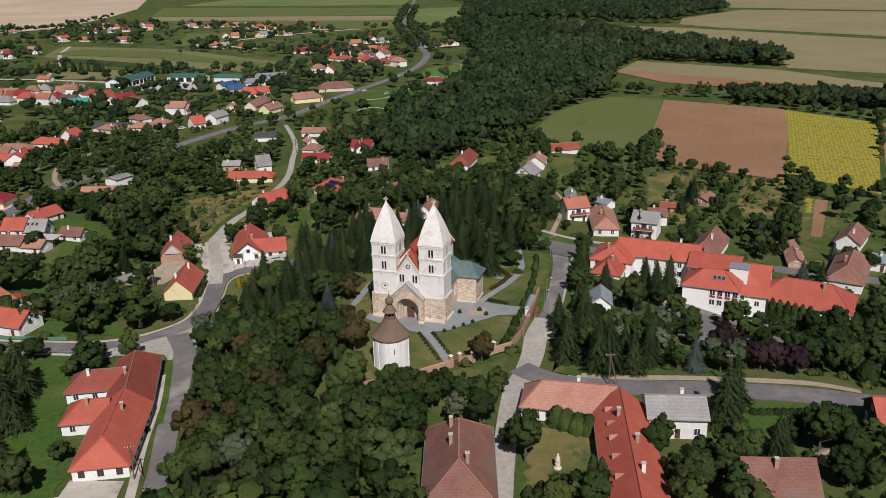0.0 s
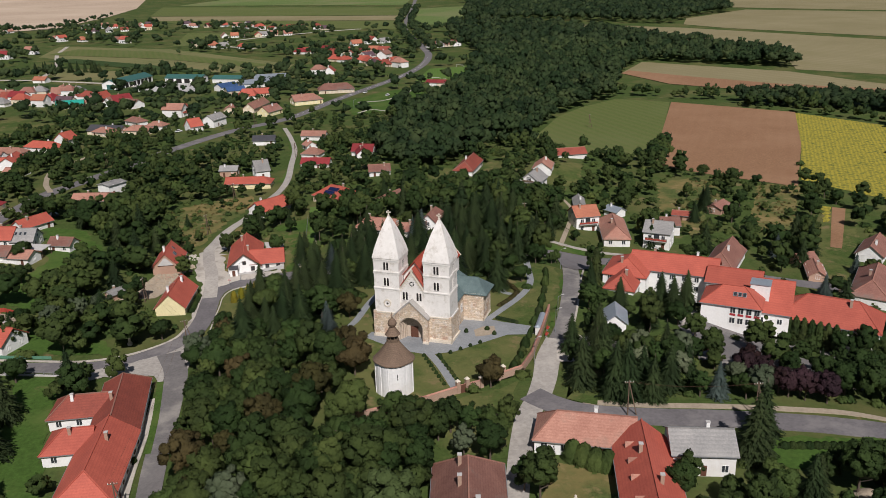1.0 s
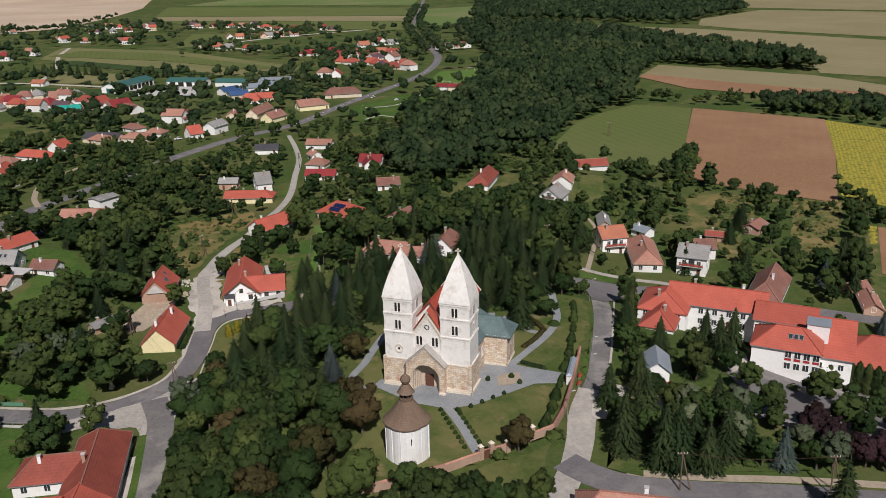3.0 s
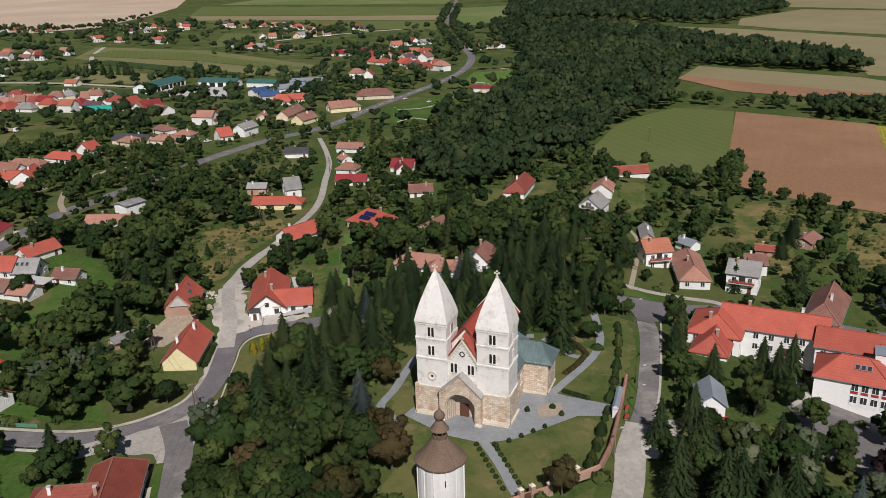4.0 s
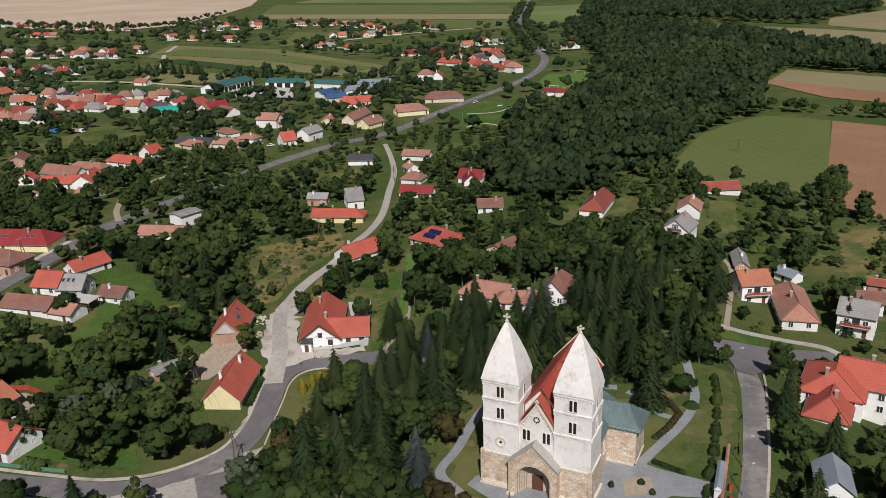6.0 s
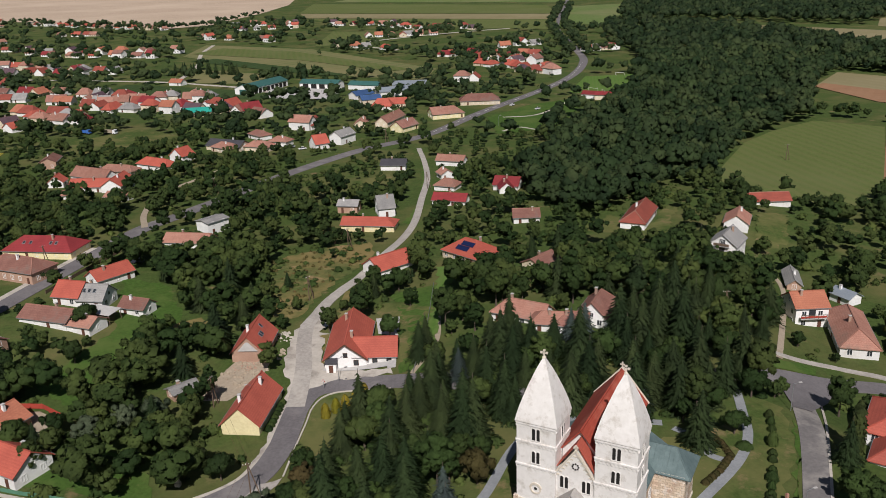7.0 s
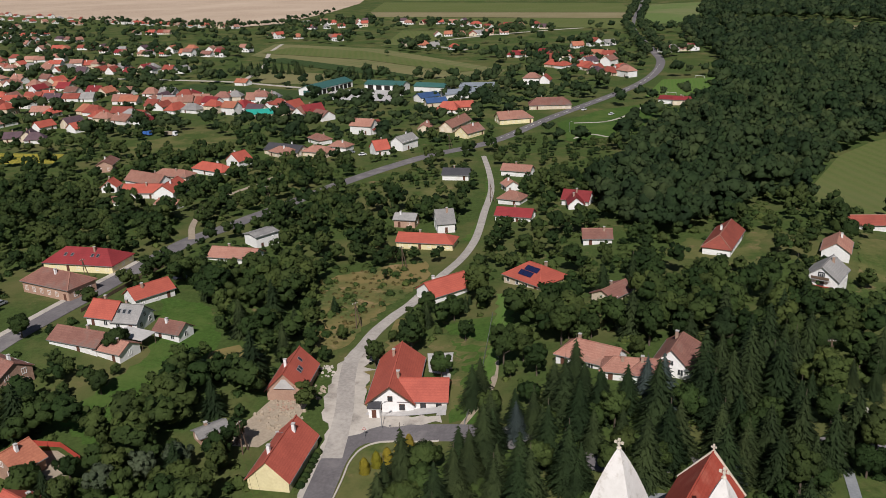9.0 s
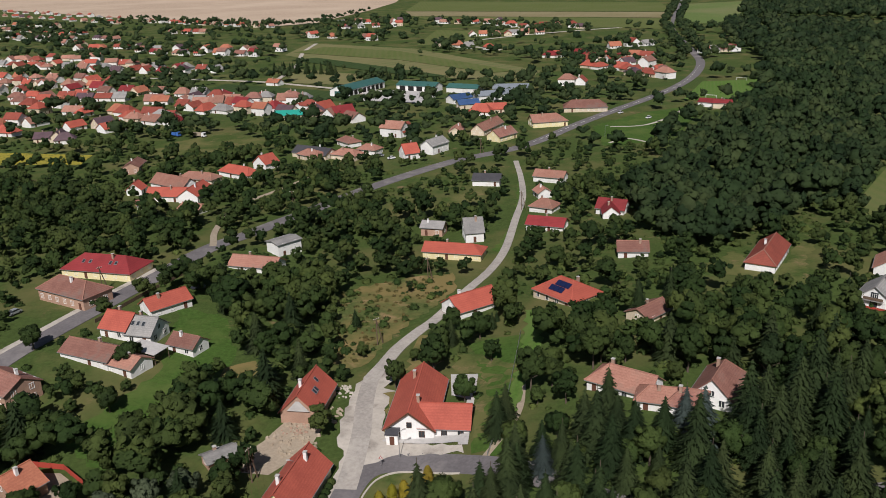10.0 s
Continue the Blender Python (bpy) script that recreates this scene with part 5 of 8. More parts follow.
def twin_window(w, h):
    """Two round-headed lights with a little column between them."""
    hole, trim = Shape(), Shape()
    for sx in (-1, 1):
        cx = sx * w * 0.3
        pts = [(-w * 0.21, 0), *arch_points(w * 0.21, h - w * 0.21, 6), (w * 0.21, 0)]
        hole.face([(cx + px, -0.03, pz) for px, pz in pts])
        arch_ring(trim, cx, w * 0.21, w * 0.3, h - w * 0.21, -0.09, 0.02, 0, 6)
    trim.tube(0, -0.06, 0, h - w * 0.2, 0.07, 0.07, 6)
    trim.box(-w * 0.65, -0.16, -0.12, w * 0.65, 0.02, 0)
    return trim.mesh("window_trim", M_STONE_WHITE), hole.mesh("opening", M_DARK_HOLE)


TW_TRIM, TW_HOLE = twin_window(1.25, 2.05)
for sx in (-1, 1):
    cx = sx * 6.3
    tower = part("tower", Shape().box(cx - 3.2, 0, 6.2, cx + 3.2, 6.4, 20.4), M_STONE_WHITE, church, "whitewashed square tower")
    part("tower_base", Shape().box(cx - 3.36, -0.16, -2.5, cx + 3.36, 6.5, 6.2), M_STONE_RAW, tower, "bare patched sandstone tower base")
    s = Shape()
    s.box(cx - 3.7, -0.55, -2.5, cx + 3.7, 0.0, 0.7)
    s.box(cx - 3.55, -0.4, 0.7, cx + 3.55, 0.0, 1.0)
    s.box(cx + sx * 3.36, -0.55, -2.5, cx + sx * 3.75, 6.6, 0.7)
    part("plinth", s, M_STONE_TRIM, tower)
    for bx in (-3.3, 3.3):
        part("corner_pier", Shape().box(cx + bx - 0.34, -0.36, -2.5, cx + bx + 0.34, 0.3, 6.9), M_STONE_RAW, tower)
    for z in (6.4, 12.7, 16.9, 20.0):
        part("frieze", frieze(cx - 3.2, cx + 3.2, 0, z), M_STONE_TRIM if z < 7 else M_STONE_WHITE, tower)
        for side in (-1, 1):
            me = frieze(-3.2, 3.2, 0, z).mesh("frieze", M_STONE_WHITE)
            part("frieze", me, None, tower, at=pose(cx + side * 3.2, 3.2, 0, 0, 0, 90 * side))
    # windows in two storeys, all round
    for z in (13.5, 17.5):
        for turn, px, py in ((0, cx, 0), (90, cx + 3.2, 3.2), (-90, cx - 3.2, 3.2), (180, cx, 6.4)):
            w = part("window_trim", TW_TRIM, None, tower, at=pose(px, py, z, 0, 0, turn))
            part("opening", TW_HOLE, None, w)
    # the swelling pyramid roof
    prof = [(3.42, 20.4), (3.42, 20.55), (3.05, 22.2), (2.5, 24.1), (1.8, 26.2), (1.05, 28.2), (0.45, 29.6), (0.16, 30.2)]
    sp = Shape()
    sp.v = [(cx + r * u, 3.2 + r * v, z) for r, z in prof for u, v in ((-1, -1), (1, -1), (1, 1), (-1, 1))]
    sp.f = [(4 * k + q, 4 * k + (q + 1) % 4, 4 * k + 4 + (q + 1) % 4, 4 * k + 4 + q) for k in range(len(prof) - 1) for q in range(4)] + [(3, 2, 1, 0), tuple(range(4 * len(prof) - 4, 4 * len(prof)))]
    sp.m = [0] * len(sp.f)
    spire = part("spire", sp, M_STONE_WHITE, tower, "whitewashed stone pyramid spire")
    part("spire_slit", Shape().box(cx - 0.09, 3.2 - 2.85, 22.0, cx + 0.09, 3.2 - 2.6, 22.7), M_DARK_HOLE, spire)
    f = Shape()
    f.lathe(cx, 3.2, [(0.16, 30.1), (0.34, 30.3), (0.16, 30.5), (0.14, 30.75)], 8)
    for dx, dz in ((-0.42, 31.05), (0.42, 31.05), (0, 31.4), (0, 30.9)):
        f.box(cx + dx - 0.16, 3.05, dz - 0.14, cx + dx + 0.16, 3.35, dz + 0.14)
    part("finial", f, M_STONE_TRIM, tower, "carved stone cross finial")
# round window of the west tower, and its blind counterpart
s = Shape()
arch_ring(s, -6.3, 0.75, 1.0, 9.0, -0.16, 0.02, None, 12)
for k in range(16):
    a0, a1 = math.tau * k / 16, math.tau * (k + 1) / 16
    s.solid([(-6.3 + r * math.cos(a), 0.02, 8.9 + r * math.sin(a)) for r, a in ((0.7, a0), (0.95, a0), (0.95, a1), (0.7, a1))],
            [(-6.3 + r * math.cos(a), -0.14, 8.9 + r * math.sin(a)) for r, a in ((0.7, a0), (0.95, a0), (0.95, a1), (0.7, a1))])
part("round_window", s, M_STONE_TRIM, church)
part("round_opening", Shape().lathe(0, 0, [(0.26, 0), (0.26, 0.02)], 14).mesh("round_opening", M_DARK_HOLE), None, church, at=pose(-6.3, -0.03, 8.9, 90, 0, 0))
# middle of the front, with its steep gable
s = Shape()
ring = [(-3.1, 6.55), (3.1, 6.55), (3.1, 12.7), (0, 17.2), (-3.1, 12.7)]
s.solid([(x, 1.4, z) for x, z in ring], [(x, 0.35, z) for x, z in ring])
s.box(-3.1, 1.35, -2.5, 3.1, 1.6, 6.55)
front = part("front_wall", s, M_STONE_WHITE, church, "whitewashed gabled front between the towers")
s = Shape()
for sx in (-1, 1):
    s.beam((sx * 3.15, 0.25, 12.7), (0, 0.25, 17.3), 0.3)
    for k in range(7):
        t = (k + 0.5) / 7
        arch_ring(s, sx * 3.0 * (1 - t), 0.13, 0.24, 12.1 + 4.4 * t - 0.1, 0.2, 0.36, None, 4)
s.box(-0.16, 0.2, 17.2, 0.16, 0.5, 18.1)
s.box(-0.36, 0.2, 17.6, 0.36, 0.5, 17.85)
part("gable_coping", s, M_STONE_TRIM, front)
for k in range(8):
    a = math.tau * k / 8
    s = Shape().box(0.48 * math.cos(a) - 0.13, 0.28, 14.4 + 0.48 * math.sin(a) - 0.13, 0.48 * math.cos(a) + 0.13, 0.36, 14.4 + 0.48 * math.sin(a) + 0.13)
    part("rosette_opening", s, M_DARK_HOLE, front)
for wx in (-1.75, 1.75):
    w = part("window_trim", TW_TRIM, None, front, at=pose(wx, 0.35, 10.2, 0, 0, 0))
    part("opening", TW_HOLE, None, w)
# deep porch with stepped round arches
porch = Shape()
gable = lambda x: 10.4 - abs(x) * (10.4 - 6.5) / 4.35
R, CZ = 3.15, 3.3
outline = [(-4.35, -2.5), (-R, -2.5), *arch_points(R, CZ, 20), (R, -2.5), (4.35, -2.5), (4.35, 6.5), (0, 10.4), (-4.35, 6.5)]
porch.solid([(x, -1.6, z) for x, z in outline], [(x, 0.3, z) for x, z in outline])
pc = part("porch", porch, M_STONE_RAW, church, "gabled sandstone porch with carved round arches")
s = Shape()
for k in range(5):
    r1 = R - 0.24 * k
    arch_ring(s, 0, r1 - 0.26, r1 + 0.02, CZ, -1.3 + 0.5 * k, -0.75 + 0.5 * k, -0.5, 16)
part("portal_arch", s, M_PORTAL, pc, "stepped carved portal arches")
s = Shape()
pts = [(-2.1, -0.5), *arch_points(2.1, CZ, 12), (2.1, -0.5)]
s.face([(x, 1.3, z) for x, z in pts])
part("tympanum", s, M_PORTAL, pc)
d = part("door", Shape().box(-0.95, 1.1, 0, 0.95, 1.28, 3.0), M_DOOR, pc, "dark wooden church door")
s = Shape()
s.box(-3.1, -2.4, -2.5, 3.1, 1.35, 0.02)
s.box(-4.6, -2.1, -2.5, -R, -1.6, 0.5)
s.box(R, -2.1, -2.5, 4.6, -1.6, 0.5)
part("step", s, M_STONE_TRIM, pc)
s = Shape()
for sx in (-1, 1):
    s.solid([(sx * 4.6, -1.85, 6.25), (0, -1.85, 10.45), (0, 0.3, 10.45), (sx * 4.6, 0.3, 6.25)], [(sx * 4.6, -1.85, 6.5), (0, -1.85, 10.75), (0, 0.3, 10.75), (sx * 4.6, 0.3, 6.5)])
part("porch_roof", s, surface("grey_stone_slabs", (0.42, 0.395, 0.365), (0.31, 0.29, 0.27)), pc, "grey stone slab roof")
s = Shape()
for sx in (-1, 1):
    for k in range(6):
        x = sx * 4.1 * (k + 0.4) / 6
        arch_ring(s, x, 0.2, 0.34, gable(x) - 0.75, -1.72, -1.58, gable(x) - 1.15, 5)
part("blind_arcade", s, M_PORTAL, pc)
# nave, aisles and apse
part("nave_wall", wall_shape(21.5, 9.0, 14.2, 19.2, "gable"), M_STONE_WHITE, church, at=pose(0, 13.9, 0, 0, 0, 90))
rs, edges = roof_shape(22.1, 9.0, 14.2, 19.5, "gable", 0.3, 0.25)
nr = part("nave_roof", rs, M_CHURCH_ROOF, church, "steep red tiled nave roof", at=pose(0, 13.7, 0, 0, 0, 90))
cap = Shape()
for p, q in edges:
    cap.beam(p, q, 0.24)
part("ridge_cap", cap, M_CHURCH_ROOF, nr)
s = Shape()
for sx in (-1, 1):
    s.beam((sx * 4.9, 24.9, 13.7), (0, 24.9, 19.65), 0.3)
s.box(-0.12, 24.8, 19.5, 0.12, 25.0, 20.7)
s.box(-0.4, 24.8, 20.1, 0.4, 25.0, 20.32)
part("east_gable_coping", s, M_STONE_TRIM, church)
rs, edges = roof_shape(4.2, 6.3, 13.6, 18.3, "gable", 0.05, 0.25)
part("front_roof", rs, ROOF["red"], church, "red tiled gable roof between the towers", at=pose(0, 2.7, 0, 0, 0, 90))
for sx in (-1, 1):
    a0, a1 = sorted((sx * 4.7, sx * 8.6))
    part("aisle_wall", Shape().box(a0, 6.4, -2.5, a1, 23.0, 7.4), M_STONE_RAW, church)
    inner, outer = sx * 4.7, sx * 8.95
    part("aisle_roof", Shape().solid([(inner, 6.4, 9.9), (outer, 6.4, 7.25), (outer, 23.2, 7.25), (inner, 23.2, 9.9)],
                                     [(inner, 6.4, 10.15), (outer, 6.4, 7.5), (outer, 23.2, 7.5), (inner, 23.2, 10.15)]), M_COPPER, church, "green copper aisle roof")
part("side_chapel_wall", Shape().box(8.6, 14.6, -2.5, 13.8, 21.6, 7.7), M_STONE_RAW, church, "patched bare sandstone side chapel")
part("frieze", frieze(8.9, 13.8, 14.6, 7.3), M_STONE_TRIM, church)
part("frieze", frieze(-3.5, 3.5, 0, 7.3).mesh("frieze", M_STONE_TRIM), None, church, at=pose(13.8, 18.1, 0, 0, 0, 90))
s = Shape()
s.box(8.6, 14.45, -2.5, 13.95, 14.7, 0.6)
s.box(13.7, 14.45, -2.5, 13.95, 21.7, 0.6)
part("plinth", s, M_STONE_TRIM, church)
rs, edges = roof_shape(11.4, 7.0, 7.7, 10.6, "hipB", 0.4, 0.15)
cr = part("side_chapel_roof", rs, M_COPPER, church, "green copper hipped roof", at=pose(8.6, 18.1, 0, 0, 0, 0))
cap = Shape()
for p, q in edges:
    cap.beam(p, q, 0.16)
for k in range(14):
    x = -5.2 + 0.8 * k
    cap.beam((x, -3.85, 7.42), (x, -0.05 - max(0, x - 2.8), 10.62 - max(0, x - 2.8) * 0.83), 0.07)
part("seam", cap, M_COPPER, cr)
s = Shape()
k = 12
s.solid([(4.0 * math.cos(math.pi * i / k), 24.6 + 4.0 * math.sin(math.pi * i / k), -2.5) for i in range(k + 1)], [(4.0 * math.cos(math.pi * i / k), 24.6 + 4.0 * math.sin(math.pi * i / k), 9.0) for i in range(k + 1)])
part("apse_wall", s, M_STONE_RAW, church)
s = Shape()
s.solid([(4.3 * math.cos(math.pi * i / k), 24.6 + 4.3 * math.sin(math.pi * i / k), 9.0) for i in range(k + 1)], [(0.05 * math.cos(math.pi * i / k), 24.7 + 0.05 * math.sin(math.pi * i / k), 11.6) for i in range(k + 1)])
part("apse_roof", s, M_COPPER, church)
# side windows of the aisle and side chapel
for py in (9.0, 12.5):
    w = part("window_trim", TW_TRIM, None, church, at=pose(8.6, py, 3.2, 0, 0, 90))
    part("opening", TW_HOLE, None, w)

# ---- the round chapel ----
chapel = thing("chapel", pose(-12.3, 173.3, 2.0), "white four-lobed chapel with brown shingled roof and onion dome", "chapel")
BLOCKS.append((-12.3, 168, 0, 12, 20))
lobed = lambda a: 0.93 + 0.07 * abs(math.cos(2 * a))
body = part("wall", Shape().lathe(0, 0, [(4.1, -3), (4.1, 7.3), (4.3, 7.4), (4.3, 7.75)], 32, 0, lobed), WALL["white"], chapel)
for k in range(12):
    a = math.tau * (k + 0.5) / 12
    q = 4.12 * lobed(a)
    s = Shape()
    s.tube(q * math.cos(a), q * math.sin(a), -3, 7.3, 0.11, 0.11, 8)
    part("half_column", s, WALL["white"], body)
for k in range(4):
    a = -90 + 90 * k + 14
    q = 4.1 * lobed(radians(a)) + 0.03
    part("slit_window", Shape().box(-0.16, -0.05, 0, 0.16, 0.05, 1.3), M_DARK_HOLE, body, at=pose(q * math.cos(radians(a)), q * math.sin(radians(a)), 4.4, 0, 0, a + 90))
rf = part("roof", Shape().lathe(0, 0, [(4.2, 7.6), (4.5, 7.55), (4.5, 7.75), (3.6, 8.6), (2.7, 9.7), (1.9, 10.8), (1.35, 11.7)], 32, 0, lobed), M_SHINGLE, chapel, "brown shingled bell-shaped roof")
lan = Shape()
lan.tube(0, 0, 11.6, 12.2, 1.35, 1.35, 8)
lt = part("lantern", lan, M_TIMBER, chapel, "dark timber bell lantern")
for k in range(8):
    a = math.tau * (k + 0.5) / 8
    part("post", Shape().tube(1.12 * math.cos(a), 1.12 * math.sin(a), 12.2, 13.3, 0.1, 0.1, 6), M_TIMBER, lt)
part("bell_chamber", Shape().tube(0, 0, 12.2, 13.3, 0.6, 0.6, 8), M_DARK_HOLE, lt)
part("lantern_roof", Shape().lathe(0, 0, [(1.45, 13.3), (1.65, 13.28), (1.25, 13.8), (0.85, 14.5), (0.55, 14.9)], 16), M_SHINGLE, lt)
part("onion_dome", Shape().lathe(0, 0, [(0.45, 14.9), (0.85, 15.3), (0.98, 15.75), (0.85, 16.2), (0.5, 16.6), (0.2, 16.9), (0.09, 17.4), (0.04, 18.2)], 16), M_SHINGLE, lt)

# ---- churchyard wall with gate ----
WALL_LINE = [(-22, 160), (-14, 163.5), (-5.5, 167.2), (2.1, 171.6), (6.4, 173.7), (10.0, 176.4), (15.6, 180), (18.6, 187), (21.1, 195.4), (23.2, 203), (26.0, 214)]


def wall_run(a, b, h, w, mat, capmat, parent):
    (ax, ay), (bx, by) = a, b
    s, cap = Shape(), Shape()
    n = max(1, int(math.hypot(bx - ax, by - ay) / 3))
    d = Vector((bx - ax, by - ay)).normalized()
    o = Vector((-d.y, d.x)) * w / 2
    for i in range(n):
        p, q = [Vector((ax + (bx - ax) * t, ay + (by - ay) * t)) for t in (i / n, (i + 1) / n)]
        zp, zq = ground_z(p.x, p.y), ground_z(q.x, q.y)
        s.solid([(*(p - o), zp - 1), (*(q - o), zq - 1), (*(q + o), zq - 1), (*(p + o), zp - 1)], [(*(p - o), zp + h), (*(q - o), zq + h), (*(q + o), zq + h), (*(p + o), zp + h)])
        e = o * 1.25
        cap.solid([(*(p - e), zp + h), (*(q - e), zq + h), (*(q + e), zq + h), (*(p + e), zp + h)], [(*(p - o * .2), zp + h + 0.22), (*(q - o * .2), zq + h + 0.22), (*(q + o * .2), zq + h + 0.22), (*(p + o * .2), zp + h + 0.22)])
    run = part("wall_run", s, mat, parent)
    part("coping", cap, capmat, run)


yard_wall = thing("churchyard_wall", pose(0, 0, 0), "pinkish brick churchyard wall with tiled coping", "wall")
for i, (a, b) in enumerate(zip(WALL_LINE, WALL_LINE[1:])):
    if i == 4:
        gate = part("gate", Shape().box(-2.0, -0.06, 0.1, 2.0, 0.06, 1.9), M_TIMBER, yard_wall, "dark double timber gate", at=pose(8.2, 175.05, ground_z(8, 175), 0, 0, 36.9))
        continue
    wall_run(a, b, 1.7, 0.5, M_BRICK, ROOF["tile"], yard_wall)
for x, y, h in ((6.3, 173.6, 2.4), (10.1, 176.5, 2.6), (1.2, 171.1, 2.9), (3.2, 172.2, 2.9), (11.3, 177.6, 2.9)):
    ps = Shape().box(-0.4, -0.4, -1, 0.4, 0.4, h)
    po = part("gate_pier", ps, M_BRICK, yard_wall, at=pose(x, y, ground_z(x, y), 0, 0, 30))
    part("pier_cap", Shape().solid([(-0.5, -0.5, h), (0.5, -0.5, h), (0.5, 0.5, h), (-0.5, 0.5, h)], [(-0.1, -0.1, h + 0.45), (0.1, -0.1, h + 0.45), (0.1, 0.1, h + 0.45), (-0.1, 0.1, h + 0.45)]), M_STONE_TRIM, po)
part("wicket_door", Shape().box(-0.6, -0.4, 0.05, 0.6, -0.32, 2.0), M_DOOR, yard_wall, at=pose(2.2, 171.6, ground_z(2, 171), 0, 0, 30))
lodge = single("gate_lodge", Shape().box(-0.55, -4.4, -1, 0.55, 4.4, 2.3), M_STONE_WHITE, "low white plastered gate lodge on the churchyard wall", "lodge", m=pose(22.4, 203.0, 2.0, 0, 0, -15))
part("roof", Shape().solid([(-0.7, -4.6, 2.3), (0.7, -4.6, 2.3), (0.7, 4.6, 2.3), (-0.7, 4.6, 2.3)], [(-0.2, -4.2, 2.7), (0.2, -4.2, 2.7), (0.2, 4.2, 2.7), (-0.2, 4.2, 2.7)]), ROOF["metal"], lodge)

# ---- the school: white two-storey wings under red roofs ----
house(65.5, 239.0, -23.5, 24, 11, 6.0, 9.4, "gable", "red", "white", 2, name="school_wing", base=-1.6, chimneys=2, note="long white two-storey school wing with red tiled roof")
house(52.5, 240.0, 66, 14, 12, 5.6, 8.8, "hip", "red", "white", 2, name="school_wing", base=-1.6, note="white school end wing with red hipped roof")
house(48.6, 230.5, 66, 9, 8, 3.4, 6.4, "hipA", "red", "white", 2, name="school_wing", base=-0.6, note="low white school wing with red hipped roof")
school_front = house(74.3, 214.8, -25, 14.6, 11, 5.6, 8.8, "hip", "red", "white", 2, name="school_wing", base=-1.3, doors=0, windows=False, chimneys=0, note="white school hall with red panels between its windows")
house(79.5, 229.0, -25, 14, 11, 6.0, 8.6, "gable", "red", "white", 2, name="school_wing", base=-1.8, doors=0, chimneys=0, note="white school link wing with red tiled roof")
house(87.0, 219.5, -25, 9, 21, 4.0, 9.2, "gable", "red", "white", 2, name="school_wing", base=-2.2, doors=0, chimneys=0, note="school wing with long red tiled roof and skylights")
house(99.5, 212.5, -31, 24, 14, 3.8, 8.6, "hip", "red", "white", 2, name="school_wing", base=-4.2, note="low school wing with wide red hipped roof")
tower_box = single("stair_tower", Shape().box(-2.4, -2.2, -5, 2.4, 2.2, 8.6), WALL["white"], "white plastered stair tower of the school", "stair tower", m=pose(81.8, 216.3, -1.0, 0, 0, -25))
part("roof", Shape().box(-2.6, -2.4, 8.6, 2.6, 2.4, 8.8), ROOF["metal"], tower_box)
for i in range(4):
    for k, z in enumerate((0.6, 3.4)):
        px = 0.6 + 1.95 * i
        put_window(school_front, pose(px, -5.5, z, 0, 0, 0), 1.25, 1.5, True)
        part("panel", Shape().box(px - 0.7, -5.56, z - 0.75, px + 0.7, -5.5, z - 0.12), M_RED_PANEL if k else WALL["white"], school_front)
for i in range(3):
    skylight(school_front, 11, 5.6, 8.8, 0.6 + 1.15 * i, -1, 0.55)

# ---- particular houses ----
new_house = house(-67.7, 279.0, 99.4, 22, 10.4, 3.0, 7.0, "gable", "red", "white", 2, dark_frames=True, doors=0, chimneys=2, note="new white house with wide red roof and paved yard")
part("porch", Shape().box(-13.0, 2.2, -0.5, -11.0, 4.6, 2.4), WALL["white"], new_house)
part("porch_roof", Shape().solid([(-13.3, 1.9, 2.4), (-11.0, 1.9, 2.9), (-11.0, 4.9, 2.9), (-13.3, 4.9, 2.4)], [(-13.3, 1.9, 2.55), (-11.0, 1.9, 3.05), (-11.0, 4.9, 3.05), (-13.3, 4.9, 2.55)]), ROOF["dark"], new_house)
part("porch_door", Shape().box(-13.06, 2.9, 0, -13.0, 3.9, 2.0), M_DOOR, new_house)
for sy in (-1, 1):
    part("verge_board", Shape().beam((-11.5, sy * 5.6, 2.4), (-11.5, 0, 6.75), 0.28), M_FRAME_DARK, new_house)
house(-59.6, 274.4, 9.4, 10.5, 9.4, 3.0, 6.0, "gable", "red", "white", 2, dark_frames=True, doors=0, chimneys=0, note="red-roofed side wing of the new white house")
# open gable and stacked boards of the unfinished house
part("gable_board", Shape().solid([(-7.0, -2.6, 3.2), (-7.0, 2.6, 3.2), (-7.0, 0.4, 5.6), (-7.0, -0.4, 5.6)], [(-7.15, -2.6, 3.2), (-7.15, 2.6, 3.2), (-7.15, 0.4, 5.6), (-7.15, -0.4, 5.6)]), M_SLAB, shell_house)
for px, al in ((-1.5, 0.5), (-0.3, 0.5), (2.5, 0.7)):
    skylight(shell_house, 8.5, 3.0, 7.2, px, -1, al)
for px in (-2.5, -0.9, 0.7):
    skylight(grey_half, 8.5, 3.2, 6.5, px, -1, 0.55)
for px in (-6, -3.5, 4, 6):
    skylight(crimson_house, 12, 3.0, 6.5, px, -1, 0.5)
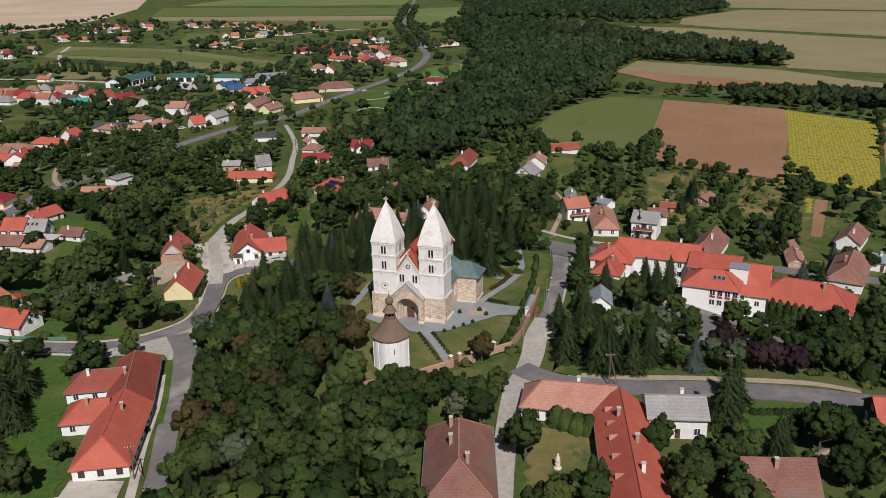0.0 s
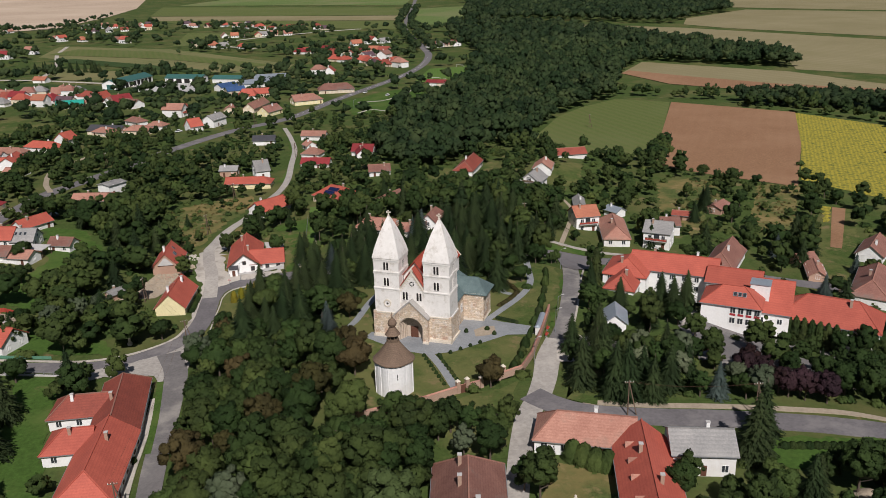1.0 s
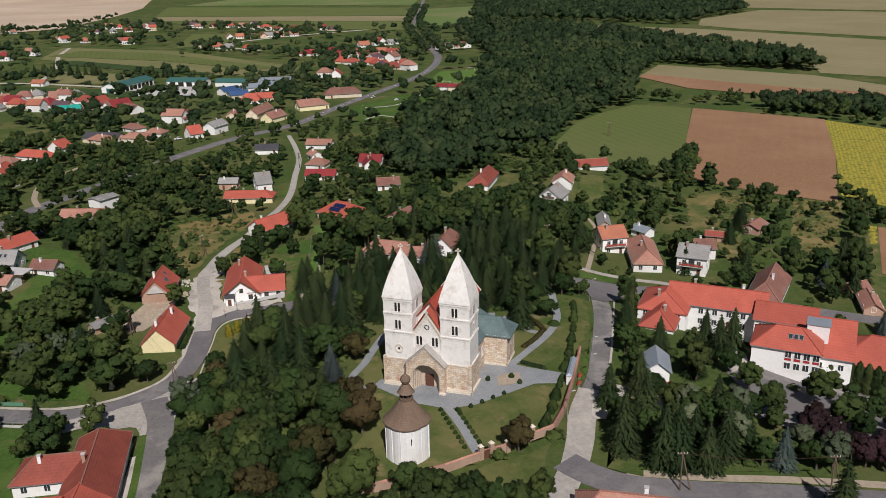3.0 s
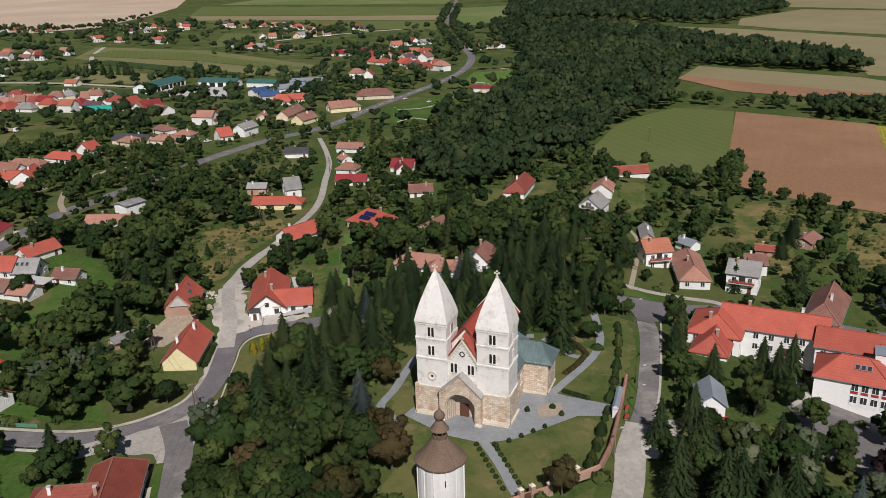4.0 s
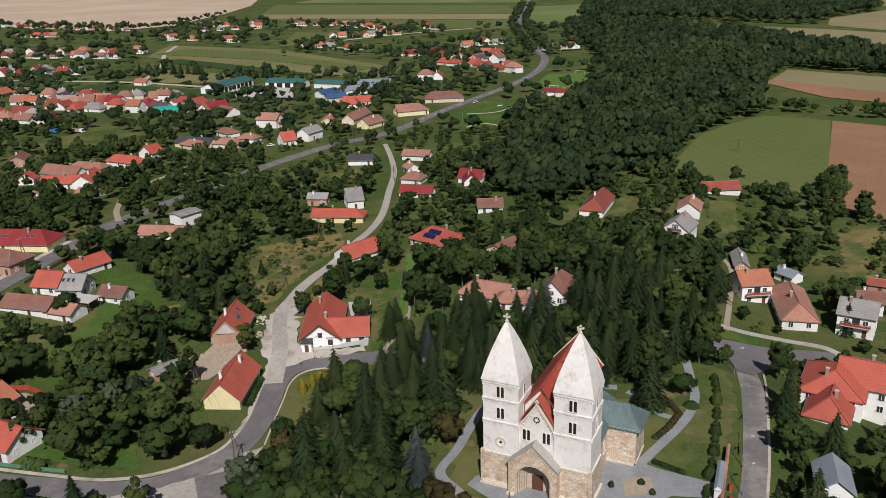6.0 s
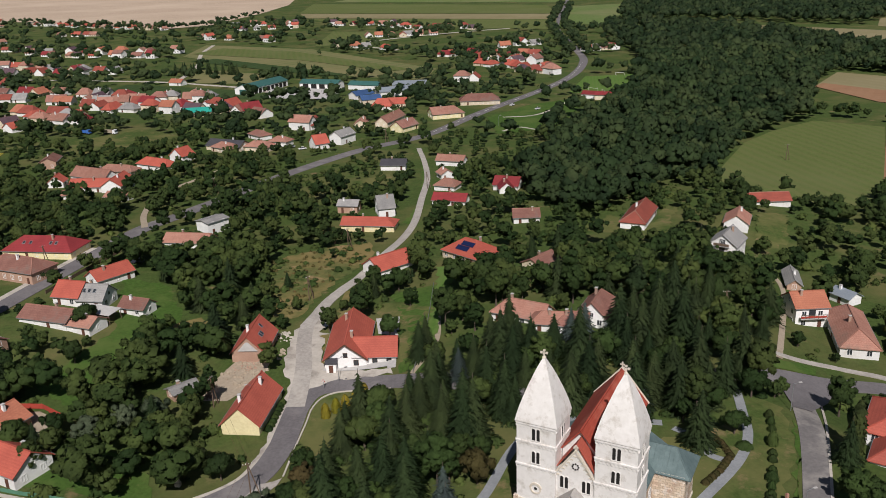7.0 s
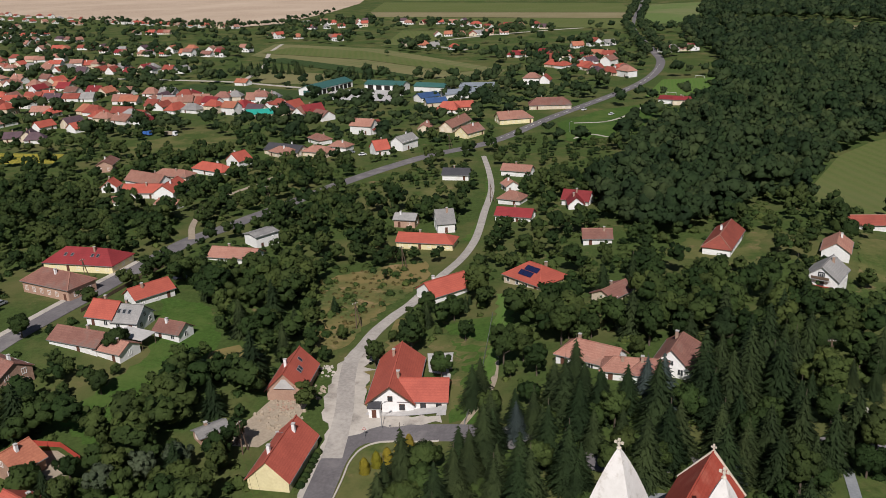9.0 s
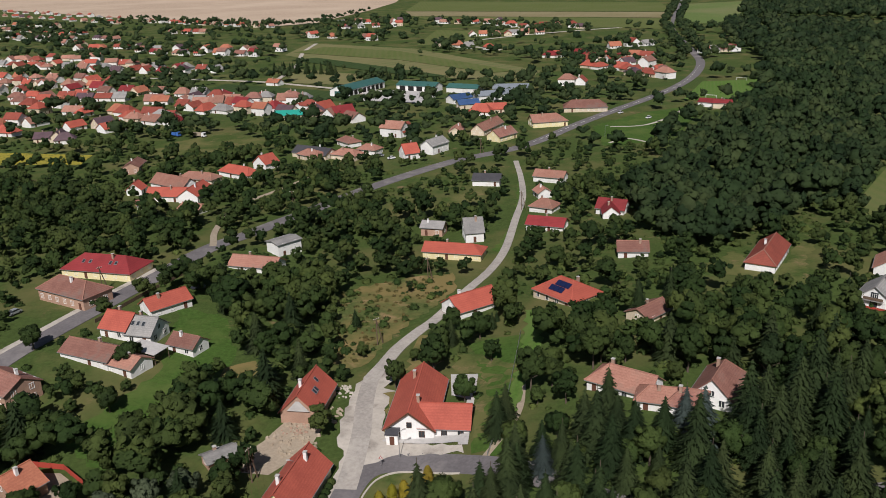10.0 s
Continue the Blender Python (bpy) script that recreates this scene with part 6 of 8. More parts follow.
for px in (-13, -8, -3, 3, 9):
    y0, z0 = -2.9, 5.0
    d = part("dormer", Shape().solid([(px - 0.55, y0 - 0.5, z0 - 0.25), (px + 0.55, y0 - 0.5, z0 - 0.25), (px, y0 - 0.5, z0 + 0.75)], [(px - 0.1, y0 + 1.1, z0 + 0.75), (px + 0.1, y0 + 1.1, z0 + 0.75), (px, y0 + 1.1, z0 + 0.85)]), ROOF["tile"], long_red, "small triangular roof dormer")
    part("dormer_vent", Shape().solid([(px - 0.3, y0 - 0.53, z0 - 0.15), (px + 0.3, y0 - 0.53, z0 - 0.15), (px, y0 - 0.53, z0 + 0.45)], [(px - 0.3, y0 - 0.5, z0 - 0.15), (px + 0.3, y0 - 0.5, z0 - 0.15), (px, y0 - 0.5, z0 + 0.45)]), M_FRAME, d)
# solar panels on the hipped roof
slope = math.degrees(math.atan2(3.5, 6))
for k in range(6):
    px, al = -1.9 + 1.75 * (k % 3) + 0.9 * (k // 3), 0.34 + 0.3 * (k // 3)
    part("solar_panel", Shape().box(-0.82, -0.95, 0.03, 0.82, 0.95, 0.1), M_SOLAR, solar_house, "dark blue solar panel", at=pose(px, -6 * (1 - al), 3.0 + 3.5 * al + 0.1, slope))
# farm: long green-roofed barns
barn = house(-264.7, 731, 75, 50, 15, 5.0, 8.0, "gable", "green", "white", 0, name="barn", chimneys=0, doors=0, windows=False, note="long white barn with green metal roof")
part("gate", Shape().box(-25.1, -3, 0, -25.0, 3, 4), ROOF["green"], barn)
for k in range(8):
    part("bay_opening", Shape().box(-20 + 5.5 * k, -7.56, 0.2, -16.2 + 5.5 * k, -7.5, 3.9), M_DARK_HOLE, barn)
shed = house(-218, 741, -13, 34, 12, 4.5, 7.0, "gable", "green", "white", 0, name="barn", chimneys=0, doors=0, windows=False, note="white open-fronted shed with green metal roof")
for k in range(4):
    part("bay_opening", Shape().box(-14 + 7.5 * k, -6.06, 0.2, -9 + 7.5 * k, -6.0, 3.8), M_DARK_HOLE, shed)
house(-180, 735, -13, 26, 11, 4.0, 6.2, "gable", "green", "white", 0, name="barn", chimneys=0, doors=0, note="low white barn with green metal roof")
house(-172, 690, 50, 16, 10, 3.5, 6.0, "gable", "blue", "white", 0, name="workshop", chimneys=0, note="white workshop with blue metal roof")
house(-160, 668, 30, 14, 10, 3.5, 6.0, "gable", "blue", "cream", 0, name="workshop", chimneys=0, note="workshop with blue solar-covered metal roof")
house(-150, 705, 35, 28, 12, 4.0, 6.5, "gable", "metal", "white", 0, name="workshop", chimneys=0, note="workshop with pale metal roof")
house(-145, 735, 10, 26, 12, 4.0, 6.5, "gable", "metal", "grey", 0, name="workshop", chimneys=0, note="grey workshop with pale metal roof")
house(-352, 762, -12, 12, 8, 3.0, 5.5, "gable", "orange", "white", 0, note="small white house with orange roof beside a farm road")
house(-268, 620, 20, 18, 12, 3.2, 5.5, "gable", "turquoise", "cream", 0, name="shed", chimneys=0, note="shed with turquoise metal roof")
sheet("yard_scrap", [(-101, 250), (-90, 251), (-85.6, 261.2), (-86.2, 270.3), (-95.1, 269.4), (-96.5, 261.2)], M_DUST, "dusty scrap yard beside the red-roofed houses", 0.05, "yard")
sheet("car_park", [(-84, 137), (-65, 139.5), (-62.5, 128), (-60, 112), (-86, 112)], M_SLAB, "pale paved car park beside the hall", 0.09, "yard")
for k in range(5):
    single("road_marking", Shape().box(-0.06, -1.6, 0, 0.06, 1.6, 0.006), M_PAINT, "white painted parking bay line", "road marking", "parking lines", m=pose(-80 + 2.6 * k, 132.5, -6.72, 0, 0, 8))

# ---- trees ----
def leaf_tris(c, n, soft, size, rng, along=None, slim=0.8):
    """Small leaf sprays at points c, facing roughly along n and shaded along soft: one triangle each."""
    k = len(c)
    n = n / np.linalg.norm(n, axis=1, keepdims=True)
    t = np.cross(n, rng.normal(size=(k, 3))) if along is None else along
    t = t / np.linalg.norm(t, axis=1, keepdims=True)
    b = np.cross(n, t)
    b /= np.linalg.norm(b, axis=1, keepdims=True) + 1e-6
    s = size[:, None]
    w = s * slim * rng.uniform(0.7, 1.2, (k, 1))
    v = np.stack([c + t * s * 1.1, c - t * s * 0.6 + b * w, c - t * s * 0.6 - b * w], 1).reshape(-1, 3)
    soft = soft + rng.normal(size=soft.shape) * 0.12
    soft = soft / np.linalg.norm(soft, axis=1, keepdims=True)
    return v, np.arange(3 * k).reshape(-1, 3), np.repeat(soft, 3, axis=0)


ICO = [(0, 0, 1)] + [(0.894 * math.cos(math.tau * k / 5), 0.894 * math.sin(math.tau * k / 5), 0.447) for k in range(5)] + [(0.894 * math.cos(math.tau * (k + 0.5) / 5), 0.894 * math.sin(math.tau * (k + 0.5) / 5), -0.447) for k in range(5)] + [(0, 0, -1)]
ICO_F = [(0, 1 + k, 1 + (k + 1) % 5) for k in range(5)] + [(1 + k, 6 + k, 1 + (k + 1) % 5) for k in range(5)] + [(1 + (k + 1) % 5, 6 + k, 6 + (k + 1) % 5) for k in range(5)] + [(11, 6 + (k + 1) % 5, 6 + k) for k in range(5)]
ICO, ICO_F = np.array(ICO), np.array(ICO_F)
OCT = np.array([(1, 0, 0), (0, 1, 0), (-1, 0, 0), (0, -1, 0), (0, 0, 1), (0, 0, -1)], float)
OCT_F = np.array([(0, 1, 4), (1, 2, 4), (2, 3, 4), (3, 0, 4), (1, 0, 5), (2, 1, 5), (3, 2, 5), (0, 3, 5)])


def join(pieces):
    v, f, u, n = [], [], [], 0
    for a, b, c in pieces:
        v.append(a), f.append(b + n), u.append(c)
        n += len(a)
    return np.concatenate(v), np.concatenate(f), np.concatenate(u)


def finer(v, f):
    """Splits each triangle of a ball in four."""
    v, out, mid = [tuple(p) for p in v], [], {}

    def half(i, j):
        key = (min(i, j), max(i, j))
        if key not in mid:
            p = np.add(v[i], v[j])
            v.append(tuple(p / np.linalg.norm(p)))
            mid[key] = len(v) - 1
        return mid[key]
    for a, b, c in f:
        ab, bc, ca = half(a, b), half(b, c), half(c, a)
        out += [(a, ab, ca), (b, bc, ab), (c, ca, bc), (ab, bc, ca)]
    return np.array(v), np.array(out)


BALL, BALL_F = finer(ICO, ICO_F)


def broad_crown(seed, leaves, leaf, tall=1.0, lobes=20, spread=2.5, fine=True):
    """A crown about 7 m across and 8 m up: heaped lobes of foliage, each set with leaf sprays, uneven and gappy. Base of the tree at 0."""
    rng = np.random.default_rng(seed)
    ball, ball_f = (BALL, BALL_F) if fine else (ICO, ICO_F)
    k = np.arange(lobes)
    up = 1 - 1.6 * (k + 0.5) / lobes + rng.normal(0, 0.16, lobes)
    up = np.clip(up, -0.7, 0.98)
    turn = 2.4 * k + rng.normal(0, 0.4, lobes)
    out = np.stack([np.cos(turn) * np.sqrt(1 - up ** 2), np.sin(turn) * np.sqrt(1 - up ** 2), up], 1)
    big = rng.uniform(0.55, 1.2, lobes)
    swell = np.array([rng.uniform(0.9, 1.12), rng.uniform(0.9, 1.12), 0.98 * tall])
    c = out * (spread * rng.uniform(0.55, 1.14, lobes))[:, None] * swell + [0, 0, 4.9 * tall]
    r = big * spread * (1.5 / math.sqrt(lobes) + 0.07)
    c = np.concatenate([c, [[0, 0, 4.7 * tall]]])
    r = np.concatenate([r, [spread * 0.86]])
    middle = np.array([0, 0, 4.3 * tall])
    pieces = []
    for i in range(lobes + 1):
        q = rng.uniform(0, math.tau, 6)
        wave = 0.93 + 0.2 * np.sin(ball[:, 0] * 3.1 + q[0]) * np.sin(ball[:, 1] * 3.7 + q[1]) + 0.15 * np.sin(ball[:, 2] * 4.3 + ball[:, 0] * 2.9 + q[2]) + rng.normal(0, 0.09, len(ball))
        v = c[i] + ball * (r[i] * wave)[:, None]
        others = np.delete(np.arange(lobes + 1), i)
        buried = (np.linalg.norm(v[:, None] - c[None, others], axis=2) < r[others] * 0.95).any(1)
        f = ball_f[~buried[ball_f].all(1)]
        if not len(f):
            continue
        soft = ball * 0.5 + (v - middle) / (np.linalg.norm(v - middle, axis=1, keepdims=True) + 1e-6) * 0.7 + rng.normal(0, 0.14, ball.shape)
        used = np.unique(f)
        where = np.zeros(len(v), int)
        where[used] = np.arange(len(used))
        pieces.append((v[used], where[f], soft[used]))
    which = rng.choice(lobes, leaves * 2, p=(r ** 2 / (r[:lobes] ** 2).sum())[:lobes])
    d = rng.normal(size=(leaves * 2, 3))
    d /= np.linalg.norm(d, axis=1, keepdims=True)
    p = c[which] + d * (r[which] * (0.92 + (0.34 if fine else 0.26) * rng.random(leaves * 2) ** 1.6))[:, None]
    clear = (np.linalg.norm(p[:, None] - c[None], axis=2) / r[None]).min(1) > 0.88
    p, d = p[clear][:leaves], d[clear][:leaves]
    away = p - middle
    away = away / np.linalg.norm(away, axis=1, keepdims=True)
    pieces.append(leaf_tris(p, d + rng.normal(size=p.shape) * (0.42 if fine else 0.3), d * 0.45 + away * 0.75 + rng.normal(size=p.shape) * 0.12, rng.uniform(0.6, 1.2, len(p)) * leaf, rng))
    return join(pieces)


def fir_crown(seed, tiers=15, tall=13.0, wide=2.7, sprays=1500):
    """A conifer of boughs that sweep out and down in dense ragged tiers, thin at the tip."""
    rng = np.random.default_rng(seed)
    pieces, roots, tips, way = [], [], [], []
    for k in range(tiers):
        t = k / tiers
        z = 0.9 + (tall - 1.2) * t
        R = wide * (1 - t) ** 0.92 + 0.16
        n = int(7 + 6 * (1 - t))
        a0 = rng.uniform(0, math.tau)
        ring, soft = [[0, 0, z + R * 0.42 + 0.35]], [[0, 0, 1]]
        for i in range(n):
            a = a0 + math.tau * i / n + rng.uniform(-0.2, 0.2)
            L = R * rng.uniform(0.7, 1.12)
            drop = 0.24 * L + rng.uniform(-0.2, 0.25)
            for da, q, e in ((0.0, 1.0, 0.0), (math.pi / n, 0.58, 0.16)):
                d = np.array([math.cos(a + da), math.sin(a + da), 0])
                ring.append(d * L * q + [0, 0, z - drop * q + e * L]), soft.append(d * 0.85 + [0, 0, 0.62])
            d = np.array([math.cos(a), math.sin(a), 0])
            roots.append([0, 0, z + R * 0.25]), tips.append(d * L * 1.06 + [0, 0, z - drop]), way.append(d)
        m = len(ring) - 1
        pieces.append((np.array(ring), np.array([(0, 1 + i, 1 + (i + 1) % m) for i in range(m)]), np.array(soft)))
    roots, tips, way = np.array(roots), np.array(tips), np.array(way)
    size = np.linalg.norm(tips - roots, axis=1)
    which = rng.choice(len(roots), sprays, p=size / size.sum())
    q = 1.04 - 0.62 * rng.random(sprays) ** 1.4
    side = np.stack([-way[which, 1], way[which, 0], np.zeros(sprays)], 1)
    off = rng.uniform(-1, 1, sprays)
    p = roots[which] + (tips - roots)[which] * q[:, None] + side * (off * size[which] * 0.30 * (1.15 - q * 0.7))[:, None] - np.abs(off)[:, None] * [0, 0, 0.2] + [0, 0, 0.1]
    point = way[which] + side * (off * 0.7)[:, None] + [0, 0, -0.3]
    face = way[which] * 0.5 + [0, 0, 1.0] + rng.normal(size=p.shape) * 0.22
    shade = way[which] * 0.85 + [0, 0, 0.62] + side * (off * 0.3)[:, None]
    pieces.append(leaf_tris(p, face, shade, rng.uniform(0.2, 0.38, sprays) * (1.0 if sprays > 700 else 1.5), rng, point, 0.5))
    pieces.append((np.array([[0.06, 0, tall - 1.2], [-0.06, 0.06, tall - 1.2], [0, 0, tall + 0.6]]), np.array([[0, 1, 2]]), np.array([[0, -1, 0.3]] * 3)))
    return join(pieces)


def column_crown(seed, tall=4.5, wide=0.9, n=420):
    """A dense upright thuja or clipped shrub."""
    rng = np.random.default_rng(seed)
    t, a = rng.uniform(0, 1, n), rng.uniform(0, math.tau, n)
    R = wide * np.sqrt(np.clip(1 - t ** 2.2, 0.02, 1)) * rng.uniform(0.82, 1.12, n)
    p = np.stack([R * np.cos(a), R * np.sin(a), 0.15 + tall * t], 1)
    d = np.stack([np.cos(a), np.sin(a), 0.3 + t], 1)
    leaf = leaf_tris(p, d + rng.normal(size=p.shape) * 0.4, d, rng.uniform(0.16, 0.3, n) * (wide + 0.4), rng)
    return join([leaf, (ICO * [wide * 0.85, wide * 0.85, tall * 0.5] + [0, 0, tall * 0.48], ICO_F, ICO)])


def trunk_mesh(seed, tall, r, limbs):
    rng = random.Random(seed)
    s = Shape()
    s.tube(0, 0, -0.6, tall * 0.5, r, r * 0.75, 7)
    s.tube(0, 0, tall * 0.5, tall, r * 0.75, r * 0.2, 6)
    for k in range(limbs):
        a, z = rng.uniform(0, math.tau), tall * rng.uniform(0.35, 0.7)
        q = rng.uniform(1.2, 2.2)
        s.beam((0, 0, z), (q * math.cos(a), q * math.sin(a), z + q * 0.8), r * 0.55)
    return s.mesh("trunk", M_TRUNK)


BROAD = [broad_crown(k, 1150, 0.2, tall, lobes) for k, (tall, lobes) in enumerate(((1.0, 34), (1.12, 40), (0.92, 30), (1.22, 38), (1.05, 32)))]
FIRS = [fir_crown(40 + k, 14 + k, tall, wide, 1500) for k, (tall, wide) in enumerate(((12.5, 3.9), (11.5, 3.4), (13.5, 4.3)))]
FIR_LITE = [fir_crown(60, 13, 12.5, 3.6, 300)]
PINE = broad_crown(71, 900, 0.24, 1.3, 18, 2.1)
NEAR = [broad_crown(75 + k, 460, 0.28, 1.0 + 0.07 * k, 20, fine=False) for k in range(4)]
MID = [broad_crown(85 + k, 165, 0.38, 0.95 + 0.1 * k, 13 + k % 3, fine=False) for k in range(6)]
FAR = [broad_crown(90 + k, 78, 0.46, 0.95 + 0.1 * k, 9 + k % 3, fine=False) for k in range(6)]
TINY = [broad_crown(97 + k, 44, 0.66, 1.0 + 0.1 * k, 4, 2.3, False) for k in range(4)]
SCRUB = [column_crown(30 + k, 1.1 + 0.3 * k, 1.3, 26) for k in range(3)]
TRUNKS = [trunk_mesh(k, 5.5, 0.24, 4) for k in range(3)]
FIR_TRUNK = trunk_mesh(9, 12.0, 0.2, 0)
SHORT_TRUNK = trunk_mesh(10, 1.0, 0.1, 0)

def crown_mesh(c, leaf):
    return array_mesh("crown", c[0], c[1], leaf, normals=c[2])


KINDS = {}
for key, leaf, crowns in (("broad", "broad", BROAD), ("fresh", "fresh", BROAD[:3]), ("silver", "silver", BROAD[1:4]), ("pale", "pale", BROAD[1:4]), ("russet", "russet", BROAD[:3]), ("purple", "purple", BROAD[:2]),
                          ("fir", "fir", FIRS), ("bluefir", "bluefir", FIRS[:2]), ("pine", "fir", [PINE])):
    KINDS[key] = [array_mesh("crown", v, f, LEAF[leaf], normals=u) for v, f, u in crowns]
THUJA = crown_mesh(column_crown(5), LEAF["thuja"])
GOLD = crown_mesh(column_crown(6, 3.2, 1.0), LEAF["gold"])
BUSH = {k: crown_mesh(column_crown(7, 1.5, 1.1, 340), LEAF[k]) for k in ("broad", "fresh", "fir", "russet")}
TREE_WORDS = {"broad": ("broadleaf tree with a dense dark green crown", "tree"), "fresh": ("broadleaf tree with a fresh green crown", "tree"), "pale": ("large broadleaf tree with pale green leaves", "tree"), "silver": ("broadleaf tree with silvery green leaves", "tree"),
              "russet": ("broadleaf tree turning brown in late summer", "tree"), "purple": ("small tree with dark red leaves", "tree"), "fir": ("dark green spruce with drooping boughs", "conifer"),
              "bluefir": ("slender blue-grey spruce among darker trees", "conifer"), "pine": ("tall dark green pine with dense crown", "conifer")}
_count = 0
APART = []


def tree(kind, x, y, size=1.0, wide=1.0, apart=True):
    """One tree as a thing with its trunk and crown."""
    global _count
    _count += 1
    if apart:
        APART.append((x, y))
    rnd = random.Random(_count * 7919)
    conifer = kind in ("fir", "bluefir")
    label, category = TREE_WORDS[kind]
    ob = thing("spruce_tree" if conifer else "tree", pose(x, y, ground_z(x, y), 0, 0, rnd.uniform(0, 360)), label, category, "trees")
    ob.scale = (size * wide, size * wide, size)
    part("trunk", FIR_TRUNK if conifer else rnd.choice(TRUNKS), None, ob)
    part("crown", rnd.choice(KINDS[kind]), None, ob)
    return ob


def shrub(mesh, x, y, size, label, name="shrub", tall=1.0, group="shrubs"):
    rnd = random.Random(int(x * 31 + y * 17))
    APART.append((x, y))
    ob = single(name, mesh, None, label, "shrub", group, m=pose(x, y, ground_z(x, y), 0, 0, rnd.uniform(0, 360)))
    ob.scale = (size, size, size * tall)
    return ob


def grove(name, crowns, leaf, xs, ys, sizes, label, category="woodland", seed=1):
    """Many trees that nobody could count, as one mesh."""
    rng = np.random.default_rng(seed)
    n = len(xs)
    if not n:
        return
    which = rng.integers(0, len(crowns), n)
    zs = terrain(np.asarray(xs), np.asarray(ys))
    vs, fs, us, tones, m = [], [], [], [], 0
    for k, (v, f, u) in enumerate(crowns):
        sel = np.where(which == k)[0]
        if not len(sel):
            continue
        a = rng.uniform(0, math.tau, len(sel))
        s = np.asarray(sizes)[sel]
        w = s * rng.uniform(0.9, 1.25, len(sel))
        ca, sa = np.cos(a)[:, None], np.sin(a)[:, None]
        X = (v[None, :, 0] * ca - v[None, :, 1] * sa) * w[:, None] + np.asarray(xs)[sel][:, None]
        Y = (v[None, :, 0] * sa + v[None, :, 1] * ca) * w[:, None] + np.asarray(ys)[sel][:, None]
        Z = v[None, :, 2] * s[:, None] + zs[sel][:, None] - 0.15
        vs.append(np.stack([X, Y, Z], -1).reshape(-1, 3))
        us.append(np.stack([u[None, :, 0] * ca - u[None, :, 1] * sa, u[None, :, 0] * sa + u[None, :, 1] * ca, np.broadcast_to(u[None, :, 2], X.shape)], -1).reshape(-1, 3))
        tones.append(np.repeat(rng.random(len(sel)), len(v)))
        fs.append((f[None] + (np.arange(len(sel)) * len(v))[:, None, None]).reshape(-1, 3) + m)
        m += len(sel) * len(v)
    me = array_mesh(name, np.concatenate(vs), np.concatenate(fs), LEAF[leaf], normals=np.concatenate(us))
    me.attributes.new("tone", "FLOAT", "POINT").data.foreach_set("value", np.concatenate(tones).astype(np.float32))
    single(name, me, None, label, category, kind="stuff")


# woods and groves, by plan
ROAD_TREES = [(-44, 262), (-44, 236), (30, 238), (30, 258), (4, 262)]
WOODS = [[(-337, 437), (-314, 441), (-254, 420), (-187, 390), (-210, 436), (-205, 458), (-192, 472), (-184, 480), (-155, 465), (-130, 439), (-130, 410), (-117, 396), (-124, 371), (-135, 346), (-145, 330), (-170, 338), (-194, 342), (-203, 326), (-218, 314)],
         [(-21, 293), (2, 285), (4, 296), (-11, 315), (4, 344), (34, 328), (27, 275), (20, 252), (-29, 241), (-36, 263), (-26, 277)],
         [(-122, 272), (-117, 301), (-96, 302), (-95, 286), (-104, 264), (-109, 259)],
         [(-113, 359), (-104, 405), (-91, 394), (-90, 358), (-94, 333)]]
FOREST = [(-33, 500), (-32.1, 477.0), (-23.6, 500.8), (-18.6, 546.4), (-6.3, 584.3), (8.7, 632.3), (36, 735), (46, 833), (10, 1160), (16, 1286), (140, 1240), (262, 985), (258, 940), (327, 812), (303, 738), (190, 815), (158, 748), (134, 665), (124, 606), (108, 580), (71, 528), (56, 494), (48, 450), (30, 441), (8, 395), (-18, 385), (-37, 429), (-34, 480)]
FOREST_FAR = [(30, 1370), (60, 1800), (247, 1900), (529, 1595), (476, 1410), (340, 1271), (341, 1219), (138, 1359)]
FOREST_RIM = [(60, 1900), (-40, 4000), (3000, 2600), (800, 2400), (530, 1700), (247, 1950)]
BELT = [(198, 567), (231, 551), (282, 526), (318, 509), (334, 536), (294, 551), (241, 575), (204, 586)]
CONIFERS = [[(-24, 234), (0, 234), (14, 240), (21, 250), (24, 266), (0, 262), (-26, 254)], [(-62, 222), (-66, 240), (-64, 256), (-45, 257), (-27, 250), (-25, 214), (-45, 225)], [(-30, 256), (-32, 272), (0, 278), (6, 292), (34, 300), (36, 276), (22, 266), (0, 262)], [(-54.7, 200.7), (-59.1, 228.8), (-42.2, 222.2), (-31.3, 192.8)]]
SLOPE = [(-62, 105), (-60, 190), (-66, 200), (-62, 222), (-45, 225), (-25, 214), (-22, 190), (-18, 166), (-6, 166), (-5, 140), (-6, 105)]


def free(x, y, pad=0.0):
    """True where neither road, building nor clearing lies; south of houses the gardens are open."""
    ok = np.ones(x.shape, bool)
    overgrown = inside(x, y, ROAD_TREES)
    thick = in_woods(x, y)
    for line, reach in LINES:
        ok &= ~near_line(x, y, line, reach + pad) | overgrown
        for south in (3.0, 6.0):
            ok &= ~(near_line(x, y + south, line, reach + pad) & (np.abs(x + 60) < 170) & (y < 900) & ~overgrown)
    for poly in CLEAR:
        ok &= ~inside(x, y, poly)
    for bx, by, ang, L, W in BLOCKS:
        c, s = math.cos(radians(ang)), math.sin(radians(ang))
        for south in (0, 3, 6) if by < 290 else (0, 4, 8):
            u, v = (x - bx) * c + (y + south - by) * s, -(x - bx) * s + (y + south - by) * c
            ok &= ~((np.abs(u) < L / 2 + pad + 0.6) & (np.abs(v) < W / 2 + pad + 0.6) & (~thick | (south < 7)))
    return ok


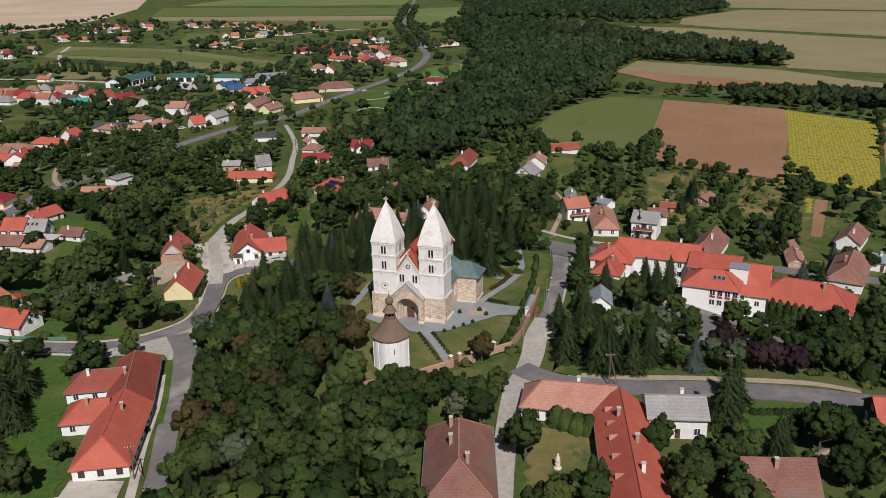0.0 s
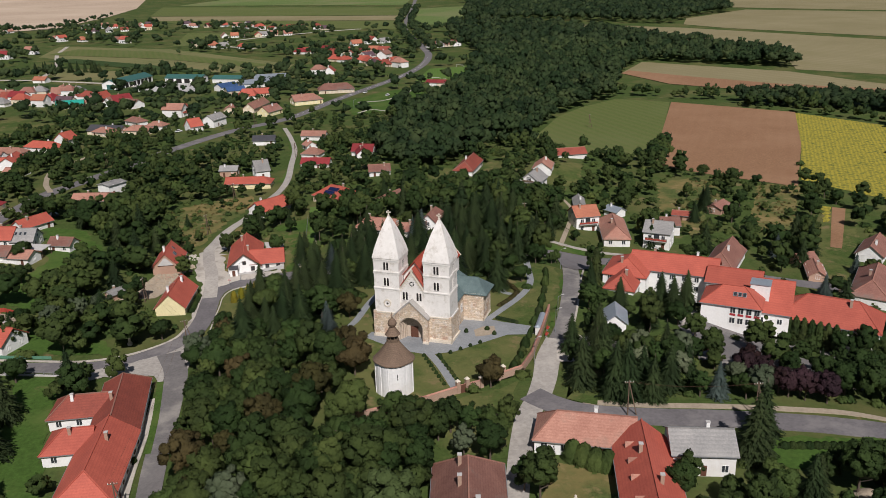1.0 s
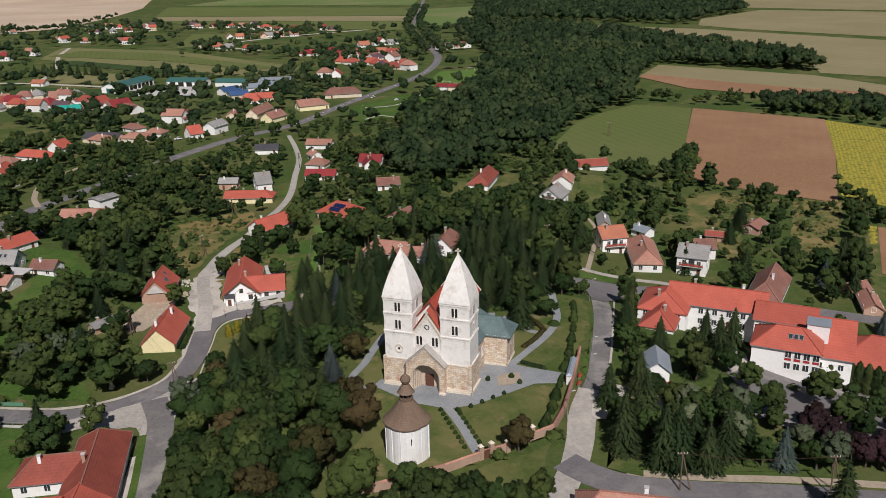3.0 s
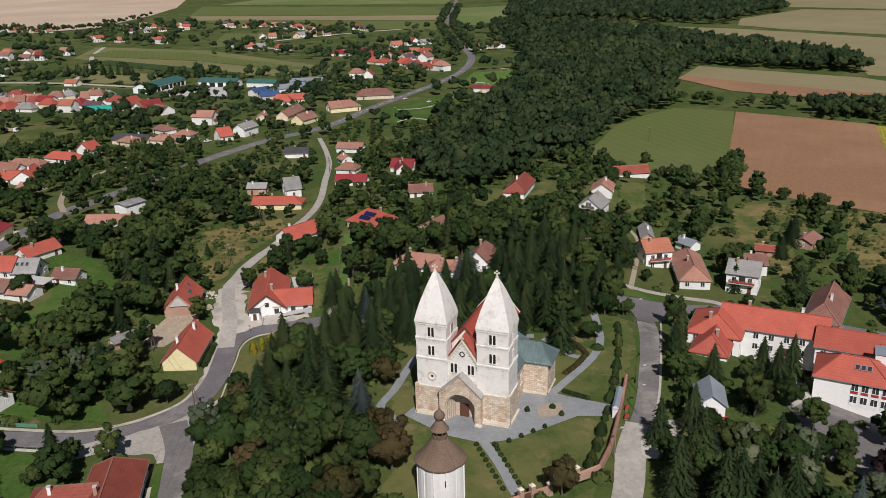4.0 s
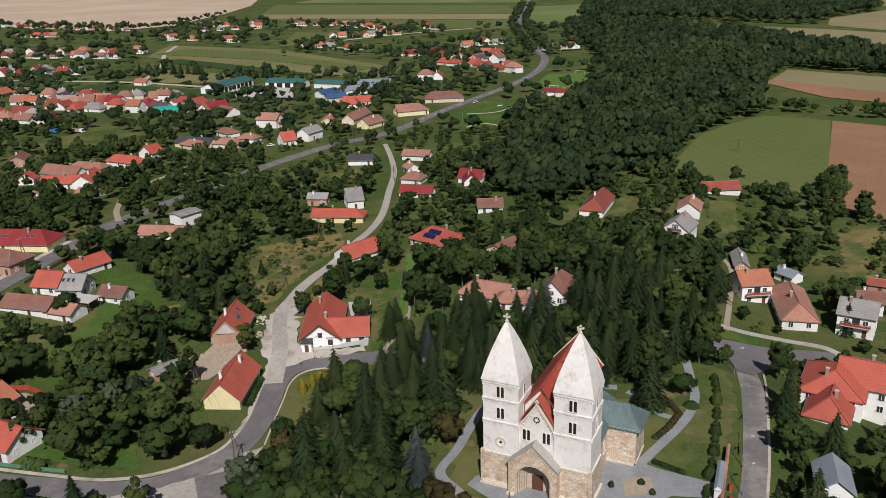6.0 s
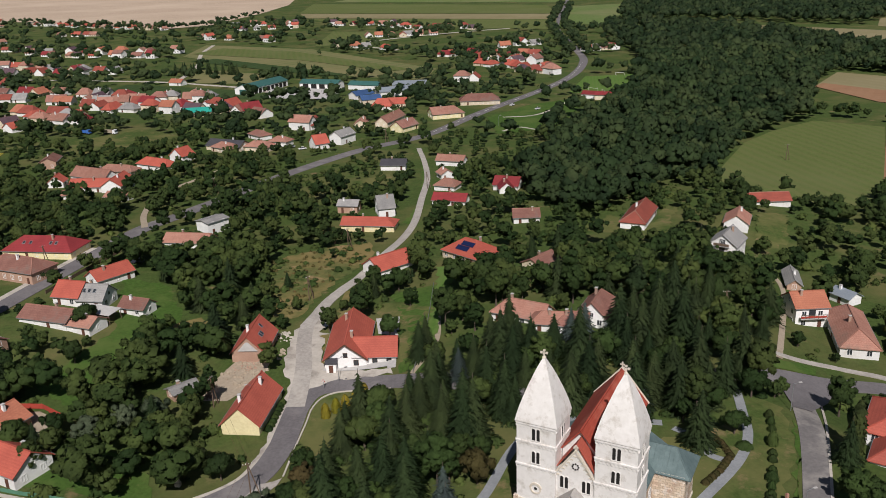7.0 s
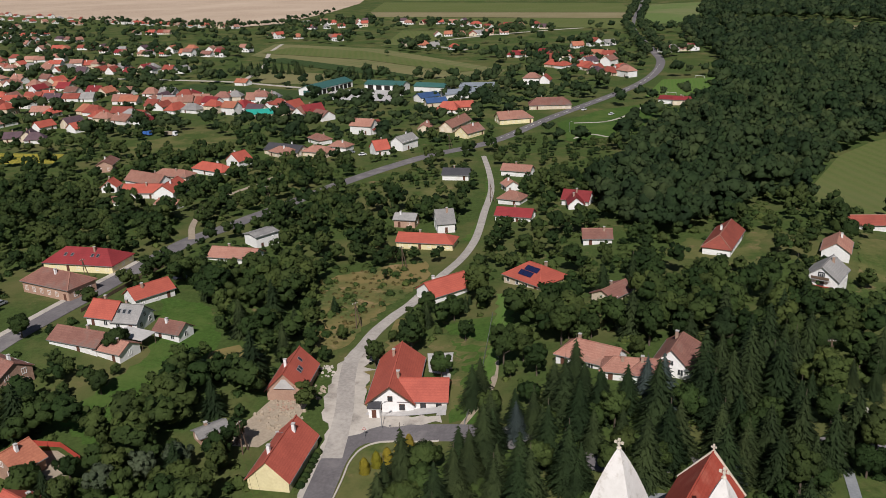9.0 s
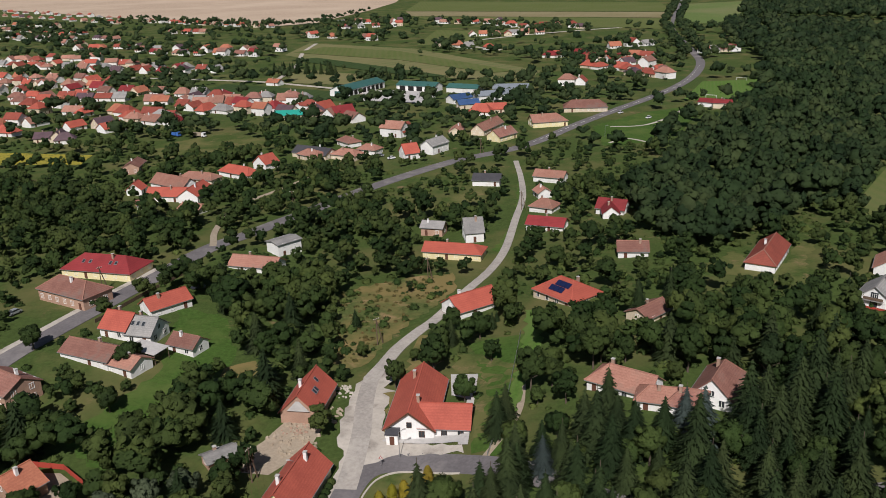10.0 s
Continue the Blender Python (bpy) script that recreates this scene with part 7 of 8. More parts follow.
def low_by_houses(x, y, size):
    """Only low fruit trees and bushes grow on the sunny south side of the houses."""
    size = np.array(size, float)
    for bx, by, ang, L, W in BLOCKS:
        if by > 960:
            continue
        c, sn = abs(math.cos(radians(ang))), abs(math.sin(radians(ang)))
        half, deep = (L * c + W * sn) / 2, (L * sn + W * c) / 2
        south = by - deep - y
        near = (np.abs(x - bx) < half + 1.0) & (south > -1.0) & (south < 30)
        size = np.where(near, np.minimum(size, (2.0 + np.maximum(south, 0) * min(0.4, 100 / by)) / 8.0), size)
    return size


LOW_GARDENS = [[(-84, 470), (-84, 565), (-30, 565), (-36, 470)], [(78, 285), (84, 345), (150, 345), (150, 285)], [(-100, 505), (-150, 455), (-130, 430), (-84, 480)]]


def low_gardens(x, y, size):
    """Plots of small fruit trees."""
    for poly in LOW_GARDENS:
        size = np.where(inside(x, y, poly), np.minimum(size, 0.45), size)
    return size


def in_woods(x, y):
    hit = np.zeros(x.shape, bool)
    for poly in WOODS:
        hit |= inside(x, y, poly)
    return hit


def jitter_grid(x0, x1, y0, y1, step, seed):
    rng = np.random.default_rng(seed)
    x, y = np.meshgrid(np.arange(x0, x1, step), np.arange(y0, y1, step))
    x = x.ravel() + rng.uniform(-0.45, 0.45, x.size) * step
    y = y.ravel() + rng.uniform(-0.45, 0.45, y.size) * step
    return x, y, rng



# ---- trees and shrubs that stand apart ----
tree("broad", 37.8, 192.4, 0.70)
tree("fir", 35.5, 194.4, 0.80)
tree("fresh", 41.6, 191.3, 0.60)
tree("broad", -117.7, 218.1, 0.80)
tree("broad", -114.3, 226.8, 0.70)
tree("fresh", -102.0, 219.0, 0.70)
tree("broad", -122.1, 232.6, 0.80)
tree("fresh", -129.5, 229.5, 0.70)
tree("broad", 43.3, 182.8, 0.90)
tree("fir", 49.2, 186.2, 0.80)
tree("broad", 40.4, 186.0, 0.90)
tree("silver", 51.3, 181.3, 0.90)
tree("fresh", 55.1, 184.8, 0.70)
tree("broad", 38.0, 193.3, 0.80)
tree("fir", 34.3, 182.7, 1.00)
tree("fresh", 45.7, 179.8, 0.80)
tree("fir", 13.7, 229.8, 1.00)
tree("fir", 11.3, 242.8, 0.95)
tree("fir", 6.5, 247.8, 0.90)
tree("fir", 21.2, 252.0, 1.05)
tree("fir", 26.3, 259.6, 1.00)
tree("broad", 20.8, 234.7, 0.75)
tree("fir", 2.9, 254.3, 0.90)
tree("russet", -22.8, 185.6, 1.15)
tree("russet", -21.6, 180.6, 1.10)
tree("bluefir", -31.0, 207.1, 0.75)
tree("bluefir", -29.4, 200.2, 0.80)
tree("silver", -58.6, 200.5, 1.00)
tree("silver", -43.0, 194.5, 0.80)
tree("fir", 27.9, 173.1, 0.95)
tree("fir", 34.0, 170.8, 0.85)
tree("fir", 36.5, 167.8, 1.00)
tree("fir", 32.7, 182.6, 0.80)
tree("fir", 28.2, 190.0, 0.75)
tree("fir", 58.9, 216.1, 0.85)
tree("fir", 64.5, 222.8, 0.85)
tree("fir", 56.6, 219.5, 0.75)
tree("fir", 48.9, 202.1, 0.90)
tree("broad", 48.8, 199.4, 1.00)
tree("fir", 54.7, 144.3, 1.15)
tree("fir", 61.4, 132.9, 0.62)
tree("broad", 14.2, 132.7, 1.10)
tree("broad", 11.9, 136.1, 0.80)
tree("pale", -10.2, 122.4, 1.45)
tree("silver", -111.0, 228.2, 0.95)
tree("silver", -106.0, 234.2, 0.90)
tree("silver", -102.1, 240.4, 0.90)
tree("fresh", -13.5, 121.6, 1.10)
tree("broad", -4.6, 157.0, 0.80)
tree("broad", -0.6, 155.4, 0.85)
tree("fresh", 2.9, 154.3, 0.80)
tree("broad", 7.0, 155.0, 0.85)
tree("broad", 10.7, 156.5, 0.75)
tree("broad", -3.0, 152.5, 0.80)
tree("broad", 9.2, 152.6, 0.70)
tree("fresh", -12.2, 161.3, 0.80)
tree("broad", -8.5, 158.7, 0.80)
tree("russet", -25.6, 191.4, 0.95)
tree("fresh", -6.7, 161.0, 0.65)
tree("purple", 66.6, 174.0, 0.70)
tree("purple", 69.6, 166.3, 0.80)
tree("purple", 72.5, 164.8, 0.70)
tree("purple", 77.4, 166.6, 0.80)
tree("purple", 65.8, 179.5, 0.70)
tree("fresh", 58.3, 179.2, 0.62)
tree("fresh", 75.4, 181.5, 0.55)
tree("broad", 84.5, 184.8, 0.60)
tree("broad", 91.6, 188.0, 0.75)
tree("broad", 102.7, 199.5, 0.90)
tree("fresh", 107.2, 202.7, 0.80)
tree("silver", 42.0, 180.7, 0.80)
tree("silver", 49.1, 174.3, 0.85)
tree("silver", 61.1, 173.1, 0.70)
tree("fir", 41.5, 166.4, 0.90)
tree("fir", 36.9, 172.1, 0.90)
tree("broad", 39.8, 134.9, 0.80)
tree("broad", 45.9, 131.0, 0.70)
tree("broad", 40.0, 124.3, 0.90)
tree("broad", 48.3, 125.6, 0.80)
tree("broad", 72.8, 133.5, 0.85)
tree("broad", 68.0, 139.5, 0.70)
tree("broad", 78.8, 135.1, 0.70)
tree("fir", -93.7, 196.9, 0.85)
tree("fir", -97.0, 163.9, 1.30)
tree("fir", -101.8, 179.4, 1.20)
tree("broad", -107.3, 197.6, 1.00)
tree("fir", -87.9, 142.4, 1.30)
tree("broad", -83.2, 138.5, 1.10)
tree("broad", -89.2, 196.7, 0.60)
tree("fir", 39.1, 227.1, 0.80)
shrub(THUJA, 41.0, 230.0, 1.60, "tall narrow dark green thuja", "thuja_tree", 1.5)
tree("fir", -98.6, 318.7, 0.50)
tree("broad", -71.3, 303.0, 0.75)
tree("broad", -76.1, 302.6, 0.50)
tree("broad", -68.9, 303.1, 0.60)
tree("fir", -47.3, 269.1, 0.85)
tree("fir", -46.7, 274.3, 0.80)
tree("broad", -56.4, 302.1, 0.70)
tree("fir", -69.4, 312.5, 0.60)
tree("broad", -62.6, 315.5, 0.90)
tree("broad", -71.3, 319.4, 0.90)
tree("fir", -23.7, 329.1, 0.80)
tree("fir", -16.3, 338.5, 0.90)
tree("bluefir", -11.0, 274.1, 0.75)
tree("bluefir", -35.3, 253.9, 0.70)
tree("fir", 87.8, 281.3, 0.95)
tree("fir", 93.9, 315.1, 0.70)
tree("broad", 117.6, 383.3, 0.80)
tree("broad", 124.5, 364.6, 1.00)
tree("fir", 102.1, 327.8, 1.00)
tree("bluefir", 109.6, 274.9, 0.70)
tree("fir", 76.4, 295.4, 0.65)
shrub(THUJA, 97.5, 275.7, 1.00, "tall narrow dark green thuja", "thuja_tree", 1.5)
tree("broad", -136.4, 263.2, 0.90)
tree("broad", -144.1, 281.5, 1.00)
tree("broad", -173.2, 281.8, 1.00)
tree("fir", 19.5, 309.2, 1.00)
tree("fir", 27.0, 341.6, 1.00)
shrub(GOLD, -64.6, 246.5, 0.95, "golden-yellow conifer beside the road", "golden_conifer", 1.10)
shrub(GOLD, -62.9, 249.0, 0.95, "golden-yellow conifer beside the road", "golden_conifer", 1.10)
shrub(GOLD, -61.1, 250.6, 0.95, "golden-yellow conifer beside the road", "golden_conifer", 1.10)
shrub(GOLD, -59.3, 252.7, 0.95, "golden-yellow conifer beside the road", "golden_conifer", 1.10)
shrub(GOLD, -57.8, 255.2, 0.95, "golden-yellow conifer beside the road", "golden_conifer", 1.10)
for k in range(8):
    t = -11 + 1.9 * k
    shrub(THUJA, 94.9 + 0.857 * t, 204.8 - 0.515 * t, 1.3, "dense green thuja in a row before the school", "thuja_tree", 1.25)
shrub(THUJA, 24.5, 122.0, 1.10, "tall dark columnar cypress", "cypress_tree", 1.60)
shrub(THUJA, 25.9, 121.0, 1.10, "tall dark columnar cypress", "cypress_tree", 1.60)
shrub(BUSH["fresh"], 21.7, 145.4, 1.60, "round light green shrub on the lawn", "shrub", 1.50)
shrub(BUSH["fresh"], 23.5, 144.0, 1.60, "round light green shrub on the lawn", "shrub", 1.50)
shrub(BUSH["fresh"], 25.4, 142.5, 1.60, "round light green shrub on the lawn", "shrub", 1.50)
shrub(BUSH["fresh"], 27.4, 141.8, 1.60, "round light green shrub on the lawn", "shrub", 1.50)
shrub(BUSH["fir"], 13.6, 121.8, 0.90, "small dark conifer shrub", "shrub", 1.60)
shrub(BUSH["fir"], 16.0, 123.1, 0.90, "small dark conifer shrub", "shrub", 1.60)
shrub(BUSH["fir"], 17.6, 122.9, 0.90, "small dark conifer shrub", "shrub", 1.60)
shrub(BUSH["fir"], 19.1, 122.5, 0.90, "small dark conifer shrub", "shrub", 1.60)
shrub(BUSH["broad"], -75.5, 239.8, 0.75, "clipped green hedge shrub", "hedge_shrub", 0.90)
shrub(BUSH["broad"], -75.6, 241.3, 0.75, "clipped green hedge shrub", "hedge_shrub", 0.90)
shrub(BUSH["broad"], -75.7, 242.9, 0.75, "clipped green hedge shrub", "hedge_shrub", 0.90)
shrub(BUSH["broad"], -75.9, 244.6, 0.75, "clipped green hedge shrub", "hedge_shrub", 0.90)
shrub(BUSH["broad"], -76.0, 246.3, 0.75, "clipped green hedge shrub", "hedge_shrub", 0.90)
shrub(BUSH["broad"], -76.2, 248.0, 0.75, "clipped green hedge shrub", "hedge_shrub", 0.90)
shrub(BUSH["broad"], -76.4, 249.7, 0.75, "clipped green hedge shrub", "hedge_shrub", 0.90)
shrub(BUSH["broad"], -76.5, 251.4, 0.75, "clipped green hedge shrub", "hedge_shrub", 0.90)
shrub(BUSH["fir"], 4.0, 201.6, 0.45, "small dark shrub on the church forecourt", "shrub", 1.50)
shrub(BUSH["fir"], 10.8, 199.9, 0.45, "small dark shrub on the church forecourt", "shrub", 1.50)
shrub(BUSH["broad"], 9.2, 202.7, 0.55, "spreading shrub by the earth bed", "shrub", 1.20)
shrub(BUSH["fresh"], 21.9, 230.2, 1.30, "low light green shrub", "shrub", 0.50)
shrub(BUSH["fir"], 41.3, 186.9, 1.90, "round clipped dark shrub", "shrub", 1.50)
shrub(BUSH["broad"], 93.8, 166.1, 2.00, "large round clipped shrub", "shrub", 1.60)
shrub(BUSH["broad"], -68.2, 166.2, 1.20, "round clipped shrub beside the wall", "shrub", 1.00)
shrub(BUSH["broad"], -66.4, 161.3, 0.90, "round clipped shrub beside the wall", "shrub", 1.00)

# trees between school yard and street, and in the gardens behind the school
tree("fir", 59.6, 131.0, 0.75)
tree("broad", 67.9, 132.4, 1.15)
tree("broad", 73.2, 136.1, 0.95)
tree("broad", 73.7, 130.3, 0.90)
tree("broad", 43.4, 122.9, 1.00)
tree("broad", 49.1, 126.9, 1.00)
tree("broad", 40.3, 120.6, 0.90)
tree("broad", 38.1, 132.8, 0.90)
tree("fresh", 55.0, 136.9, 0.60)
tree("broad", 64.4, 136.5, 0.70)
tree("broad", 72.5, 121.7, 0.90)
tree("fir", 54.7, 144.1, 1.00)
tree("fir", 58.9, 151.8, 1.05)
tree("fir", 40.7, 172.2, 0.90)
tree("fir", 46.1, 170.5, 0.90)
tree("bluefir", 55.3, 167.2, 0.75)
tree("fir", 34.2, 168.3, 1.00)
tree("purple", 64.9, 169.5, 0.80)
tree("purple", 68.1, 167.9, 0.75)
tree("purple", 72.0, 166.3, 0.80)
tree("purple", 76.5, 163.6, 0.80)
tree("purple", 63.6, 175.4, 0.80)
tree("broad", 91.5, 176.3, 1.10)
tree("broad", 82.5, 168.6, 1.00)
tree("broad", 99.0, 175.0, 1.10)
tree("fresh", 51.6, 167.4, 0.70)
tree("silver", 42.6, 184.4, 0.80)
tree("broad", 54.3, 182.1, 0.80)
tree("broad", 75.2, 185.2, 0.75)
tree("broad", 88.1, 197.3, 0.80)
tree("broad", 96.9, 200.4, 0.90)
tree("broad", 102.1, 198.7, 1.00)
tree("broad", 108.1, 201.9, 0.90)
tree("broad", 109.8, 194.8, 1.00)
tree("fresh", 93.3, 169.3, 0.60)
tree("fir", 114.1, 265.3, 0.90)
tree("fir", 121.6, 276.8, 0.90)
tree("broad", 127.0, 292.9, 1.10)
tree("broad", 137.6, 314.2, 1.10)
tree("broad", 146.4, 338.8, 1.00)
tree("broad", 155.1, 342.6, 0.90)
tree("fir", 121.7, 289.9, 0.80)
tree("broad", 91.5, 292.3, 0.90)
tree("broad", 84.2, 273.5, 0.70)
tree("bluefir", 110.0, 239.2, 0.70)
tree("bluefir", 128.2, 258.6, 0.60)
tree("bluefir", 113.3, 283.9, 0.80)
tree("fresh", 104.2, 273.2, 0.55)
tree("broad", 107.4, 312.9, 1.00)
tree("broad", 117.1, 332.6, 0.90)
tree("fir", 101.2, 329.7, 0.80)
tree("broad", 108.9, 297.9, 0.80)
tree("broad", 105.6, 260.3, 0.70)
tree("broad", 100.3, 347.7, 0.70)
tree("broad", 130.3, 253.0, 0.80)
tree("broad", 134.8, 247.5, 0.90)
tree("broad", 155.9, 333.4, 0.90)
tree("fir", 70.7, 287.2, 0.75)
tree("broad", 92.4, 172.7, 1.00)
tree("broad", 100.0, 179.5, 1.10)
tree("broad", 103.2, 177.1, 1.10)
tree("broad", 89.9, 178.2, 1.00)
tree("broad", 81.4, 176.7, 0.85)
tree("broad", 73.5, 175.4, 0.80)
tree("fir", 51.0, 174.6, 0.80)
tree("broad", 111.9, 194.7, 1.00)
tree("broad", 101.6, 189.7, 1.00)
for i in range(11):
    shrub(BUSH["broad"], 61.6 + 1.5 * i, 147.7 - 0.07 * i, 0.8, "clipped green hedge shrub beside the street", "hedge_shrub", 0.9)
for (ax, ay), (bx, by) in (((-41.7, 322.6), (-36.7, 335.0)), ((-37.2, 332.8), (-29.8, 349.0))):
    n = int(math.hypot(bx - ax, by - ay) / 1.2) + 1
    for i in range(n):
        shrub(BUSH["broad"], ax + (bx - ax) * i / n, ay + (by - ay) * i / n, 0.8, "clipped green garden hedge shrub", "hedge_shrub", 0.9)
HEDGE = [(14.4, 236.0), (17.8, 231.4), (19.0, 226.9), (16.3, 221.7), (12.7, 216.8)]
for (ax, ay), (bx, by) in zip(HEDGE, HEDGE[1:]):
    for i in range(5):
        shrub(BUSH["russet"], ax + (bx - ax) * i / 5, ay + (by - ay) * i / 5, 0.62, "low dark clipped hedge curving round the apse", "hedge_shrub", 0.75)

# near trees, one by one
x, y, rng = jitter_grid(-150, 150, 100, 345, 5.0, 3)
keep = free(x, y)
for ax, ay in APART:
    keep &= np.hypot(x - ax, y - ay) > 3.2
conif = np.zeros(x.shape, bool)
for poly in CONIFERS:
    conif |= inside(x, y, poly)
slope = inside(x, y, SLOPE)
thick = in_woods(x, y)
valley = ((x < -92) & (y > 222)) | ((y > 298) & (x < 45))
chance = np.where(conif, np.where(x > 28, 0.5, 0.74), np.where(slope, 0.86, np.where(thick, 0.85, np.where(valley, 0.85, np.where(((x > 70) & (y > 225)) | ((x > 30) & (y < 152)), 0.4, 0.56)))))
keep &= rng.random(x.size) < chance
# the corner before the school yard and the lawns keep a looser stand
x, y, conif, slope = x[keep], y[keep], conif[keep], slope[keep]
near = (np.abs(x + 5) < 75) & (y > 118) & (y < 300)
pick = rng.random(x.size)
size = 0.5 + 0.75 * rng.random(x.size) ** 0.8 + 0.18 * (slope | conif) - 0.12 * ((x > 26) & (y < 215))
size = np.where(conif | slope, size * np.where(conif, 0.86, 1.0), low_gardens(x, y, low_by_houses(x, y, size)))
stuff_near = {"broad": [], "fir": [], "rest": []}
made = {"fir": 0, "broad": 0}
for i in range(len(x)):
    dense = conif[i]
    if dense:
        kind = "fir" if pick[i] < 0.74 else ("bluefir" if pick[i] < 0.77 else "broad" if pick[i] < 0.87 else "fresh")
    elif slope[i]:
        kind = "broad" if pick[i] < 0.68 else "fresh" if pick[i] < 0.86 else "silver" if pick[i] < 0.90 else "russet" if pick[i] < 0.97 else "fir"
    else:
        kind = "broad" if pick[i] < 0.62 else "fresh" if pick[i] < 0.8 else "silver" if pick[i] < 0.85 else "russet" if pick[i] < 0.88 else "pine" if pick[i] < 0.92 else "fir"
    fam = "fir" if kind in ("fir", "bluefir") else "broad"
    if near[i] and made[fam] < 290:
        made[fam] += 1
        tree(kind, x[i], y[i], size[i] * (0.95 if fam == "broad" else 1.0), apart=False)
    else:
        stuff_near["rest" if fam == "broad" and not near[i] else fam].append((x[i], y[i], size[i]))
for fam, crowns, leaf in (("broad", NEAR, "broad"), ("rest", MID, "broad"), ("fir", FIR_LITE, "fir")):
    if stuff_near[fam]:
        a = np.array(stuff_near[fam])
        grove("spruce_grove" if fam == "fir" else "garden_trees", crowns, leaf, a[:, 0], a[:, 1], a[:, 2], "stand of dark green spruces" if fam == "fir" else "gardens full of dense green trees", seed=5)
# gardens and slopes farther off
x, y, rng = jitter_grid(-400, 260, 100, 560, 5.6, 8)
keep = free(x, y) & ~((np.abs(x) < 150) & (y < 345)) & ~inside(x, y, FOREST)
town = (x < -110) & (y > 440)
keep &= rng.random(x.size) < np.where(in_woods(x, y), 0.9, np.where(town, 0.42, np.where((x > 60) & (y < 400), 0.42, 0.55)))
big = low_gardens(x, y, low_by_houses(x, y, 0.36 + 0.68 * rng.random(x.size) ** 1.1))
for rim, crowns in ((keep & (y < 390), MID), (keep & (y >= 390), FAR)):
    grove("garden_trees", crowns, "broad", x[rim], y[rim], big[rim], "gardens full of dense green trees", seed=6)
# trees among the far houses
x, y, rng = jitter_grid(-1500, 60, 540, 1500, 11.0, 9)
keep = free(x, y) & ~inside(x, y, FOREST) & (x > -250 - (y - 400) * 1.25)
by_house = np.zeros(x.shape, bool)
for bx, by, _ang, _l, _w in BLOCKS:
    if by > 500:
        by_house |= np.hypot(x - bx, y - by) < 26
keep &= rng.random(x.size) < np.where(y < 820, np.where(by_house, 0.7, 0.45), np.where(by_house, 0.5, 0.1))
STREET = [(-127.5, 516), (-99, 557), (-75, 632), (-27, 772), (-12, 893)]
for south in (0, 9, 18, 27, 36):
    keep &= ~near_line(x, y + south, STREET, 9)
grove("village_trees", TINY, "wood", x[keep], y[keep], low_by_houses(x[keep], y[keep], rng.uniform(0.7, 1.6, keep.sum())), "trees among the village houses", seed=7)
# the big wood
x, y, rng = jitter_grid(-50, 340, 380, 900, 7.2, 12)
keep = inside(x, y, FOREST) & free(x, y)
grove("forest", FAR, "wood", x[keep], y[keep], rng.uniform(0.8, 1.65, keep.sum()), "dense dark green forest", "forest", seed=8)
x, y, rng = jitter_grid(-30, 1000, 900, 2000, 13.0, 13)
keep = (inside(x, y, FOREST) | inside(x, y, FOREST_FAR)) & free(x, y)
grove("forest", TINY, "wood", x[keep], y[keep], rng.uniform(1.4, 2.0, keep.sum()), "dense dark green far forest", "forest", seed=9)
x, y, rng = jitter_grid(-50, 2600, 1600, 3400, 40.0, 14)
keep = inside(x, y, FOREST_RIM)
grove("forest", TINY, "wood", x[keep], y[keep], rng.uniform(3.4, 4.6, keep.sum()), "distant forest", "forest", seed=10)
x, y, rng = jitter_grid(190, 460, 460, 760, 4.6, 15)
keep = inside(x, y, BELT)
grove("tree_belt", TINY, "wood", x[keep], y[keep], rng.uniform(0.9, 1.4, keep.sum()), "belt of trees between fields", "tree belt", seed=11)
# scrub and hedges between the gardens
x, y, rng = jitter_grid(-300, 170, 100, 500, 6.0, 21)
keep = free(x, y) & (rng.random(x.size) < 0.7)
grove("undergrowth", SCRUB, "fresh", x[keep], y[keep], rng.uniform(0.5, 1.5, keep.sum()), "low bushes and rough undergrowth", "undergrowth", seed=22)
MEADOWS = [[(-113.5, 338), (-108.4, 348), (-97.5, 358.8), (-84, 366), (-80.5, 352), (-84, 335), (-88.5, 318), (-89, 302), (-93, 294), (-99.0, 304.8)], [(89.8, 333.2), (109.4, 376.3), (126.9, 382.0), (115.3, 350.7), (104.7, 337.1), (95.1, 302.6)], [(137, 368), (154, 362), (125, 301), (110, 302)]]
x, y, rng = jitter_grid(-120, 160, 285, 390, 2.2, 24)
hit = np.zeros(x.shape, bool)
for poly in MEADOWS:
    hit |= inside(x, y, poly)
pick = rng.random(x.size)
grove("tall_weeds", SCRUB, "dryweed", x[hit & (pick < 0.42)], y[hit & (pick < 0.42)], rng.uniform(0.25, 0.6, (hit & (pick < 0.42)).sum()), "tall dry weeds on the overgrown slope", "weeds", seed=25)
grove("undergrowth", SCRUB, "fresh", x[hit & (pick > 0.82)], y[hit & (pick > 0.82)], rng.uniform(0.4, 1.2, (hit & (pick > 0.82)).sum()), "green bushes on the overgrown slope", "undergrowth", seed=26)
grove("garden_trees", MID, "broad", x[hit & (pick > 0.72) & (pick < 0.735)], y[hit & (pick > 0.72) & (pick < 0.735)], rng.uniform(0.35, 0.7, (hit & (pick > 0.72) & (pick < 0.735)).sum()), "small trees on the overgrown slope", seed=27)
# rows and clumps of trees that mark the far roads and fields


def tree_line(x0, y0, x1, y1, n, low, high, crowns, leaf, label, seed, spread=2.0):
    r = np.random.default_rng(seed)
    t = (np.arange(n) + r.uniform(0.1, 0.9, n)) / n
    grove("tree_row", crowns, leaf, x0 + (x1 - x0) * t + r.normal(0, spread, n), y0 + (y1 - y0) * t + r.normal(0, spread, n), r.uniform(low, high, n), label, "tree row", seed)


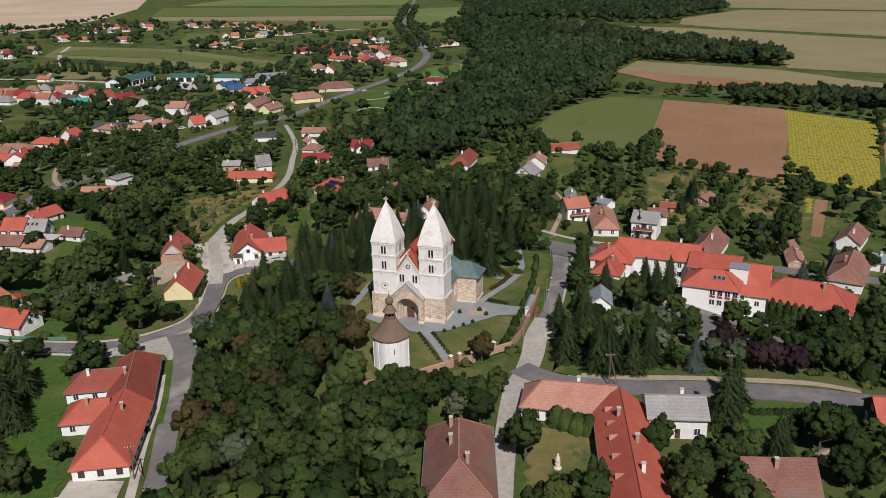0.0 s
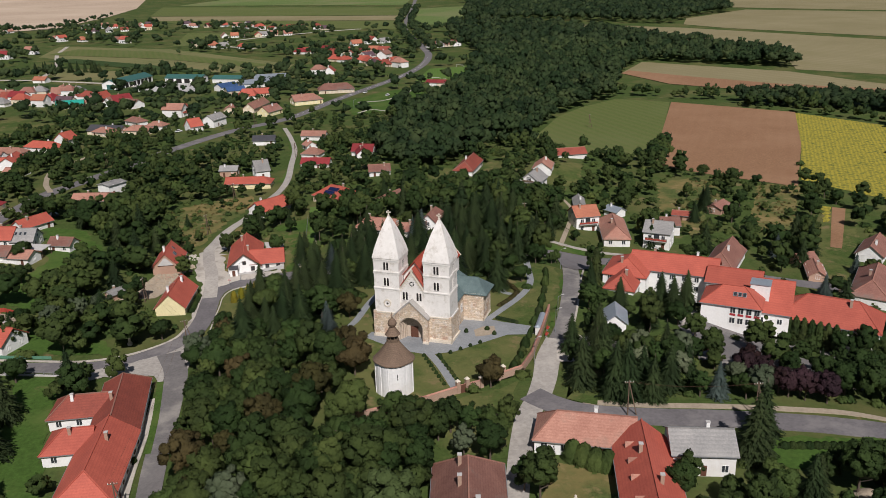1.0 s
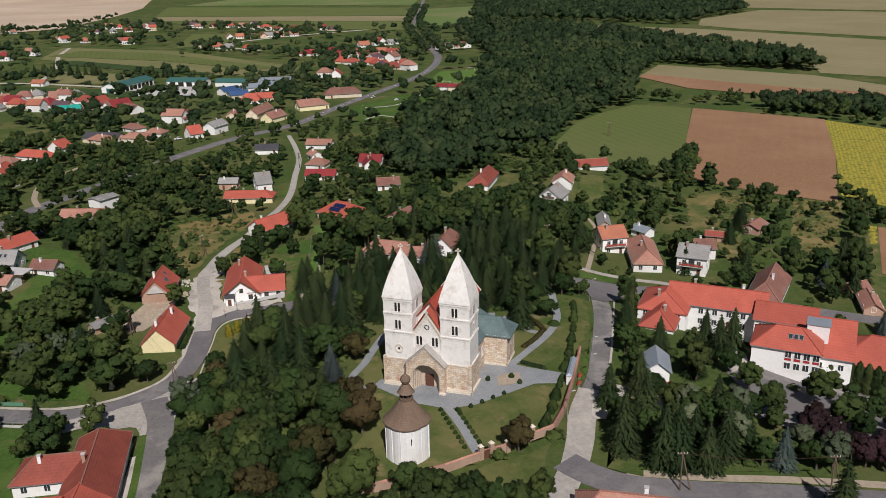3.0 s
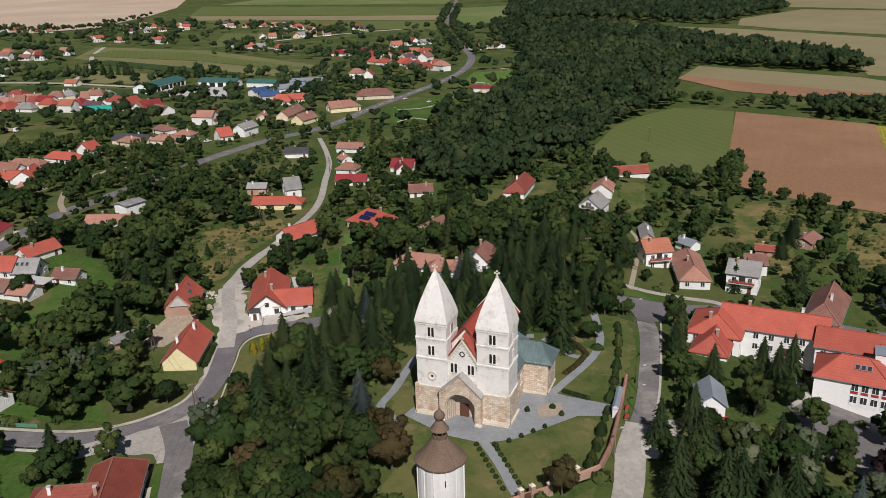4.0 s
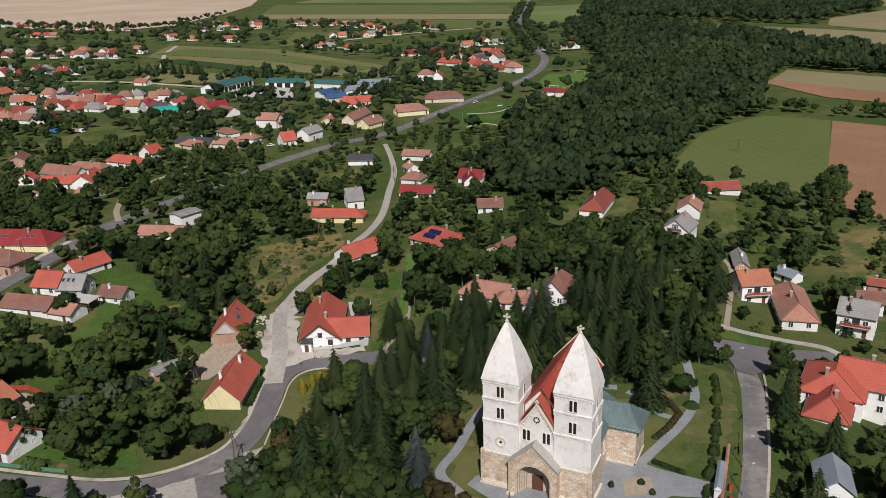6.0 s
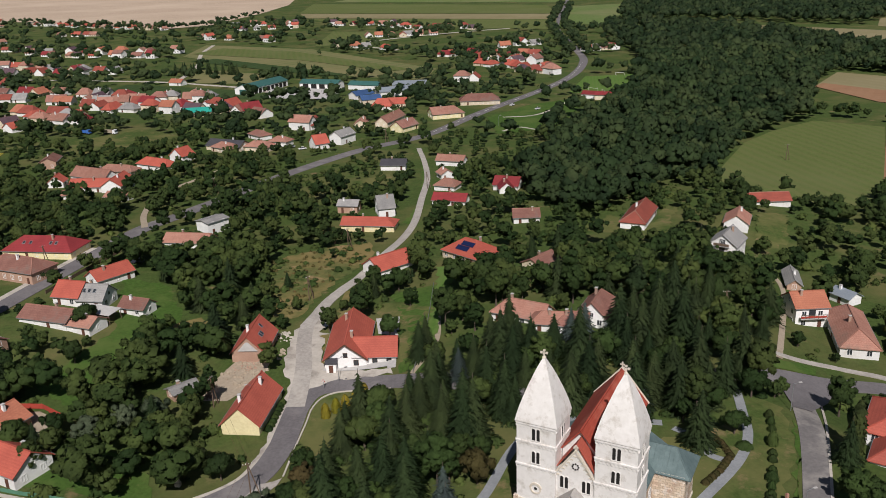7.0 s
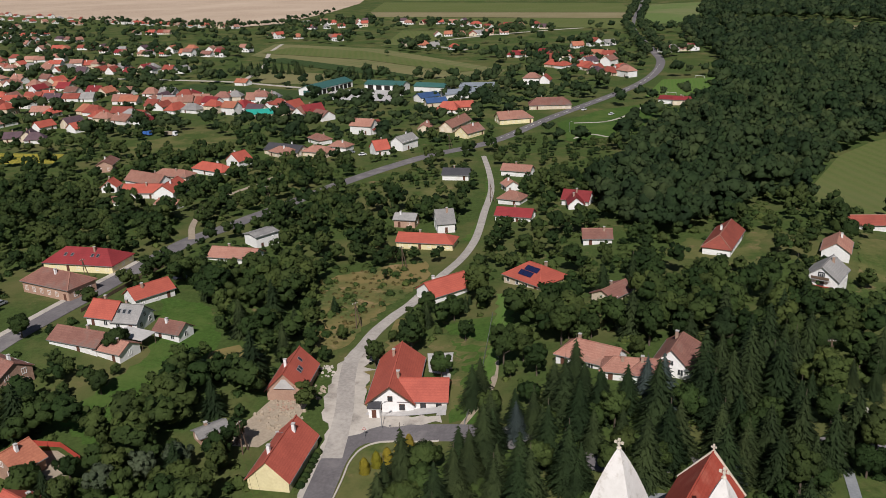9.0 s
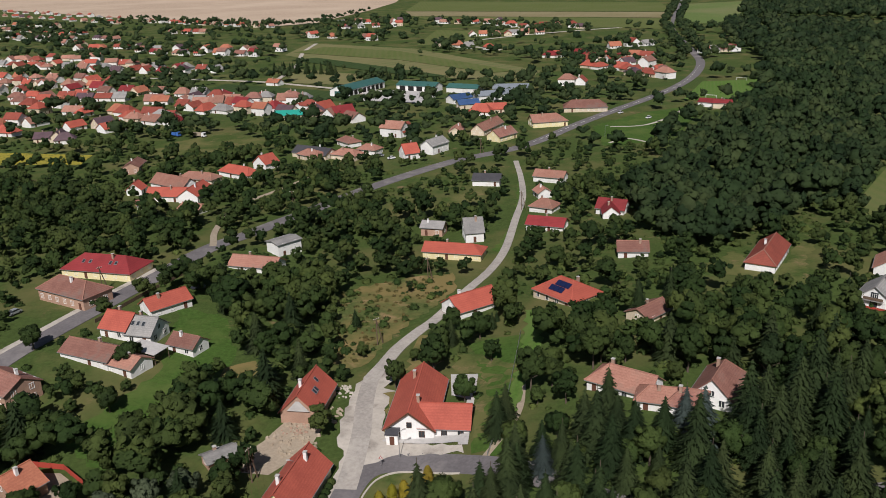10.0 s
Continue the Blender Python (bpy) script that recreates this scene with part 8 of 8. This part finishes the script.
tree_line(-398, 843, -318, 823, 16, 0.75, 1.0, FIR_LITE, "fir", "row of dark conifers beside the paddock", 31)
tree_line(-285, 800, -250, 800, 9, 0.6, 0.8, FIR_LITE, "fir", "row of dark conifers beside the barns", 32)
for k, dx in enumerate((-9, 9)):
    tree_line(-16 + dx, 930, -52 + dx, 1302, 46, 0.9, 1.3, TINY, "wood", "avenue of trees along the far road", 33 + k)
    tree_line(-52 + dx, 1302, -52 + dx, 1800, 60, 0.9, 1.4, TINY, "wood", "avenue of trees along the far road", 35 + k)
tree_line(-673, 1375, -618, 1430, 24, 0.7, 1.2, TINY, "wood", "hedge of trees along the bare field", 37, 6)
tree_line(-618, 1430, -648, 1728, 26, 0.6, 1.1, TINY, "wood", "hedge of trees along the bare field", 38, 6)
tree_line(-1100, 1615, -680, 1378, 50, 0.6, 1.1, TINY, "wood", "hedge of trees along the bare field", 39, 8)
tree_line(-300, 1000, -200, 985, 22, 0.6, 1.0, TINY, "wood", "clump of trees between far houses", 40, 14)
tree_line(-150, 950, -50, 905, 50, 0.8, 1.2, TINY, "wood", "trees between far houses", 41, 26)
tree_line(128, 618, 205, 588, 26, 0.5, 0.95, FAR, "broad", "scrubby hedge of trees between fields", 45, 6)
tree_line(103, 402, 113, 440, 14, 0.7, 1.2, FAR, "broad", "dark trees on the field border", 46, 2.5)
tree_line(-160, 700, -60, 720, 40, 0.7, 1.1, TINY, "wood", "trees behind the high street", 42, 22)

# ---- balconies, porches and garden fences ----
def balcony(ob, L, W, z, side=-1, wide=0.8, deep=1.3):
    """A slab with posts and rails along a long front, and a glazed door behind it."""
    y0, y1 = sorted((side * W / 2, side * (W / 2 + deep)))
    b = part("balcony", Shape().box(-L * wide / 2, y0, z - 0.18, L * wide / 2, y1, z), M_SLAB, ob, "concrete balcony with railing")
    n = max(3, int(L * wide / 1.1))
    ye = side * (W / 2 + deep - 0.06)
    for k in range(n + 1):
        x = -L * wide / 2 + L * wide * k / n
        part("post", Shape().box(x - 0.05, ye - 0.05, z, x + 0.05, ye + 0.05, z + 1.0), M_TIMBER, b)
    part("rail", Shape().box(-L * wide / 2, ye - 0.06, z + 0.96, L * wide / 2, ye + 0.06, z + 1.06), M_TIMBER, b)
    part("board", Shape().box(-L * wide / 2, ye - 0.02, z + 0.2, L * wide / 2, ye + 0.02, z + 0.75), M_RUST, b)
    part("balcony_door", Shape().box(-0.9, side * W / 2 - 0.05, z, 0.9, side * W / 2 + 0.05, z + 2.05), M_GLASS, b)


balcony(terrace_house, 8.8, 9.0, 3.3)
balcony(grey_house, 9.0, 9.0, 3.3)
chalet_front = part("gable_balcony", Shape().box(-7.0, -3.4, 2.75, -5.7, 3.4, 2.9), M_SLAB, chalet, "white balcony across the gable end")
for z in (2.9, 5.5):
    if z > 5:
        part("upper_slab", Shape().box(-6.8, -2.4, 5.35, -5.7, 2.4, 5.5), M_SLAB, chalet_front)
    part("railing", Shape().box(-7.0, -3.4 if z < 5 else -2.4, z + 0.25, -6.92, 3.4 if z < 5 else 2.4, z + 1.0), M_RUST if z < 5 else M_TIMBER, chalet_front)
    part("balcony_door", Shape().box(-5.76, -0.9, z, -5.7, 0.9, z + 2.0), M_GLASS, chalet_front)


def fence(pts, tall, mat, label, name="fence"):
    """Posts with rails and pickets that follow the ground along a line."""
    ob = thing(name, pose(pts[0][0], pts[0][1], ground_z(*pts[0])), label, "fence", "garden fences")
    back = pose(pts[0][0], pts[0][1], ground_z(*pts[0])).inverted()
    for (ax, ay), (bx, by) in zip(pts, pts[1:]):
        n = max(1, int(math.hypot(bx - ax, by - ay) / 2.4))
        for i in range(n):
            p, q = [Vector((ax + (bx - ax) * t, ay + (by - ay) * t, 0)) for t in (i / n, (i + 1) / n)]
            p.z, q.z = ground_z(p.x, p.y), ground_z(q.x, q.y)
            a, b, up = back @ p, back @ q, Vector((0, 0, 1))
            part("post", Shape().beam(a - up * 0.3, a + up * tall, 0.12), mat, ob)
            part("panel", Shape().solid([a + up * 0.1, b + up * 0.1, b + up * 0.1 + Vector((0.03, 0.03, 0)), a + up * 0.1 + Vector((0.03, 0.03, 0))], [a + up * (tall - 0.1), b + up * (tall - 0.1), b + up * (tall - 0.1) + Vector((0.03, 0.03, 0)), a + up * (tall - 0.1) + Vector((0.03, 0.03, 0))]), mat, ob)


M_GREEN_PAINT = surface("green_fence_paint", (0.10, 0.23, 0.15), (0.07, 0.17, 0.11))
fence([(-131, 213.2), (-116, 211.2), (-104, 210.2)], 1.1, M_GREEN_PAINT, "low green metal fence beside the road")
fence([(-141, 241.8), (-132, 242.6), (-124.5, 239)], 1.5, M_RUST, "reddish board fence round the farmyard")
fence([(-168.5, 300), (-167.2, 322), (-165.4, 338)], 1.2, M_TIMBER, "dark timber garden fence along the street")
fence([(-47.6, 262), (-48, 280), (-50.2, 300), (-52.4, 318)], 1.1, M_METAL_GREY, "wire garden fence with pale posts")
fence([(57, 247.5), (66, 248.6), (76, 243.6)], 1.4, M_METAL_GREY, "grey mesh fence behind the school")
fence([(116, 243), (124, 247), (131, 241)], 1.4, M_TIMBER, "dark board gate and fence beside a house")

# ---- poles, lamps and street furniture ----
def utility_pole(x, y, ang=0, tall=8.0, braced=True):
    ob = thing("utility_pole", pose(x, y, ground_z(x, y), 0, 0, ang), "weathered wooden utility pole with cross-arm", "pole", "utility poles")
    part("post", Shape().tube(0, 0, -0.5, tall, 0.16, 0.11, 8), M_TIMBER, ob)
    if braced:
        part("brace", Shape().beam((1.9, 0, -0.3), (0.1, 0, tall - 0.8), 0.2), M_TIMBER, ob)
    arm = part("cross_arm", Shape().box(-0.9, -0.07, tall - 0.6, 0.9, 0.07, tall - 0.46), M_TIMBER, ob)
    for k in (-0.8, -0.3, 0.3, 0.8):
        part("insulator", Shape().tube(k, 0, tall - 0.46, tall - 0.2, 0.06, 0.04, 6), M_PAINT, arm)
    return ob


POLES = [(86.0, 500.8, 20), (-62.5, 143.1, 10), (-88.7, 309.3, 60), (-89.9, 357.1, 60), (-70.2, 216.0, 30), (35.0, 160.4, 0), (-182.3, 321.1, 70), (-76.9, 439.7, 10), (-92.0, 248.0, 80), (-168.7, 422.6, 40), (60.0, 158.6, 0), (-118.0, 536.0, 40), (27.2, 291.3, 10)]
for x, y, a in POLES:
    utility_pole(x, y, a)


def wire(a, b, sag=1.0):
    n = 10
    pts = []
    for i in range(n + 1):
        t = i / n
        p = Vector(a).lerp(Vector(b), t)
        p.z -= sag * 4 * t * (1 - t)
        pts.append(p)
    side = Vector((pts[0].y - pts[-1].y, pts[-1].x - pts[0].x, 0)).normalized() * 0.018
    drop = Vector((0, 0, 0.03))
    v = [tuple(p + o) for p in pts for o in (side, -side, -drop)]
    f = [tuple(3 * i + k for k in (a, b, b + 3, a + 3)) for i in range(n) for a, b in ((0, 1), (1, 2))] + [(3 * i + 2, 3 * i, 3 * i + 3, 3 * i + 5) for i in range(n)]
    me = bpy.data.meshes.new("overhead_wire")
    me.from_pydata(v, [], f)
    me.materials.append(M_FRAME_DARK)
    single("overhead_wire", me, None, "thin dark overhead wire between poles", "wire", "overhead wires")


for (x0, y0, _a), (x1, y1, _b2) in ((POLES[1], POLES[4]), (POLES[2], POLES[3]), (POLES[5], POLES[10]), (POLES[4], POLES[8])):
    for o in (-0.8, 0.8):
        wire((x0 + o, y0, ground_z(x0, y0) + 7.7), (x1 + o, y1, ground_z(x1, y1) + 7.7))


def street_lamp(x, y, ang, tall=6.0):
    ob = thing("street_lamp", pose(x, y, ground_z(x, y), 0, 0, ang), "slim grey steel street lamp with curved arm", "street lamp", "street lamps")
    part("post", Shape().tube(0, 0, -0.3, tall, 0.08, 0.06, 8), M_METAL_GREY, ob)
    part("arm", Shape().beam((0, 0, tall), (1.1, 0, tall + 0.35), 0.08), M_METAL_GREY, ob)
    part("head", Shape().box(0.9, -0.14, tall + 0.28, 1.6, 0.14, tall + 0.44), M_SLAB, ob)


for x, y, a in ((25.9, 200.5, 20), (27.6, 209, 20), (33.5, 246, 10), (-82.4, 248.5, 200), (-66, 262, 40), (19, 184.5, 20), (-60, 585, 0), (-35, 690, 0)):
    street_lamp(x, y, a)
fl = thing("floodlight_mast", pose(7.2, 175.7, ground_z(7, 175)), "grey floodlight mast with three rows of lamps", "floodlight")
part("post", Shape().tube(0, 0, -0.3, 4.4, 0.09, 0.07, 8), M_METAL_GREY, fl)
for k in range(3):
    bar = part("bar", Shape().box(-0.55, -0.05, 3.0 + 0.55 * k, 0.55, 0.05, 3.1 + 0.55 * k), M_METAL_GREY, fl)
    for sx in (-0.4, 0.4):
        part("lamp", Shape().solid([(sx - 0.18, -0.05, 3.1 + 0.55 * k), (sx + 0.18, -0.05, 3.1 + 0.55 * k), (sx + 0.22, -0.3, 3.0 + 0.55 * k), (sx - 0.22, -0.3, 3.0 + 0.55 * k)],
                                   [(sx - 0.18, -0.05, 3.4 + 0.55 * k), (sx + 0.18, -0.05, 3.4 + 0.55 * k), (sx + 0.22, -0.3, 3.45 + 0.55 * k), (sx - 0.22, -0.3, 3.45 + 0.55 * k)]), M_FRAME_DARK, bar)
st = Shape().lathe(0, 0, [(0.75, -0.3), (0.75, 0.35), (0.5, 0.45), (0.45, 1.1), (0.55, 1.2), (0.42, 1.3), (0.5, 1.7), (0.42, 2.2), (0.3, 2.6), (0.2, 2.75), (0.24, 2.95), (0.12, 3.15)], 12)
single("statue", st, M_STONE_TRIM, "weathered pale stone statue on a pedestal", "statue", m=pose(19.8, 130.3, 2.0))
mon = Shape().box(-0.5, -0.5, -0.3, 0.5, 0.5, 0.8)
mon.solid([(-0.32, -0.32, 0.8), (0.32, -0.32, 0.8), (0.32, 0.32, 0.8), (-0.32, 0.32, 0.8)], [(-0.18, -0.18, 2.6), (0.18, -0.18, 2.6), (0.18, 0.18, 2.6), (-0.18, 0.18, 2.6)])
single("wayside_monument", mon, M_STONE_TRIM, "small stone wayside monument", "monument", m=pose(-86.2, 218.0, ground_z(-86, 218)))
stele = Shape().box(-0.45, -0.25, -0.3, 0.45, 0.25, 0.5)
stele.box(-0.32, -0.16, 0.5, 0.32, 0.16, 2.3)
single("stone_stele", stele, M_STONE_TRIM, "upright stone stele on the churchyard lawn", "monument", m=pose(11.6, 178.6, 2.0, 0, 0, 30))


def bench(x, y, ang, mat, label):
    ob = thing("bench", pose(x, y, ground_z(x, y), 0, 0, ang), label, "bench", "benches")
    part("seat", Shape().box(-0.9, -0.25, 0.42, 0.9, 0.25, 0.48), mat, ob)
    part("backrest", Shape().box(-0.9, 0.25, 0.5, 0.9, 0.31, 0.95), mat, ob)
    for sx in (-0.75, 0.75):
        part("leg", Shape().box(sx - 0.05, -0.22, -0.1, sx + 0.05, 0.3, 0.42), M_METAL_GREY, ob)


bench(24.3, 202.3, 70, M_RUST, "red painted bench beside the street")
bench(23.6, 198.8, 70, M_RUST, "red painted bench beside the street")
bench(42.5, 197.5, 20, M_RUST, "red painted garden bench")
bench(43.5, 195.8, 80, M_RUST, "red painted garden bench")


def road_sign(x, y, ang):
    ob = thing("road_sign", pose(x, y, ground_z(x, y), 0, 0, ang), "red and white road sign on a post", "road sign", "road signs")
    part("post", Shape().tube(0, 0, -0.3, 2.2, 0.05, 0.05, 6), M_METAL_GREY, ob)
    pl = part("plate", Shape().solid([(-0.45, -0.06, 2.15), (0.45, -0.06, 2.15), (0, -0.06, 2.9)], [(-0.45, -0.03, 2.15), (0.45, -0.03, 2.15), (0, -0.03, 2.9)]), M_RUST, ob)
    part("field", Shape().solid([(-0.28, -0.075, 2.24), (0.28, -0.075, 2.24), (0, -0.075, 2.7)], [(-0.28, -0.06, 2.24), (0.28, -0.06, 2.24), (0, -0.06, 2.7)]), M_PAINT, pl)


for x, y, a in ((-79.5, 225.8, 20), (-68.6, 258.2, 0), (-81.9, 252.0, 0)):
    road_sign(x, y, a)

# ---- vehicles ----
M_WHITE_CAR = surface("white_car_paint", (0.75, 0.75, 0.75), (0.7, 0.7, 0.7), bump=0, rough=0.3)
M_SILVER_CAR = surface("silver_car_paint", (0.4, 0.41, 0.43), (0.36, 0.37, 0.39), bump=0, rough=0.3, metal=0.4)
M_DARK_CAR = surface("dark_car_paint", (0.04, 0.045, 0.06), (0.03, 0.034, 0.05), bump=0, rough=0.3)
M_RUBBER = surface("tyre_rubber", (0.03, 0.03, 0.03), (0.02, 0.02, 0.02), bump=0)


def car(x, y, ang, paint, word):
    ob = thing("car", pose(x, y, ground_z(x, y) + 0.2, 0, 0, ang), f"parked {word} car beside a house", "car", "parked cars")
    body = Shape()
    prof = [(-2.1, 0.35), (-2.15, 0.75), (-1.4, 0.9), (1.5, 0.95), (2.1, 0.75), (2.1, 0.35)]
    body.solid([(px, -0.85, pz) for px, pz in prof], [(px, 0.85, pz) for px, pz in prof])
    part("body", body, paint, ob)
    cab = [(-1.3, 0.9), (-0.7, 1.45), (0.9, 1.45), (1.6, 0.93)]
    part("cabin", Shape().solid([(px, -0.72, pz) for px, pz in cab], [(px, 0.72, pz) for px, pz in cab]), M_GLASS, ob)
    part("roof_panel", Shape().box(-0.7, -0.7, 1.45, 0.9, 0.7, 1.5), paint, ob)
    for sx in (-1.3, 1.3):
        for sy in (-0.8, 0.8):
            part("wheel", Shape().tube(0, 0, -0.1, 0.1, 0.32, 0.32, 12), M_RUBBER, ob, at=pose(sx, sy, 0.32, 90, 0, 0))


car(-154.4, 329.5, 20, M_DARK_CAR, "dark blue")
car(-150, 512, -15, M_DARK_CAR, "dark blue")
car(-160, 517, 40, M_WHITE_CAR, "white")
car(-168, 522, 10, M_SILVER_CAR, "silver")
car(-40, 640, 60, M_WHITE_CAR, "white")
car(-58, 655, 65, M_WHITE_CAR, "white")
car(95, 190, 10, M_SILVER_CAR, "silver")
car(99, 188, 10, M_DARK_CAR, "dark")
car(-196, 300, 80, M_SILVER_CAR, "silver")


def lorry(x, y, ang, cab_mat, bed_mat, label):
    ob = thing("lorry", pose(x, y, ground_z(x, y) + 0.2, 0, 0, ang), label, "lorry", "parked lorries")
    c = part("cab", Shape().solid([(3.0, -1.2, 0.6), (5.0, -1.2, 0.6), (5.0, 1.2, 0.6), (3.0, 1.2, 0.6)], [(3.0, -1.15, 2.9), (4.7, -1.15, 2.9), (4.7, 1.15, 2.9), (3.0, 1.15, 2.9)]), cab_mat, ob)
    part("windscreen", Shape().box(4.72, -1.0, 1.7, 5.0, 1.0, 2.6), M_GLASS, c)
    part("bed", Shape().box(-4.5, -1.25, 0.9, 2.8, 1.25, 2.5), bed_mat, ob)
    for sx in (-3.3, -2.0, 3.9):
        for sy in (-1.05, 1.05):
            part("wheel", Shape().tube(0, 0, -0.18, 0.18, 0.5, 0.5, 12), M_RUBBER, ob, at=pose(sx, sy, 0.5, 90, 0, 0))


lorry(-313.4, 556, -12, M_BLUE, M_BLUE, "blue tipper lorry parked on rough grass")
lorry(-296, 556, -12, M_WHITE_CAR, M_DUST, "white-cabbed lorry with brown load bed")

# ---- football goals ----
def goal(x, y, ang):
    ob = thing("football_goal", pose(x, y, ground_z(x, y), 0, 0, ang), "white tubular football goal", "goal", "football goals")
    for sx in (-3.66, 3.66):
        part("upright", Shape().tube(sx, 0, -0.1, 2.44, 0.1, 0.1, 8), M_PAINT, ob)
        part("stay", Shape().beam((sx, 0, 2.44), (sx, 1.8, 0), 0.1), M_PAINT, ob)
    part("crossbar", Shape().beam((-3.7, 0, 2.44), (3.7, 0, 2.44), 0.2), M_PAINT, ob)


goal(18, 798, -20), goal(-4, 716, -20)
# ---- canopy, bridge, rubble, heaps ----
can = thing("carport", pose(-142.9, 287.7, -4.4, 0, 0, -12), "flat white sheet-roofed carport", "carport")
part("roof", Shape().solid([(-5, -2.6, 2.5), (5, -2.6, 2.5), (5, 2.6, 2.8), (-5, 2.6, 2.8)], [(-5, -2.6, 2.65), (5, -2.6, 2.65), (5, 2.6, 2.95), (-5, 2.6, 2.95)]), M_SLAB, can)
for sx in (-4.7, 4.7):
    for sy in (-2.3, 2.3):
        part("post", Shape().box(sx - 0.07, sy - 0.07, -0.3, sx + 0.07, sy + 0.07, 2.6), M_TIMBER, can)
br = thing("bridge_rail", pose(-107, 201.6, -6.9, 0, 0, -6), "pale concrete bridge parapet with dark openings", "bridge")
part("parapet", Shape().box(-9, -0.25, -1.6, 9, 0.25, 0.25), M_SLAB, br)
# Near-black panel on the parapet stands for the dark void under the bridge.
part("culvert", Shape().box(-6, -0.3, -1.5, 6, -0.24, -0.45), M_DARK_HOLE, br)
for k in range(7):
    part("rail_post", Shape().box(-8 + 2.6 * k, -0.08, 0.25, -7.84 + 2.6 * k, 0.08, 1.1), M_METAL_GREY, br)
part("rail", Shape().box(-8.4, -0.05, 1.0, 8.4, 0.05, 1.1), M_METAL_GREY, br)


def heap(name, x, y, n, reach, size, mat, label, seed):
    rng = random.Random(seed)
    s = Shape()
    for _ in range(n):
        a, q = rng.uniform(0, math.tau), reach * math.sqrt(rng.random())
        px, py, w = x + q * math.cos(a), y + q * math.sin(a), size * rng.uniform(0.4, 1.2)
        z = ground_z(px, py)
        k = rng.uniform(0, math.tau)
        ring = [(px + w * math.cos(k + t), py + w * 0.7 * math.sin(k + t)) for t in (0, 1.3, 2.6, 3.9, 5.1)]
        s.solid([(u, v, z - 0.2) for u, v in ring], [(px + (u - px) * 0.6, py + (v - py) * 0.6, z + w * rng.uniform(0.5, 1.0)) for u, v in ring])
    single(name, s, mat, label, "rubble", kind="stuff")


heap("rubble", -87.9, 273.3, 60, 4.5, 0.5, M_DUST, "scattered building stone and debris in a yard", 1)
heap("rubble", -90.4, 263.0, 70, 6.0, 0.7, M_DUST, "piles of earth, bricks and scrap in a yard", 2)
heap("rubble", -87.6, 284.2, 40, 3.0, 0.5, M_CONCRETE, "heap of pale rubble beside the lane", 3)
heap("brick_stack", -91.7, 266.6, 24, 3.0, 0.6, M_BRICK, "loose stacks of red bricks", 4)
heap("log_pile", -97.0, 252.0, 40, 2.4, 0.6, M_TIMBER, "pile of dark timber and scrap", 5)
s = Shape().lathe(0, 0, [(3.4, -0.4), (2.6, 0.5), (1.6, 1.2), (0.6, 1.7), (0.1, 1.8)], 14)
single("sand_heap", s, M_DUST, "heap of pale sand in a garden", "heap", m=pose(69.6, 131.5, 2.0))
# ---- rows of shrubs in the churchyard ----
rnd = random.Random(4)
ROW = [(14.4, 180.8), (17.0, 188), (19.2, 196), (22.2, 206.5), (24.6, 216), (26.9, 226.9), (28.8, 237.8), (29.2, 244.0)]
for (ax, ay), (bx, by) in zip(ROW, ROW[1:]):
    n = int(math.hypot(bx - ax, by - ay) / 2.3)
    for i in range(n):
        t = (i + rnd.uniform(0.2, 0.8)) / n
        k = rnd.choice(("broad", "broad", "fresh", "fir"))
        shrub(BUSH[k], ax + (bx - ax) * t - 0.6, ay + (by - ay) * t, rnd.uniform(0.55, 1.0), "shrub in a row inside the churchyard wall", "shrub", rnd.uniform(1.0, 1.9))
for i in range(10):
    shrub(BUSH["fir"], 12.2 + 0.52 * i, 209.3 - 0.33 * i, 0.42, "young clipped hedge plant beside the path", "hedge_shrub", 1.3)
for i in range(9):
    t = i / 8
    for o in (-1.7, 1.7):
        shrub(BUSH["broad"], -4.6 + 4.6 * t + o, 189 - 14 * t, 0.4, "young clipped hedge plant beside the path", "hedge_shrub", 1.2)
for i in range(5):
    shrub(BUSH["fir"], -2.5 + 2.4 * i, 188.5 + 1.7 * i, 0.4, "young clipped hedge plant at the lawn edge", "hedge_shrub", 1.3)
